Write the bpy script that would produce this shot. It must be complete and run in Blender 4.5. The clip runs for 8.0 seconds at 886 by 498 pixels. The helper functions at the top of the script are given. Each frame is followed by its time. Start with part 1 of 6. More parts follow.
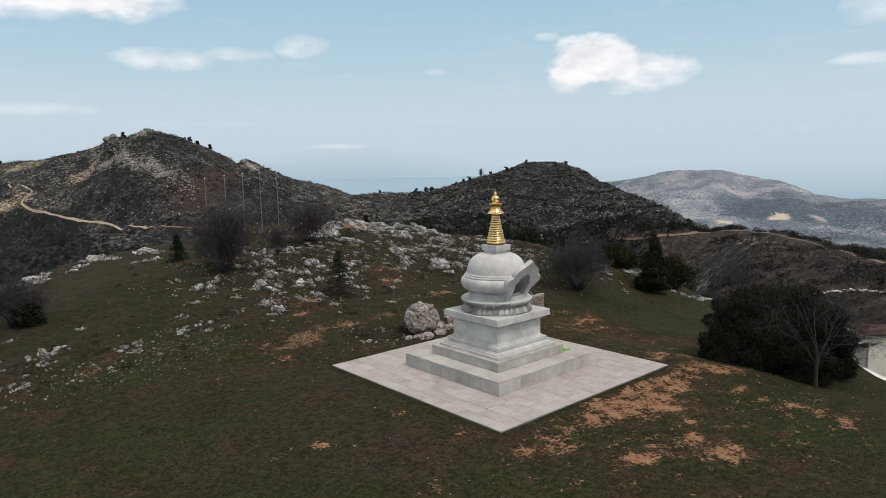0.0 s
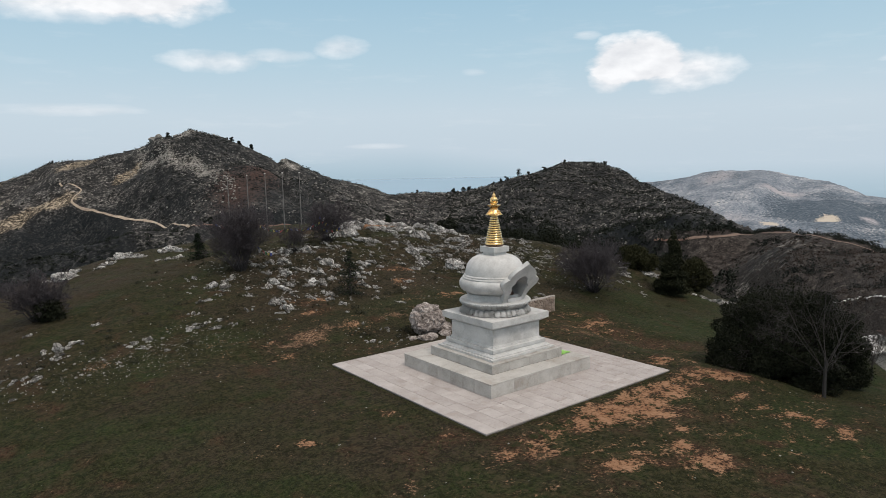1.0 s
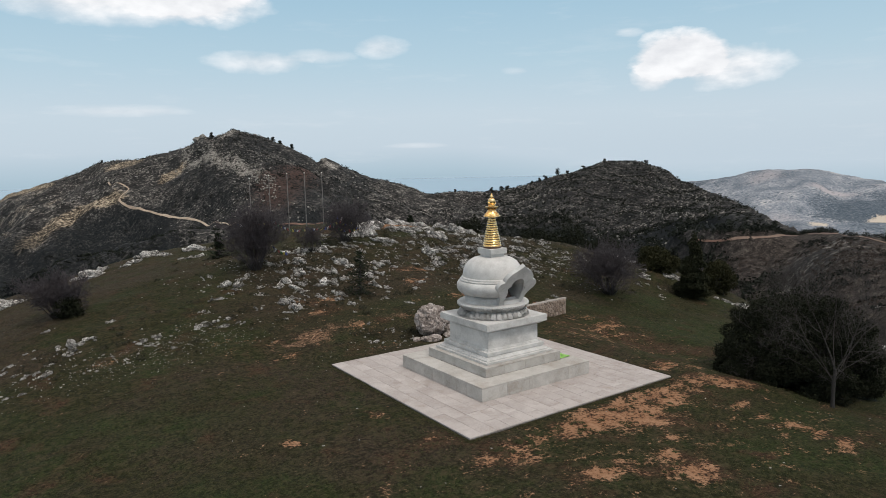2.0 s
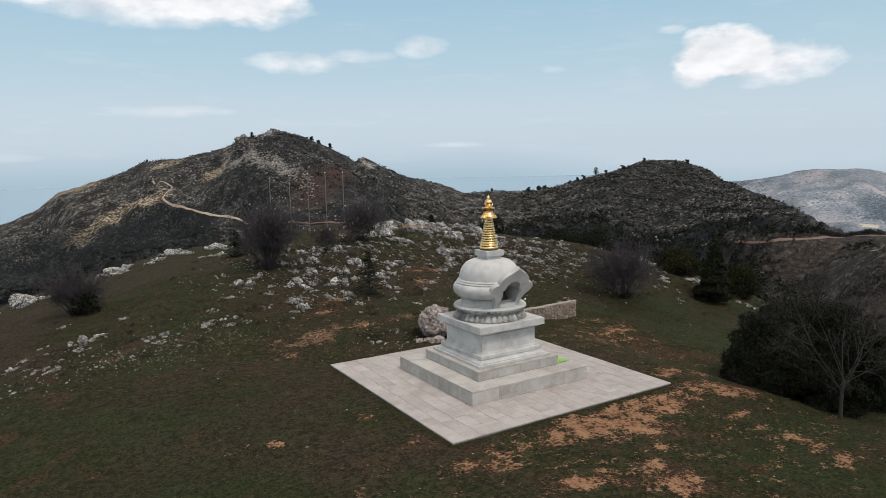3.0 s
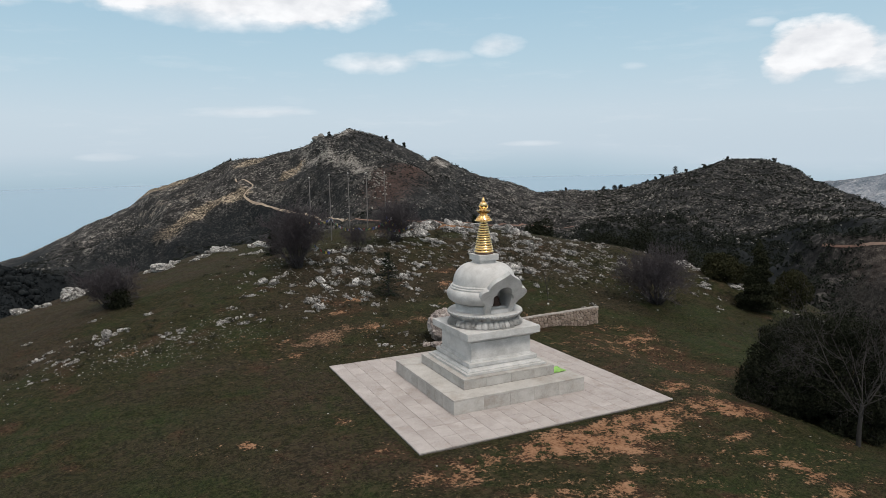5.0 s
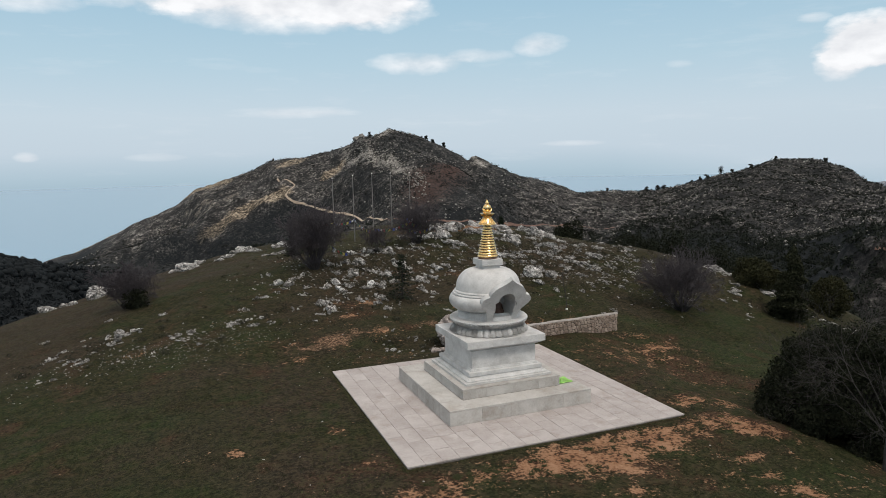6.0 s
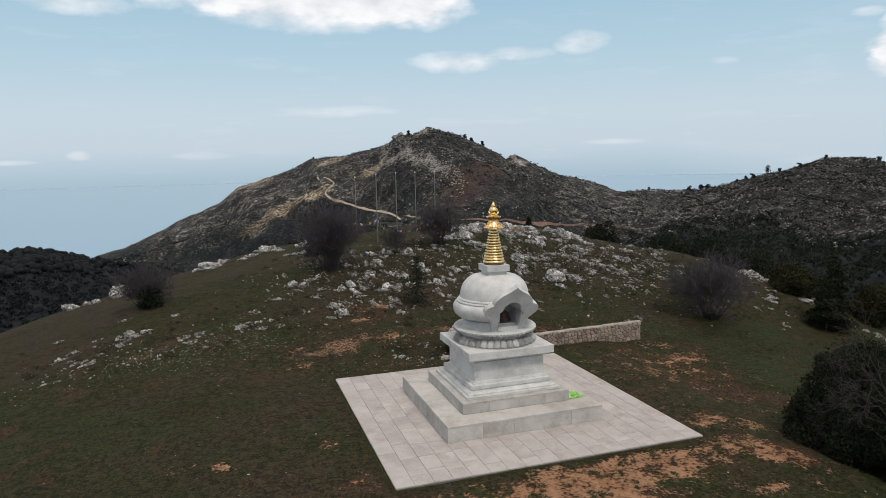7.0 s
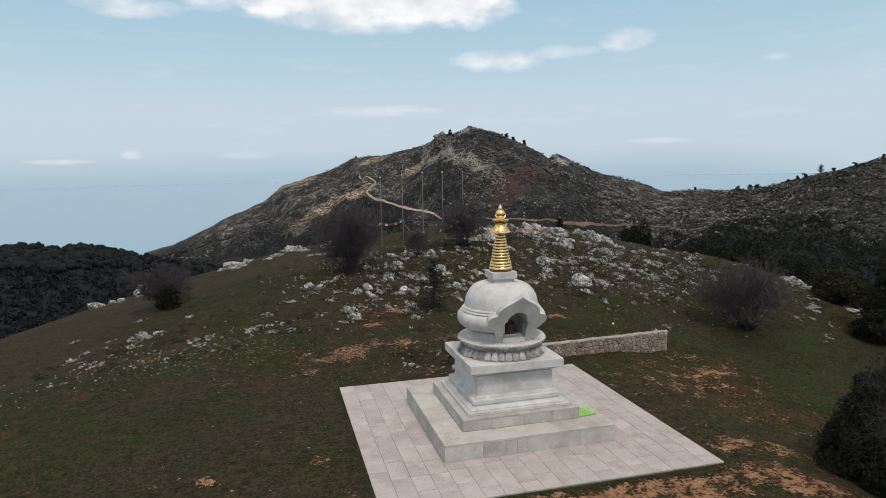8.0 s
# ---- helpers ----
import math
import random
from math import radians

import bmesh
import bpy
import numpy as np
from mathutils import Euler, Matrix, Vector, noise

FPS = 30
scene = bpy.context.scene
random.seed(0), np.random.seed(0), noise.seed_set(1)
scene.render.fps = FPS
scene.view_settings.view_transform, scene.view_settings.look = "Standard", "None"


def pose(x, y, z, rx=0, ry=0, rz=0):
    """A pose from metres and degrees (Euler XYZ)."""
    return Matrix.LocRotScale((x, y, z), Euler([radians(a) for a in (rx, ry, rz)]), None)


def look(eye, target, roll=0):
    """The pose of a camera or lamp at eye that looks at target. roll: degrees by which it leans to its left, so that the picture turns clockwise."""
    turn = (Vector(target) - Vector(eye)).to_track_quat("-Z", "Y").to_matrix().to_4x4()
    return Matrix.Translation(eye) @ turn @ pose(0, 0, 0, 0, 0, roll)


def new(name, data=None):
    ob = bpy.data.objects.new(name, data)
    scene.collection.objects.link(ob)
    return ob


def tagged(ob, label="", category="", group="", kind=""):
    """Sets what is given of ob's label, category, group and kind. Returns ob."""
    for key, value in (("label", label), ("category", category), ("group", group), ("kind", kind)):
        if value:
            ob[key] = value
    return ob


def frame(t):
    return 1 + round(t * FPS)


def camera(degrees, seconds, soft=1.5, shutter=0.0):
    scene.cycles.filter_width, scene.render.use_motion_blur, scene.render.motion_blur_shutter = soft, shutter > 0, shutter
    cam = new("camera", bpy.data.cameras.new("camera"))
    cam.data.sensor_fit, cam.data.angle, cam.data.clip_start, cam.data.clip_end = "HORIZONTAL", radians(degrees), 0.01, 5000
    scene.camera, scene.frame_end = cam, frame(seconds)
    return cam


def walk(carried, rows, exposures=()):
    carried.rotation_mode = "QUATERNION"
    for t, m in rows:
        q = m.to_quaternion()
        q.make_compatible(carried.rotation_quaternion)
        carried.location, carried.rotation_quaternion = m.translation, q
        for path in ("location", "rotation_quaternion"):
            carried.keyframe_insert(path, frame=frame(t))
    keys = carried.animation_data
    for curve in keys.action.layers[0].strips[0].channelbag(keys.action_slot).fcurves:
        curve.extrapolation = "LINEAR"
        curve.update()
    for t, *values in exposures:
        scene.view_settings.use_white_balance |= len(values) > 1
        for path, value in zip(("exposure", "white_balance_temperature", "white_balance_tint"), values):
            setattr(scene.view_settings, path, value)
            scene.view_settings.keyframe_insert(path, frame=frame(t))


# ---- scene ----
cam = camera(67.0, 8.0, soft=0.6)
PATH = [
    (0, (-13.389, -13.048, 5.802), (-12.083, -11.555, 5.545), -1.2),
    (0.5, (-12.967, -13.394, 5.803), (-11.703, -11.865, 5.547), -1.15),
    (1, (-12.525, -13.742, 5.81), (-11.306, -12.177, 5.555), -1.15),
    (1.5, (-12.041, -14.059, 5.825), (-10.869, -12.459, 5.57), -1.2),
    (3, (-10.505, -14.827, 5.859), (-9.473, -13.133, 5.604), -1.2),
    (3.5, (-9.972, -15.018, 5.853), (-8.989, -13.295, 5.598), -1.2),
    (4, (-9.44, -15.194, 5.868), (-8.508, -13.443, 5.612), -1.2),
    (4.5, (-8.917, -15.365, 5.874), (-8.034, -13.588, 5.619), -1.2),
    (5.25, (-8.09, -15.46, 5.881), (-7.278, -13.648, 5.627), -1.2),
    (6, (-7.246, -15.287, 5.889), (-6.518, -13.441, 5.637), -1.2),
    (6.5, (-6.684, -15.042, 5.903), (-6.01, -13.176, 5.65), -1.2),
    (7, (-6.12, -14.742, 5.908), (-5.501, -12.857, 5.654), -1.15),
    (7.5, (-5.585, -14.413, 5.905), (-5.025, -12.51, 5.652), -1.1),
    (8, (-5.011, -14.11, 5.91), (-4.511, -12.19, 5.656), -1.1),
]
walk(cam, [(t, look(eye, target, roll)) for t, eye, target, roll in PATH])

# ---- sky, sun ----
# The sun stands in the south (towards +x, -y) behind thin cloud.
SUN_DIR = Vector((0.04, -0.50, 0.86)).normalized()
SUN_AZ = math.atan2(SUN_DIR.x, SUN_DIR.y)

# Clouds: azimuth from +y, elevation, half width, half height (degrees), density, raggedness
CLOUDS = [
    (53.9, 7.9, 4.3, 2.2, 2.6, 0.75), (57.4, 6.9, 4.9, 1.9, 1.1, 0.9), (51.9, 6.5, 2.0, 1.5, 1.3, 0.9),
    (20.0, 8.3, 4.7, 1.05, 0.75, 0.95), (24.6, 8.8, 3.4, 0.65, 0.5, 0.9), (29.8, 9.5, 2.5, 1.0, 0.7, 0.95),
    (9.5, 4.45, 6.2, 0.6, 0.5, 0.7), (9.0, 13.6, 13.0, 3.5, 1.6, 0.45), (0.0, 13.4, 8.0, 1.9, 0.9, 0.9), (16.0, 12.6, 6.0, 2.0, 1.0, 0.8),
] + [
    (32.7, 1.5, 3.1, 0.3, 0.4, 0.6), (40.8, 7.4, 1.2, 0.4, 0.25, 0.9), (73.0, 6.7, 2.6, 0.55, 0.6, 0.8),
    (-9.5, 12.0, 4.6, 1.0, 0.7, 0.8), (-10.0, 1.1, 1.0, 0.4, 0.6, 0.8), (-15.0, 0.62, 2.8, 0.26, 0.5, 0.7),
    (-1.3, 0.95, 2.8, 0.4, 0.3, 0.7), (74.5, 10.0, 4.0, 1.3, 0.5, 0.8), (50.1, 9.9, 1.2, 0.4, 0.4, 0.9),
]


def graph(tree):
    """Short hands for building a node tree: n(type, **settings) and l(from, to)."""
    def n(kind, inputs=None, **settings):
        node = tree.nodes.new(kind)
        if "operation" in settings:
            node.operation = settings["operation"]
        if "use_clamp" in settings:
            node.use_clamp = settings["use_clamp"]
        if "data_type" in settings:
            node.data_type = settings["data_type"]
        if "blend_type" in settings:
            node.blend_type = settings["blend_type"]
        if "attribute_name" in settings:
            node.attribute_name = settings["attribute_name"]
        for key, value in (inputs or {}).items():
            if isinstance(value, bpy.types.NodeSocket):
                tree.links.new(value, node.inputs[key])
            else:
                node.inputs[key].default_value = value
        return node

    def m(op, a, b=0.0, c=0.0, clamp=False):
        return n("ShaderNodeMath", {0: a, 1: b, 2: c}, operation=op, use_clamp=clamp).outputs[0]

    def mix(fac, a, b, blend="MIX"):
        node = n("ShaderNodeMix", data_type="RGBA", blend_type=blend)
        for key, value in ((0, fac), (6, a), (7, b)):
            if isinstance(value, bpy.types.NodeSocket):
                tree.links.new(value, node.inputs[key])
            else:
                node.inputs[key].default_value = value if key == 0 else (*value, 1)
        return node.outputs[2]

    def ramp(fac, stops, smooth=False):
        node = n("ShaderNodeValToRGB", {0: fac})
        if smooth:
            node.color_ramp.interpolation = "EASE"
        while len(node.color_ramp.elements) < len(stops):
            node.color_ramp.elements.new(0.5)
        for e, (at, col) in zip(node.color_ramp.elements, stops):
            e.position = at
            e.color = (*col, 1) if len(col) == 3 else col
        return node.outputs[0]
    return n, m, mix, ramp


world = bpy.data.worlds.new("sky")
scene.world = world
world.use_nodes = True
world.node_tree.nodes.clear()
n, m, mix, ramp = graph(world.node_tree)
sky = n("ShaderNodeTexSky")
sky.sky_type, sky.sun_disc, sky.sun_elevation, sky.sun_rotation, sky.air_density, sky.dust_density = "NISHITA", False, math.asin(SUN_DIR.z), SUN_AZ, 1.2, 3.0
co = n("ShaderNodeTexCoord").outputs["Generated"]
xyz = n("ShaderNodeSeparateXYZ", {0: co}).outputs
az = m("MULTIPLY", m("ARCTAN2", xyz[0], xyz[1]), 57.2958)
el = m("MULTIPLY", m("ARCSINE", xyz[2]), 57.2958)
# thin high haze over the blue, palest near the horizon; sea haze just under it
inland = m("MULTIPLY", m("DIVIDE", m("SUBTRACT", az, 36.0), 14.0, clamp=True), 1.7)
haze = ramp(m("DIVIDE", m("ADD", m("MAXIMUM", el, m("MINIMUM", m("ADD", el, inland), 1.5)), 8.0), 60.0, clamp=True),
            [(0.0, (0.22, 0.35, 0.435)), (0.105, (0.405, 0.555, 0.655)), (0.128, (0.495, 0.632, 0.732)), (0.155, (0.60, 0.71, 0.805)), (0.2, (0.605, 0.72, 0.815)), (0.27, (0.49, 0.665, 0.78)), (0.37, (0.37, 0.58, 0.73)), (0.55, (0.74, 0.735, 0.73)), (1.0, (0.85, 0.825, 0.80))])
base = mix(0.9, n("ShaderNodeVectorMath", {0: sky.outputs[0], 1: (0.09, 0.09, 0.09)}, operation="MULTIPLY").outputs[0], haze)
flat = n("ShaderNodeCombineXYZ", {0: az, 1: m("MULTIPLY", el, 2.0), 2: 0.0}).outputs[0]
puff = n("ShaderNodeTexNoise", {"Vector": flat, "Scale": 0.32, "Detail": 7.0, "Roughness": 0.53}).outputs[0]
streak = n("ShaderNodeTexNoise", {"Vector": n("ShaderNodeCombineXYZ", {0: m("MULTIPLY", az, 0.35), 1: m("MULTIPLY", el, 2.2), 2: 3.0}).outputs[0], "Scale": 0.5, "Detail": 6.0, "Roughness": 0.6}).outputs[0]
cover = 0.0
for a0, e0, wa, we, dens, rag in CLOUDS:
    u = m("DIVIDE", m("SUBTRACT", az, a0), wa)
    v = m("DIVIDE", m("SUBTRACT", el, e0), we)
    d = m("ADD", m("MULTIPLY", u, u), m("MULTIPLY", v, v))
    body = m("ADD", m("MULTIPLY", m("SUBTRACT", 0.85, d), 1.35), m("MULTIPLY", m("SUBTRACT", puff if we > 0.6 else streak, 0.5), (2.6 if we > 0.6 else 3.4) * rag))
    cover = m("ADD", cover, m("MULTIPLY", m("MULTIPLY", body, 0.7, clamp=True), dens))
veil = m("MULTIPLY", m("SUBTRACT", streak, 0.56, clamp=True), 0.6)
cover = m("MINIMUM", m("ADD", cover, veil), 1.0)
cloud = ramp(puff, [(0.3, (0.74, 0.76, 0.80)), (0.62, (0.97, 0.98, 1.0))])
lit = mix(cover, base, cloud)
# high overcast above the picture lights the place softly
bg = n("ShaderNodeBackground", {0: lit, 1: 1.0})
out = n("ShaderNodeOutputWorld", {0: bg.outputs[0]})

sun = new("sun", bpy.data.lights.new("sun", "SUN"))
sun.data.energy, sun.data.angle, sun.data.color = 1.7, radians(12), (1.0, 0.93, 0.85)
sun.matrix_world = look(SUN_DIR * 60, (0, 0, 0))
scene.view_settings.exposure = 0.0

# ---- materials ----
def material(name, rough=0.8, metal=0.0):
    mt = bpy.data.materials.new(name)
    mt.use_nodes = True
    t = mt.node_tree
    t.nodes.clear()
    g = graph(t)
    bsdf = g[0]("ShaderNodeBsdfPrincipled", {"Roughness": rough, "Metallic": metal})
    g[0]("ShaderNodeOutputMaterial", {0: bsdf.outputs[0]})
    return mt, t, bsdf, g


def noise_of(n, vec, scale, detail=5.0, rough=0.6):
    return n("ShaderNodeTexNoise", {"Vector": vec, "Scale": scale, "Detail": detail, "Roughness": rough}).outputs[0]


def bump(n, t, bsdf, height, strength, dist):
    b = n("ShaderNodeBump", {"Height": height, "Strength": strength, "Distance": dist})
    t.links.new(b.outputs[0], bsdf.inputs["Normal"])


def speckled(name, dark, mid, light, grain, rough=0.8, relief=0.3, big=1.2, spread=0.25, depth=0.01, per_object=0.0, cracks=0.0, stain=None, placed=False, crevice=0.055):
    """A mottled mineral or painted surface: three tones, fine grain, broad stains."""
    mt, t, bsdf, (n, m, mix, ramp) = material(name, rough)
    co = n("ShaderNodeNewGeometry").outputs["Position"] if placed else n("ShaderNodeTexCoord").outputs["Object"]
    if per_object:
        rnd = n("ShaderNodeObjectInfo").outputs["Random"]
        co = n("ShaderNodeVectorMath", {0: co, 1: n("ShaderNodeCombineXYZ", {0: m("MULTIPLY", rnd, 37.0), 1: m("MULTIPLY", rnd, 91.0), 2: 0.0}).outputs[0]}, operation="ADD").outputs[0]
    fine = noise_of(n, co, grain, 4.0, 0.7)
    broad = noise_of(n, co, big, 5.0, 0.65)
    f = m("ADD", m("MULTIPLY", fine, 0.45), m("MULTIPLY", broad, 0.55))
    if per_object:
        f = m("ADD", f, m("MULTIPLY", m("SUBTRACT", rnd, 0.5), per_object))
    col = ramp(f, [(0.5 - spread, dark), (0.5, mid), (0.5 + spread, light)])
    if cracks:
        warp = n("ShaderNodeVectorMath", {0: co, 1: n("ShaderNodeVectorMath", {0: n("ShaderNodeTexNoise", {"Vector": co, "Scale": cracks * 1.5, "Detail": 3.0}).outputs["Color"], 1: (1.0 if cracks < 2 else 1.6 / cracks,) * 3}, operation="MULTIPLY").outputs[0]}, operation="ADD").outputs[0]
        vor = n("ShaderNodeTexVoronoi", {"Vector": warp, "Scale": cracks})
        vor.feature = "DISTANCE_TO_EDGE"
        col = mix(m("MULTIPLY", m("SUBTRACT", crevice, vor.outputs["Distance"]), 20.0, clamp=True), col, dark)
    if stain:
        patch = m("MULTIPLY", m("SUBTRACT", noise_of(n, co, 1.4, 5.0, 0.7), 0.52), 5.0, clamp=True)
        col = mix(m("MULTIPLY", patch, 0.55), col, stain)
    t.links.new(col, bsdf.inputs["Base Color"])
    bump(n, t, bsdf, fine, relief, depth)
    return mt


granite = speckled("granite", (0.28, 0.272, 0.26), (0.535, 0.525, 0.51), (0.71, 0.70, 0.685), 42.0, 0.62, 0.15, 2.2, 0.22, 0.004, 0.0, 0.0, (0.33, 0.324, 0.312))
granite_worn = speckled("granite_worn", (0.245, 0.226, 0.202), (0.425, 0.404, 0.378), (0.57, 0.55, 0.522), 38.0, 0.7, 0.2, 1.6, 0.2, 0.005, 0.05, 0.0, (0.25, 0.195, 0.15))
paving = speckled("paving", (0.27, 0.235, 0.218), (0.395, 0.356, 0.34), (0.51, 0.468, 0.45), 25.0, 0.75, 0.2, 1.3, 0.2, 0.004, 0.08, 0.0, (0.21, 0.16, 0.125))
# dark tone of the open joints, also painted on as crevice shade
joint_and_shade = speckled("joint_and_shade", (0.025, 0.022, 0.02), (0.06, 0.053, 0.047), (0.11, 0.10, 0.09), 20.0, 0.95)
paving_joint = speckled("paving_joint", (0.07, 0.06, 0.052), (0.135, 0.119, 0.106), (0.21, 0.19, 0.172), 9.0, 0.95, 0.2, 0.9)
small_limestone = speckled("small_limestone", (0.06, 0.057, 0.05), (0.19, 0.18, 0.165), (0.38, 0.365, 0.345), 5.0, 0.9, 0.4, 1.3, 0.2, 0.01)
pebble_white = speckled("pebble_white", (0.10, 0.095, 0.088), (0.26, 0.25, 0.235), (0.46, 0.45, 0.43), 5.0, 0.9, 0.3, 1.3, 0.2, 0.01)
limestone = speckled("limestone", (0.055, 0.051, 0.046), (0.36, 0.345, 0.325), (0.76, 0.74, 0.715), 13.0, 0.9, 1.0, 3.2, 0.12, 0.06, 0.10, 5.5, None, True, 0.07)
boulder_stone = speckled("boulder_stone", (0.085, 0.068, 0.06), (0.30, 0.255, 0.232), (0.58, 0.53, 0.50), 14.0, 0.9, 1.0, 3.2, 0.14, 0.05, 0.0, 3.0, None, True, 0.05)
wall_stone = speckled("wall_stone", (0.12, 0.088, 0.068), (0.265, 0.202, 0.16), (0.39, 0.32, 0.265), 14.0, 0.9, 0.6, 3.0, 0.22, 0.02, 0.25)
capping = speckled("capping", (0.17, 0.15, 0.135), (0.31, 0.28, 0.255), (0.43, 0.40, 0.37), 14.0, 0.9, 0.4, 3.0, 0.2, 0.01)
figure_bronze = speckled("figure_bronze", (0.018, 0.011, 0.009), (0.07, 0.036, 0.026), (0.17, 0.095, 0.058), 20.0, 0.5)
mortar = speckled("mortar", (0.03, 0.024, 0.02), (0.07, 0.056, 0.047), (0.125, 0.103, 0.088), 22.0, 0.95)
bark = speckled("bark", (0.013, 0.012, 0.011), (0.027, 0.0245, 0.023), (0.052, 0.048, 0.046), 18.0, 0.9, 0.6, 3.0)
twig = speckled("twig", (0.028, 0.0235, 0.0265), (0.050, 0.042, 0.047), (0.085, 0.073, 0.080), 12.0, 0.9, 0.2, 2.0)
pole_wood = speckled("pole_wood", (0.08, 0.076, 0.073), (0.14, 0.133, 0.127), (0.21, 0.20, 0.193), 25.0, 0.8)
plaster = speckled("plaster", (0.70, 0.64, 0.55), (0.84, 0.78, 0.69), (0.88, 0.83, 0.75), 9.0, 0.9)
# plaster greyed to stand for a wall in shade
plaster_shaded = speckled("plaster_shaded", (0.28, 0.26, 0.25), (0.40, 0.38, 0.36), (0.5, 0.48, 0.46), 9.0, 0.9)
whitewash = speckled("whitewash", (0.55, 0.54, 0.52), (0.74, 0.73, 0.71), (0.82, 0.81, 0.8), 12.0, 0.85)
roof_clay = speckled("roof_clay", (0.07, 0.035, 0.032), (0.13, 0.065, 0.06), (0.2, 0.11, 0.10), 14.0, 0.85)
road_dirt = speckled("road_dirt", (0.13, 0.10, 0.075), (0.36, 0.285, 0.215), (0.60, 0.50, 0.40), 0.6, 0.95, 0.1, 0.08)
red_earth = speckled("red_earth", (0.06, 0.036, 0.028), (0.14, 0.08, 0.06), (0.30, 0.195, 0.145), 0.5, 0.95, 0.1, 0.06)
tan_earth = speckled("tan_earth", (0.08, 0.053, 0.042), (0.175, 0.12, 0.094), (0.27, 0.205, 0.165), 0.5, 0.95, 0.1, 0.06)
grey_branch = speckled("grey_branch", (0.018, 0.0155, 0.014), (0.036, 0.031, 0.0285), (0.068, 0.060, 0.055), 12.0, 0.9, 0.2, 2.0)
# dark core tone that paints the shade between the spire's rings
bronze = speckled("bronze", (0.05, 0.028, 0.018), (0.11, 0.06, 0.04), (0.17, 0.10, 0.07), 30.0, 0.5)


def leaf_material(name, dark, light):
    mt, t, bsdf, (n, m, mix, ramp) = material(name, 0.85)
    geo = n("ShaderNodeNewGeometry")
    co = n("ShaderNodeTexCoord").outputs["Object"]
    f = m("ADD", m("MULTIPLY", geo.outputs["Random Per Island"], 0.6), m("MULTIPLY", noise_of(n, co, 1.3, 3.0), 0.4))
    t.links.new(ramp(f, [(0.15, dark), (0.85, light)]), bsdf.inputs["Base Color"])
    bsdf.inputs["Specular IOR Level"].default_value = 0.1
    return mt


juniper_leaf = leaf_material("juniper_leaf", (0.011, 0.0132, 0.0075), (0.034, 0.036, 0.019))
evergreen = leaf_material("evergreen", (0.0085, 0.0105, 0.0065), (0.0225, 0.025, 0.014))
olive_leaf = leaf_material("olive_leaf", (0.014, 0.0155, 0.0075), (0.042, 0.041, 0.018))
fir_leaf = leaf_material("fir_leaf", (0.009, 0.013, 0.008), (0.026, 0.034, 0.02))
forest_leaf = leaf_material("forest_leaf", (0.009, 0.0115, 0.010), (0.029, 0.033, 0.025))
heath_twig = leaf_material("heath_twig", (0.030, 0.0235, 0.0205), (0.084, 0.067, 0.057))
# blue distance haze is mixed into the seaward wood's leaf tone
hazy_seaward_leaf = leaf_material("hazy_seaward_leaf", (0.006, 0.008, 0.0095), (0.016, 0.019, 0.0205))
hill_leaf = leaf_material("hill_leaf", (0.008, 0.0102, 0.0085), (0.026, 0.029, 0.022))
# a little blue haze is kept in the scrub's colour
scrub_leaf = leaf_material("scrub_leaf", (0.0095, 0.0115, 0.011), (0.030, 0.032, 0.028))
clump_blade = leaf_material("clump_blade", (0.019, 0.022, 0.009), (0.050, 0.052, 0.023))
cushion_leaf = leaf_material("cushion_leaf", (0.018, 0.019, 0.013), (0.056, 0.054, 0.037))
grass_blade = leaf_material("grass_blade", (0.013, 0.015, 0.006), (0.060, 0.058, 0.027))


def gold_material():
    mt, t, bsdf, (n, m, mix, ramp) = material("gilt", 0.24, 1.0)
    co = n("ShaderNodeTexCoord").outputs["Object"]
    f = noise_of(n, co, 9.0, 4.0)
    t.links.new(ramp(f, [(0.3, (0.78, 0.50, 0.19)), (0.7, (0.95, 0.69, 0.34))]), bsdf.inputs["Base Color"])
    t.links.new(m("ADD", 0.16, m("MULTIPLY", f, 0.2)), bsdf.inputs["Roughness"])
    return mt


gilt = gold_material()


def plain(name, colour, rough=0.7):
    mt, t, bsdf, (n, m, mix, ramp) = material(name, rough)
    co = n("ShaderNodeTexCoord").outputs["Object"]
    f = noise_of(n, co, 15.0, 3.0)
    lo = tuple(c * 0.82 for c in colour)
    hi = tuple(min(1.0, c * 1.12) for c in colour)
    t.links.new(ramp(f, [(0.3, lo), (0.7, hi)]), bsdf.inputs["Base Color"])
    return mt


green_cloth = plain("green_cloth", (0.48, 0.82, 0.24), 0.8)
FLAG_COLOURS = [plain("flag_blue", (0.06, 0.09, 0.32)), plain("flag_white", (0.62, 0.62, 0.65)), plain("flag_red", (0.36, 0.06, 0.06)), plain("flag_green", (0.07, 0.21, 0.10)), plain("flag_yellow", (0.60, 0.52, 0.14))]


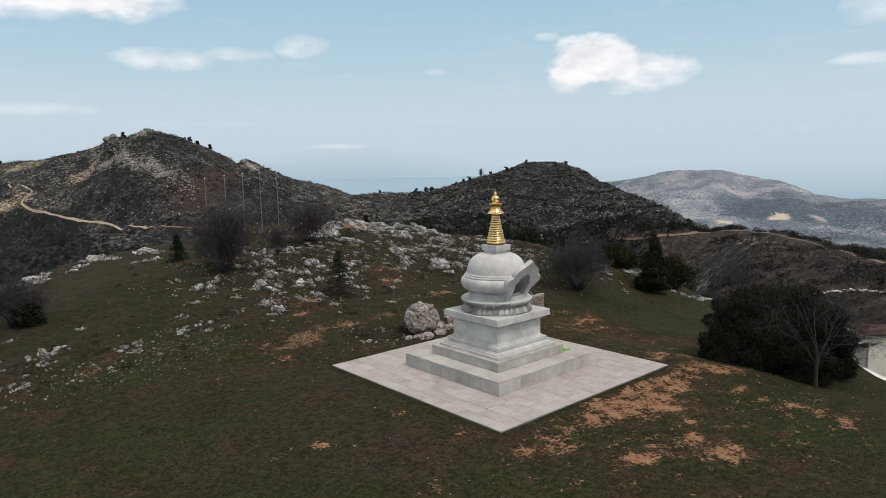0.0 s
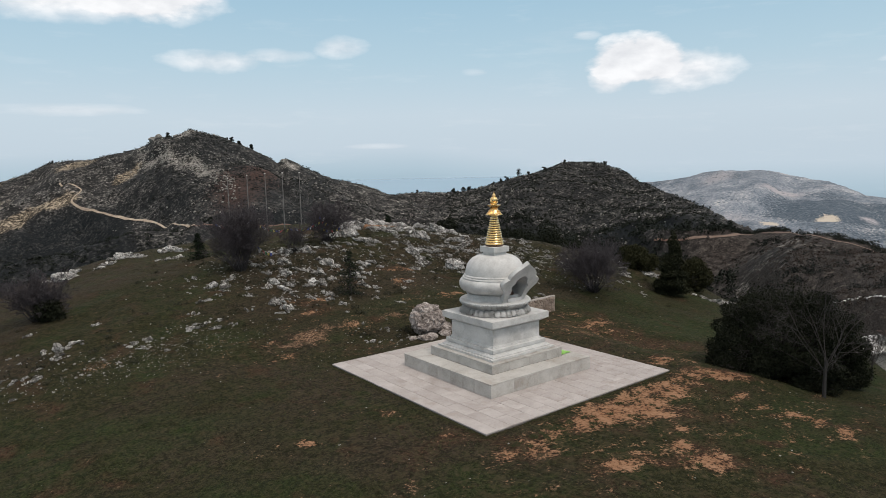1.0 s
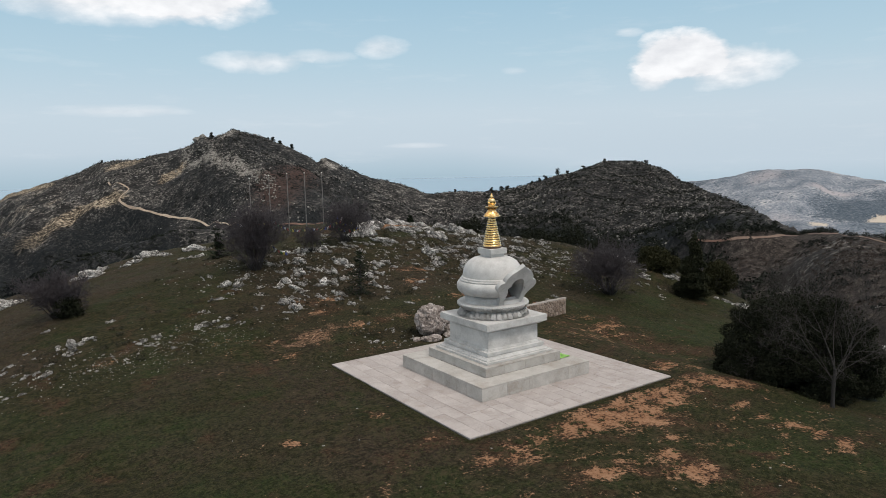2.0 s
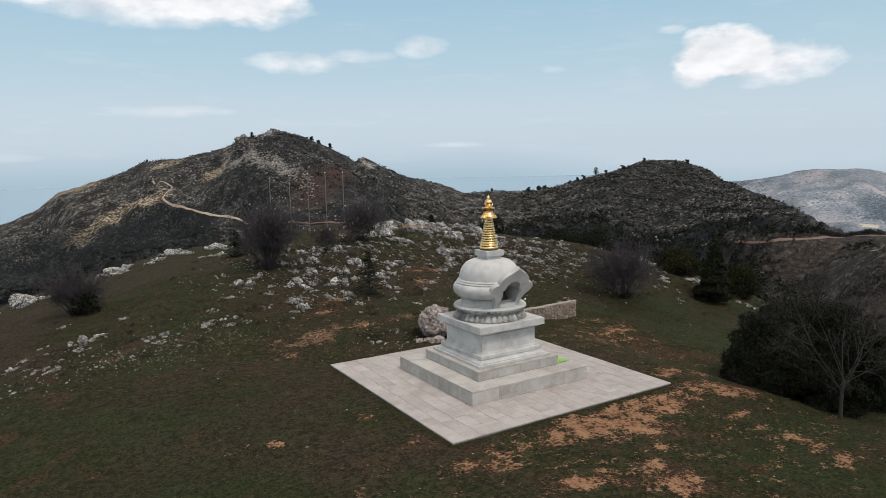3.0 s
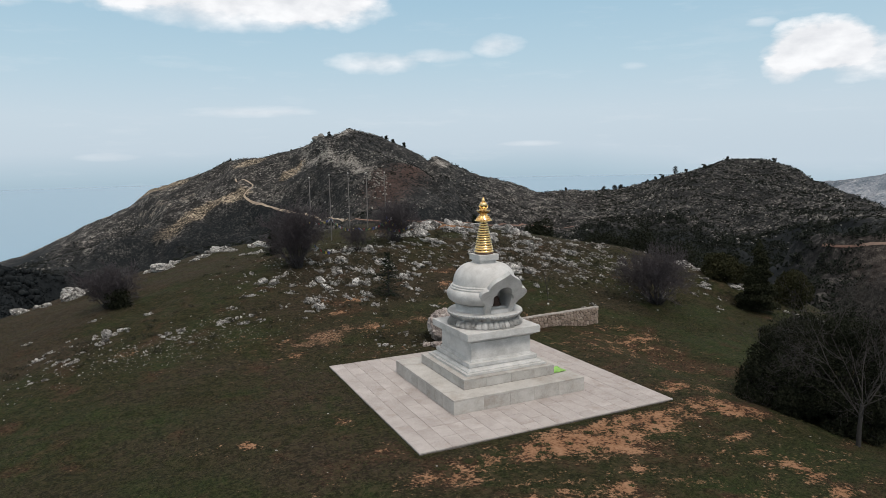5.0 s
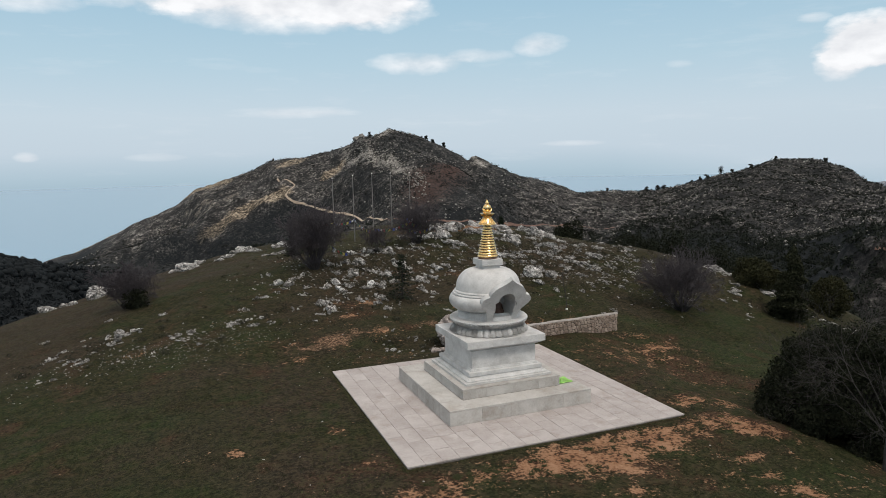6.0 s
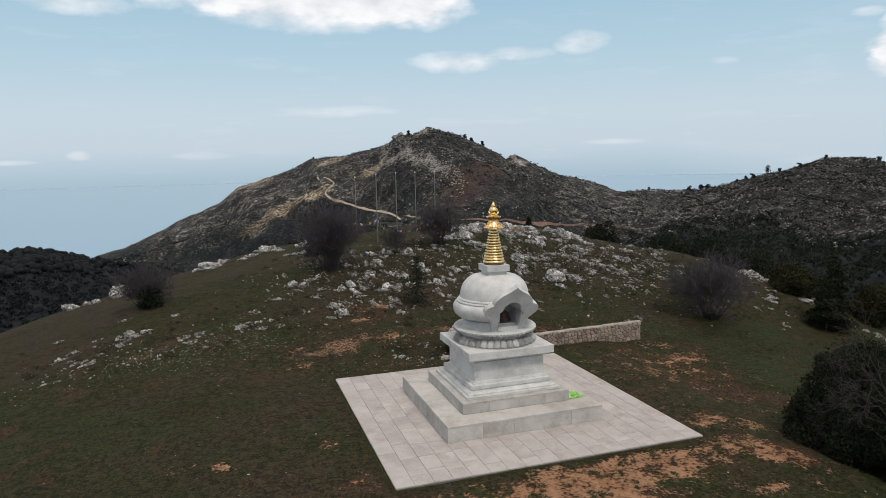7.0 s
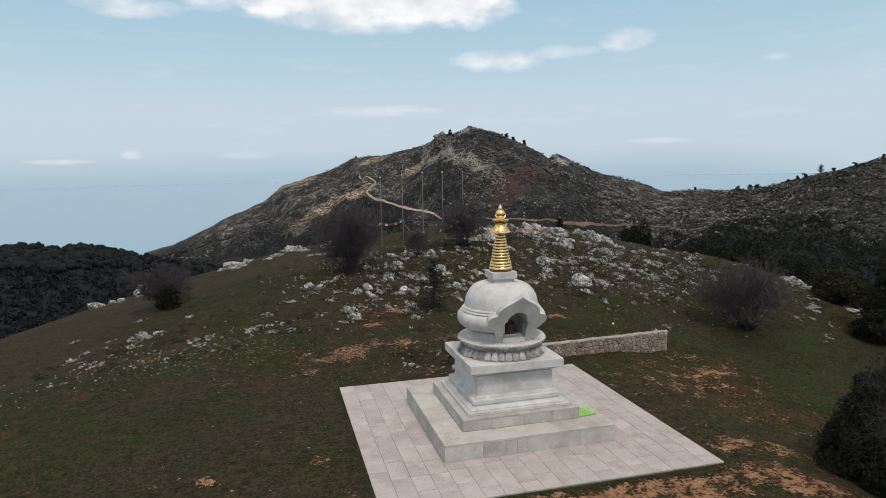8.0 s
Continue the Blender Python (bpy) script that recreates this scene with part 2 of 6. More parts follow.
def ground_material():
    """Grass, bare red soil, dry litter and far scrub, by the ground's own attributes and noise."""
    mt, t, bsdf, (n, m, mix, ramp) = material("ground", 0.95)
    bsdf.inputs["Specular IOR Level"].default_value = 0.1
    co = n("ShaderNodeTexCoord").outputs["Object"]
    soil = n("ShaderNodeAttribute", attribute_name="soil").outputs["Fac"]
    dry = n("ShaderNodeAttribute", attribute_name="dry").outputs["Fac"]
    far = n("ShaderNodeAttribute", attribute_name="far").outputs["Fac"]
    wood = n("ShaderNodeAttribute", attribute_name="wood").outputs["Fac"]
    pale = n("ShaderNodeAttribute", attribute_name="pale").outputs["Fac"]
    n1 = noise_of(n, co, 0.35, 6.0, 0.6)
    n2 = noise_of(n, co, 2.3, 6.0, 0.68)
    n3 = noise_of(n, co, 14.0, 4.0, 0.7)
    n4 = noise_of(n, co, 60.0, 3.0, 0.7)
    tuft = m("ADD", m("MULTIPLY", n3, 0.66), m("MULTIPLY", n4, 0.34))
    green = ramp(tuft, [(0.39, (0.008, 0.0095, 0.0038)), (0.5, (0.0207, 0.0207, 0.0084)), (0.61, (0.050, 0.0455, 0.0195))])
    brown = ramp(tuft, [(0.39, (0.0125, 0.0093, 0.0062)), (0.5, (0.030, 0.0225, 0.0147)), (0.61, (0.071, 0.054, 0.036))])
    straw = m("MULTIPLY", m("SUBTRACT", m("ADD", m("ADD", m("MULTIPLY", n1, 1.1), m("MULTIPLY", n2, 0.8)), m("MULTIPLY", dry, 0.4)), 0.975), 4.4, clamp=True)
    lush = ramp(tuft, [(0.39, (0.0082, 0.0118, 0.0040)), (0.5, (0.0205, 0.029, 0.0094)), (0.61, (0.044, 0.056, 0.019))])
    n0 = noise_of(n, co, 0.55, 4.0, 0.55)
    verdant = n("ShaderNodeAttribute", attribute_name="verdant").outputs["Fac"]
    green = mix(m("MULTIPLY", m("ADD", m("SUBTRACT", n0, 0.5), m("MULTIPLY", verdant, 0.2)), 5.0, clamp=True), green, lush)
    straw = m("MULTIPLY", straw, m("SUBTRACT", 1.0, m("MULTIPLY", verdant, 0.8)))
    grass = mix(straw, green, brown)
    n5 = noise_of(n, co, 5.5, 5.0, 0.6)
    ruddy = ramp(tuft, [(0.39, (0.018, 0.0095, 0.006)), (0.5, (0.046, 0.0255, 0.0155)), (0.61, (0.098, 0.059, 0.036))])
    n6 = noise_of(n, co, 0.8, 6.0, 0.62)
    grass = mix(m("MULTIPLY", m("SUBTRACT", m("ADD", n6, m("MULTIPLY", soil, 0.2)), m("ADD", 0.55, m("MULTIPLY", verdant, 0.09))), 7.0, clamp=True), grass, ruddy)
    grass = mix(m("MULTIPLY", m("MULTIPLY", m("SUBTRACT", n5, 0.50), 5.0, clamp=True), m("SUBTRACT", 1.0, m("MULTIPLY", verdant, 0.75))), grass, (0.054, 0.045, 0.0245))
    grass = mix(m("MULTIPLY", m("SUBTRACT", 0.45, n5), 5.5, clamp=True), grass, (0.0115, 0.0135, 0.0055))
    earth = ramp(m("ADD", m("MULTIPLY", n3, 0.5), m("MULTIPLY", n2, 0.5)), [(0.3, (0.125, 0.055, 0.029)), (0.48, (0.24, 0.123, 0.068)), (0.68, (0.365, 0.222, 0.137))])
    bare = m("MULTIPLY", m("ADD", m("ADD", m("MULTIPLY", m("SUBTRACT", n2, 0.5), 2.5), m("MULTIPLY", m("SUBTRACT", n3, 0.5), 1.9)), m("SUBTRACT", soil, 0.56)), 3.4, clamp=True)
    near = mix(bare, grass, earth)
    litter = n("ShaderNodeAttribute", attribute_name="litter").outputs["Fac"]
    hay = ramp(tuft, [(0.42, (0.032, 0.02, 0.0125)), (0.5, (0.125, 0.075, 0.046)), (0.58, (0.33, 0.21, 0.14))])
    near = mix(m("MULTIPLY", m("SUBTRACT", m("ADD", litter, m("MULTIPLY", m("SUBTRACT", n2, 0.5), 2.2)), 0.42), 3.0, clamp=True), near, hay)
    # far hillsides: grey-tan stony ground between dark shrubs
    f1 = noise_of(n, co, 0.09, 6.0, 0.7)
    f2 = noise_of(n, co, 0.55, 5.0, 0.7)
    f0 = noise_of(n, co, 0.018, 4.0, 0.6)
    hill = ramp(m("ADD", m("MULTIPLY", f2, 0.6), m("MULTIPLY", f1, 0.4)), [(0.41, (0.009, 0.010, 0.010)), (0.505, (0.032, 0.031, 0.030)), (0.555, (0.125, 0.116, 0.107)), (0.64, (0.40, 0.372, 0.342))])
    lean = mix(m("MULTIPLY", m("SUBTRACT", f0, 0.42), 4.0, clamp=True), hill, (0.034, 0.028, 0.028))
    hill = mix(0.2, hill, lean)
    # tan tone that paints sunlight on the west hill, and its dry grass
    sunlit_dry_tone = ramp(m("ADD", m("MULTIPLY", f2, 0.75), m("MULTIPLY", f1, 0.25)), [(0.41, (0.016, 0.015, 0.011)), (0.50, (0.125, 0.10, 0.075)), (0.60, (0.50, 0.415, 0.31))])
    hill = mix(m("MULTIPLY", m("SUBTRACT", m("ADD", pale, m("MULTIPLY", m("SUBTRACT", f1, 0.5), 1.6)), 0.35), 3.0, clamp=True), hill, sunlit_dry_tone)
    stony = n("ShaderNodeAttribute", attribute_name="stony").outputs["Fac"]
    scree = ramp(m("ADD", m("MULTIPLY", f2, 0.7), m("MULTIPLY", n2, 0.3)), [(0.42, (0.028, 0.026, 0.025)), (0.49, (0.14, 0.129, 0.117)), (0.57, (0.46, 0.43, 0.39))])
    hill = mix(m("MULTIPLY", m("SUBTRACT", m("ADD", stony, m("MULTIPLY", m("SUBTRACT", f1, 0.5), 1.4)), 0.4), 3.0, clamp=True), hill, scree)
    heath = n("ShaderNodeAttribute", attribute_name="heath").outputs["Fac"]
    furze = ramp(m("ADD", m("MULTIPLY", f2, 0.5), m("MULTIPLY", n2, 0.5)), [(0.42, (0.012, 0.0098, 0.009)), (0.51, (0.038, 0.0315, 0.0285)), (0.6, (0.10, 0.086, 0.073))])
    hill = mix(heath, hill, furze)
    rust = n("ShaderNodeAttribute", attribute_name="rust").outputs["Fac"]
    hill = mix(m("MULTIPLY", m("SUBTRACT", m("ADD", rust, m("MULTIPLY", m("SUBTRACT", f2, 0.5), 3.0)), 0.62), 2.2, clamp=True), hill, (0.115, 0.066, 0.052))
    # woodland ground with the blue of distance haze painted in
    hazy_forest = ramp(f2, [(0.35, (0.0063, 0.008, 0.0095)), (0.65, (0.0165, 0.0192, 0.0207))])
    hill = mix(wood, hill, hazy_forest)
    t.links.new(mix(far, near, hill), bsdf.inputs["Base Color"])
    h = m("ADD", m("MULTIPLY", n3, 0.6), m("MULTIPLY", n4, 0.4))
    bump(n, t, bsdf, h, 0.7, 0.07)
    return mt


ground_mat = ground_material()


def far_material():
    mt, t, bsdf, (n, m, mix, ramp) = material("far_hills", 1.0)
    bsdf.inputs["Specular IOR Level"].default_value = 0.0
    co = n("ShaderNodeTexCoord").outputs["Object"]
    a = noise_of(n, co, 0.009, 7.0, 0.7)
    b = noise_of(n, co, 0.16, 6.0, 0.85)
    spots = n("ShaderNodeTexVoronoi", {"Vector": co, "Scale": 0.075})
    thicket = noise_of(n, co, 0.012, 5.0, 0.6)
    bushy = m("MULTIPLY", m("SUBTRACT", m("ADD", 0.28, m("MULTIPLY", m("SUBTRACT", thicket, 0.5), 1.2)), spots.outputs["Distance"]), 6.0, clamp=True)
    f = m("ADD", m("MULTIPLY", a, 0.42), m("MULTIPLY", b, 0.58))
    # rock and leaf tones carry the blue haze of distance
    hazy_rock_tone = ramp(f, [(0.40, (0.10, 0.122, 0.15)), (0.49, (0.19, 0.215, 0.25)), (0.55, (0.30, 0.315, 0.345)), (0.63, (0.55, 0.53, 0.52))])
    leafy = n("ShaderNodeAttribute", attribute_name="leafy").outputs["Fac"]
    hazy_rock_tone = mix(m("MULTIPLY", m("SUBTRACT", m("ADD", leafy, m("MULTIPLY", m("SUBTRACT", b, 0.5), -2.4)), 0.25), 2.2, clamp=True), hazy_rock_tone, ramp(b, [(0.42, (0.055, 0.075, 0.098)), (0.6, (0.15, 0.175, 0.205))]))
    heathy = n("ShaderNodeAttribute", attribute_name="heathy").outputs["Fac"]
    hazy_rock_tone = mix(m("MULTIPLY", m("SUBTRACT", m("ADD", heathy, m("MULTIPLY", m("SUBTRACT", b, 0.5), 1.6)), 0.3), 1.6, clamp=True), hazy_rock_tone, (0.37, 0.35, 0.365))
    hazy_rock_tone = mix(m("MULTIPLY", bushy, 0.8), hazy_rock_tone, (0.085, 0.107, 0.13))
    dug = n("ShaderNodeAttribute", attribute_name="quarry").outputs["Fac"]
    t.links.new(mix(m("MULTIPLY", m("SUBTRACT", m("ADD", dug, m("MULTIPLY", m("SUBTRACT", b, 0.5), 3.0)), 0.35), 4.0, clamp=True), hazy_rock_tone, (0.50, 0.44, 0.37)), bsdf.inputs["Base Color"])
    return mt


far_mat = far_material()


def sea_material():
    mt, t, bsdf, (n, m, mix, ramp) = material("sea", 0.22)
    bsdf.inputs["Base Color"].default_value = (0.215, 0.325, 0.425, 1)
    bsdf.inputs["IOR"].default_value = 1.33
    return mt


sea_mat = sea_material()


# ---- building helpers ----
def big_mesh(name, verts, tris, mat, smooth=False):
    """From numpy arrays: verts (n, 3), faces (k, 3) or (k, 4)."""
    k, s = tris.shape
    me = bpy.data.meshes.new(name)
    me.vertices.add(len(verts))
    me.vertices.foreach_set("co", np.ascontiguousarray(verts, np.float32).ravel())
    me.loops.add(k * s)
    me.loops.foreach_set("vertex_index", np.ascontiguousarray(tris, np.int32).ravel())
    me.polygons.add(k)
    me.polygons.foreach_set("loop_start", np.arange(0, k * s, s, dtype=np.int32))
    me.materials.append(mat)
    if smooth:
        me.polygons.foreach_set("use_smooth", np.ones(k, bool))
    me.update(calc_edges=True)
    return me


def bm_mesh(name, bm, mat, smooth=False):
    me = bpy.data.meshes.new(name)
    bmesh.ops.recalc_face_normals(bm, faces=bm.faces)
    bm.to_mesh(me)
    bm.free()
    me.materials.append(mat)
    if smooth:
        me.polygons.foreach_set("use_smooth", [True] * len(me.polygons))
    return me


def part(name, data, mat, parent, label="", smooth=False):
    """One mesh object under a thing or a part; data is a bmesh or a mesh."""
    me = bm_mesh(name, data, mat, smooth) if isinstance(data, bmesh.types.BMesh) else data
    ob = new(name, me)
    ob.parent = parent
    return tagged(ob, label)


def box_bm(x0, x1, y0, y1, z0, z1, bevel=0.0, bm=None):
    bm = bm or bmesh.new()
    made = bmesh.ops.create_cube(bm, size=1.0, matrix=Matrix.Translation(((x0 + x1) / 2, (y0 + y1) / 2, (z0 + z1) / 2)) @ Matrix.Diagonal((x1 - x0, y1 - y0, z1 - z0, 1)))
    if bevel:
        edges = list({e for v in made["verts"] for e in v.link_edges})
        bmesh.ops.bevel(bm, geom=edges, offset=bevel, segments=2, affect="EDGES", profile=0.5)
    return bm


def turned(profile, sides=64):
    """A surface of revolution about z from (radius, height) pairs, bottom to top."""
    bm = bmesh.new()
    rings = []
    for r, z in profile:
        rings.append([bm.verts.new((r * math.cos(a), r * math.sin(a), z)) for a in (2 * math.pi * i / sides for i in range(sides))])
    for lo, hi in zip(rings, rings[1:]):
        for i in range(sides):
            bm.faces.new((lo[i], lo[(i + 1) % sides], hi[(i + 1) % sides], hi[i]))
    bm.faces.new(rings[-1])
    bm.faces.new(rings[0][::-1])
    return bm


def squared(profile):
    """Like turned, but square in plan: (half side, height) pairs."""
    bm = bmesh.new()
    rings = [[bm.verts.new((sx * h, sy * h, z)) for sx, sy in ((-1, -1), (1, -1), (1, 1), (-1, 1))] for h, z in profile]
    for lo, hi in zip(rings, rings[1:]):
        for i in range(4):
            bm.faces.new((lo[i], lo[(i + 1) % 4], hi[(i + 1) % 4], hi[i]))
    bm.faces.new(rings[-1])
    bm.faces.new(rings[0][::-1])
    return bm


def auto_smooth(ob, degrees=35):
    """Flat across sharp edges, smooth elsewhere."""
    me = ob.data
    me.polygons.foreach_set("use_smooth", [True] * len(me.polygons))
    bm = bmesh.new()
    bm.from_mesh(me)
    for e in bm.edges:
        e.smooth = len(e.link_faces) == 2 and e.calc_face_angle(0) < radians(degrees)
    bm.to_mesh(me)
    bm.free()
    return ob


# ---- the lie of the land ----
rng = np.random.default_rng(7)
LATTICE = rng.random((256, 256))


def value_noise(x, y):
    xi, yi = np.floor(x).astype(int), np.floor(y).astype(int)
    u, v = x - xi, y - yi
    u, v = u * u * (3 - 2 * u), v * v * (3 - 2 * v)
    a, b = LATTICE[xi % 256, yi % 256], LATTICE[(xi + 1) % 256, yi % 256]
    c, d = LATTICE[xi % 256, (yi + 1) % 256], LATTICE[(xi + 1) % 256, (yi + 1) % 256]
    return a + (b - a) * u + (c - a) * v + (a - b - c + d) * u * v - 0.5


def fbm(x, y, size, octaves=4):
    total, amp, f = 0.0, 1.0, 1.0 / size
    for k in range(octaves):
        total = total + amp * value_noise(x * f + 17.3 * k, y * f - 9.1 * k)
        amp, f = amp * 0.5, f * 2.03
    return total


def step(lo, hi, x):
    s = np.clip((x - lo) / (hi - lo), 0, 1)
    return s * s * (3 - 2 * s)


# Ridges seen round the hilltop: azimuth from +y about HUB, distance, height of the crest
HUB = (-9.0, -15.0)
WEST_RIDGE = [(-12, 960, -112), (-7.3, 930, -92), (-3.2, 880, -58), (0, 840, -37), (1.6, 800, -15), (4.3, 760, -2.7), (6.4, 730, 7.2), (7.5, 715, 13.7), (10.4, 690, 15.8), (12.3, 675, 20.5), (14.0, 660, 25.5), (14.9, 650, 33), (16, 645, 33), (17.3, 640, 39.4), (19.8, 630, 32), (21.9, 615, 22), (23.9, 600, 9.9), (24.6, 598, 13.9)]
SADDLE = [(25.7, 600, 8.1), (27.9, 620, -2.4), (30.6, 650, -13), (33, 670, -22.2), (36.7, 690, -24.4), (39.6, 710, -23.3)]
EAST_RIDGE = [(41.6, 720, -20), (43.5, 730, -13.3), (45.4, 735, -7.6), (46.9, 735, -1.8), (48.1, 735, 3.2), (51.1, 730, 2), (52.5, 710, -2.8), (53.9, 680, -14), (56.2, 620, -23.5), (58.4, 530, -28), (60.6, 400, -27.7), (62.4, 290, -22.5), (64.9, 240, -18.1), (68.8, 225, -18.6), (72.6, 215, -21.2), (78, 205, -25), (100, 200, -40)]
RIDGE = np.array(WEST_RIDGE + SADDLE + EAST_RIDGE)
WOODED = np.array([(-60, 240, -18), (-30, 260, -18), (-19, 300, -22.0), (-16.6, 310, -23.5), (-14.5, 320, -27.5), (-13.3, 325, -26.8), (-10.2, 350, -32), (-8.4, 370, -38.8), (-5, 400, -50), (0, 430, -70)])


def near_land(x, y):
    """The hilltop: a long swell towards the poles and a rocky knoll, fitted to the plan."""
    c, s = math.cos(-0.936), math.sin(-0.936)
    u, v = (x - 13.698) * c + (y - 19.009) * s, -(x - 13.698) * s + (y - 19.009) * c
    z = 3.714 * np.exp(-0.5 * (u / 18.06) ** 2 - 0.5 * (v / 8.043) ** 2)
    z = z + 1.199 * np.exp(-((x + 3.666) ** 2 + (y - 15.134) ** 2) / 2 / 6.546 ** 2)
    z = z - 0.223 - 0.032 * x - 0.019 * y - 0.00532 * np.clip(x, -40, 40) ** 2
    # beyond the brow the ground falls away; the brow's distance by bearing from (2, 4)
    rho, th = np.hypot(x - 2, y - 4), np.degrees(np.arctan2(y - 4, x - 2)) % 360
    brow = np.interp(th, [0, 10, 24, 45, 52, 64, 76, 92, 103, 111, 121, 137, 162, 190, 240, 300, 345, 360], [20.5, 18.6, 16.6, 15.6, 21, 24, 24, 21.5, 24.5, 24.5, 24, 22, 22, 21.5, 26, 22, 20, 20.5])
    z = z - 0.028 * np.clip(rho - brow, 0, 30) ** 2
    # a hollow down the south-east side, where the outbuilding stands
    z = z - 1.6 * step(9, 16, x) * step(2, -4, y)
    # the east side lies lower, falling gently towards the juniper
    z = z - 0.22 * step(4, 7, x) * step(15, 10, y) - (0.22 * step(7.5, 11.5, x) + 0.36 * step(11.5, 16.5, x)) * step(8.0, 5.2, y)
    # the shoulder dips where the poles stand
    z = z - 0.5 * np.exp(-((x - 1.5) / 3.0) ** 2 - ((y - 24.0) / 3.4) ** 2)
    # small humps and hollows, levelled under the terrace
    flat = step(4.2, 6.5, np.maximum(np.abs(x), np.abs(y)))
    z = z + flat * (0.16 * fbm(x, y, 3.2, 4) + 0.05 * fbm(x, y, 0.7, 2))
    return z * flat + (1 - flat) * (-0.05 + 0.02 * fbm(x, y, 0.8, 2))


def far_land(x, y):
    dx, dy = x - HUB[0], y - HUB[1]
    r = np.hypot(dx, dy) + 1e-6
    a = np.degrees(np.arctan2(dx, dy))
    # spurs wander off the straight line of sight below the crests
    gap = np.clip(1 - r / np.interp(a, RIDGE[:, 0], RIDGE[:, 1]), 0, 1)
    a0 = a
    a = a + 26 * step(0.02, 0.5, gap) * fbm(x, y, 160, 4) * step(-9, -2, a0)
    left = np.interp(r, [0, 60, 100, 200, 300, 500, 900, 1300, 6000], [-4, -12, -22, -40, -50, -60, -100, -120, -125])
    right = np.interp(r, [0, 60, 100, 200, 300, 500, 900, 1300, 6000], [-2, -6, -11, -19, -32, -70, -140, -210, -760])
    w = step(52, 64, a)
    base = left * (1 - w) + right * w
    z = base
    for table, start in ((RIDGE, 0.42), (WOODED, 0.35)):
        D = np.interp(a, table[:, 0], table[:, 1])
        H = np.interp(a, table[:, 0], table[:, 2])
        if table is RIDGE:
            H = np.where(a < -12, -125, H)
        else:
            H = np.where(a > 0, -125, H)
        s = np.clip((r - D * start) / (D * (1 - start)), 0, 1)
        low = np.maximum(np.interp(r, [0, 200, 500, 6000], [-20, -48, -58, -58]), base * step(55, 62, a) - 200 * (1 - step(55, 62, a))) if table is RIDGE else base
        front = low + (H - low) * (0.35 * s + 0.65 * s * s * (3 - 2 * s)) ** 1.05
        back = H - 0.32 * np.clip(r - D, 0, 4000)
        layer = np.where(r < D, np.where(s > 0, front, -2000), back)
        layer = np.where(H <= -110, -2000, layer)
        z = np.maximum(z, layer)
    rough = step(70, 260, r) * (1 - 0.75 * np.exp(-((r - np.interp(a, RIDGE[:, 0], RIDGE[:, 1])) / 35) ** 2))
    rough = rough * (1 - 0.75 * step(52, 62, a)) * (1 - 0.85 * step(-3, -7, a0))
    gully = np.abs(fbm(x, y, 70, 4))
    z = z + rough * (9 * fbm(x, y, 120, 5) - 14 * (gully - 0.12))
    z = z + step(60, 200, r) * 1.6 * fbm(x, y, 14, 4)
    return z


def land(x, y):
    x, y = np.asarray(x, float), np.asarray(y, float)
    rho = np.hypot(x - 2, y - 4)
    w = step(38, 80, rho)
    saddle = 0.28 * np.exp(-((x - 13.7) ** 2 + (y - 18.0) ** 2) / 13.5)
    return (near_land(x, y) - saddle) * (1 - w) + far_land(x, y) * w


def land_at(x, y):
    return float(land(np.array([x]), np.array([y]))[0])


# Bare soil and dry ground: centre, half axes, turn (degrees), strength
SOIL = [(1.2, -6.0, 6.0, 2.4, -8, 0.33), (6.2, 1.5, 2.0, 2.6, 0, 0.40), (-2.0, 6.2, 3.4, 1.2, 15, 0.30)]
# along the terrace's front edge, and the trodden way past its corner
SOIL += [(-0.3, -4.25, 1.7, 0.55, 2, 0.95), (0.5, -4.6, 0.8, 0.6, 0, 0.95), (1.9, -4.2, 1.4, 0.55, 5, 0.90), (-2.0, -4.25, 1.1, 0.3, 0, 0.72), (-3.3, -4.5, 0.8, 0.3, -14, 0.82), (0.9, -3.95, 1.9, 0.3, 0, 0.85), (3.2, -4.0, 0.8, 0.4, 12, 0.8), (4.3, -4.4, 0.9, 0.5, -50, 0.92), (4.25, -2.6, 0.55, 0.35, 0, 0.85), (5.2, -2.9, 0.7, 0.35, 0, 0.72), (3.2, -5.5, 0.35, 0.16, 0, 0.78), (3.05, -6.15, 0.3, 0.2, 0, 0.72)]
SOIL += [(3.1, -7.3, 0.35, 0.65, 0, 0.85), (2.95, -8.1, 0.4, 0.35, 0, 0.8), (2.3, -5.9, 0.3, 0.15, 0, 0.6), (1.3, -7.5, 0.4, 0.2, 0, 0.68), (-0.6, -6.3, 0.32, 0.35, 0, 0.85), (-0.8, -7.1, 0.45, 0.45, 0, 0.85), (-2.3, -6.1, 0.8, 0.28, -14, 0.88), (-1.5, -6.75, 0.5, 0.25, -20, 0.72), (0.3, -5.9, 0.45, 0.2, -30, 0.62), (0.8, -6.6, 0.6, 0.2, 0, 0.55)]
# small bare spots over the lawn and the slopes
SOIL += [(-6.4, -1.0, 0.26, 0.2, 0, 0.72), (-4.05, -2.8, 0.3, 0.14, 0, 0.72), (-4.35, -0.8, 0.3, 0.2, 0, 0.66), (-5.0, 6.7, 0.5, 0.2, 0, 0.5), (-1.2, 6.05, 0.5, 0.25, 0, 0.68), (-4.0, 5.0, 0.5, 0.3, 20, 0.55), (5.3, 1.3, 0.5, 0.5, 10, 0.66), (7.5, 2.5, 0.7, 0.5, 0, 0.75), (7.6, 3.5, 0.5, 0.25, 0, 0.62), (4.4, 2.2, 0.5, 0.3, 0, 0.55), (6.8, 1.8, 0.9, 0.5, 20, 0.55)]
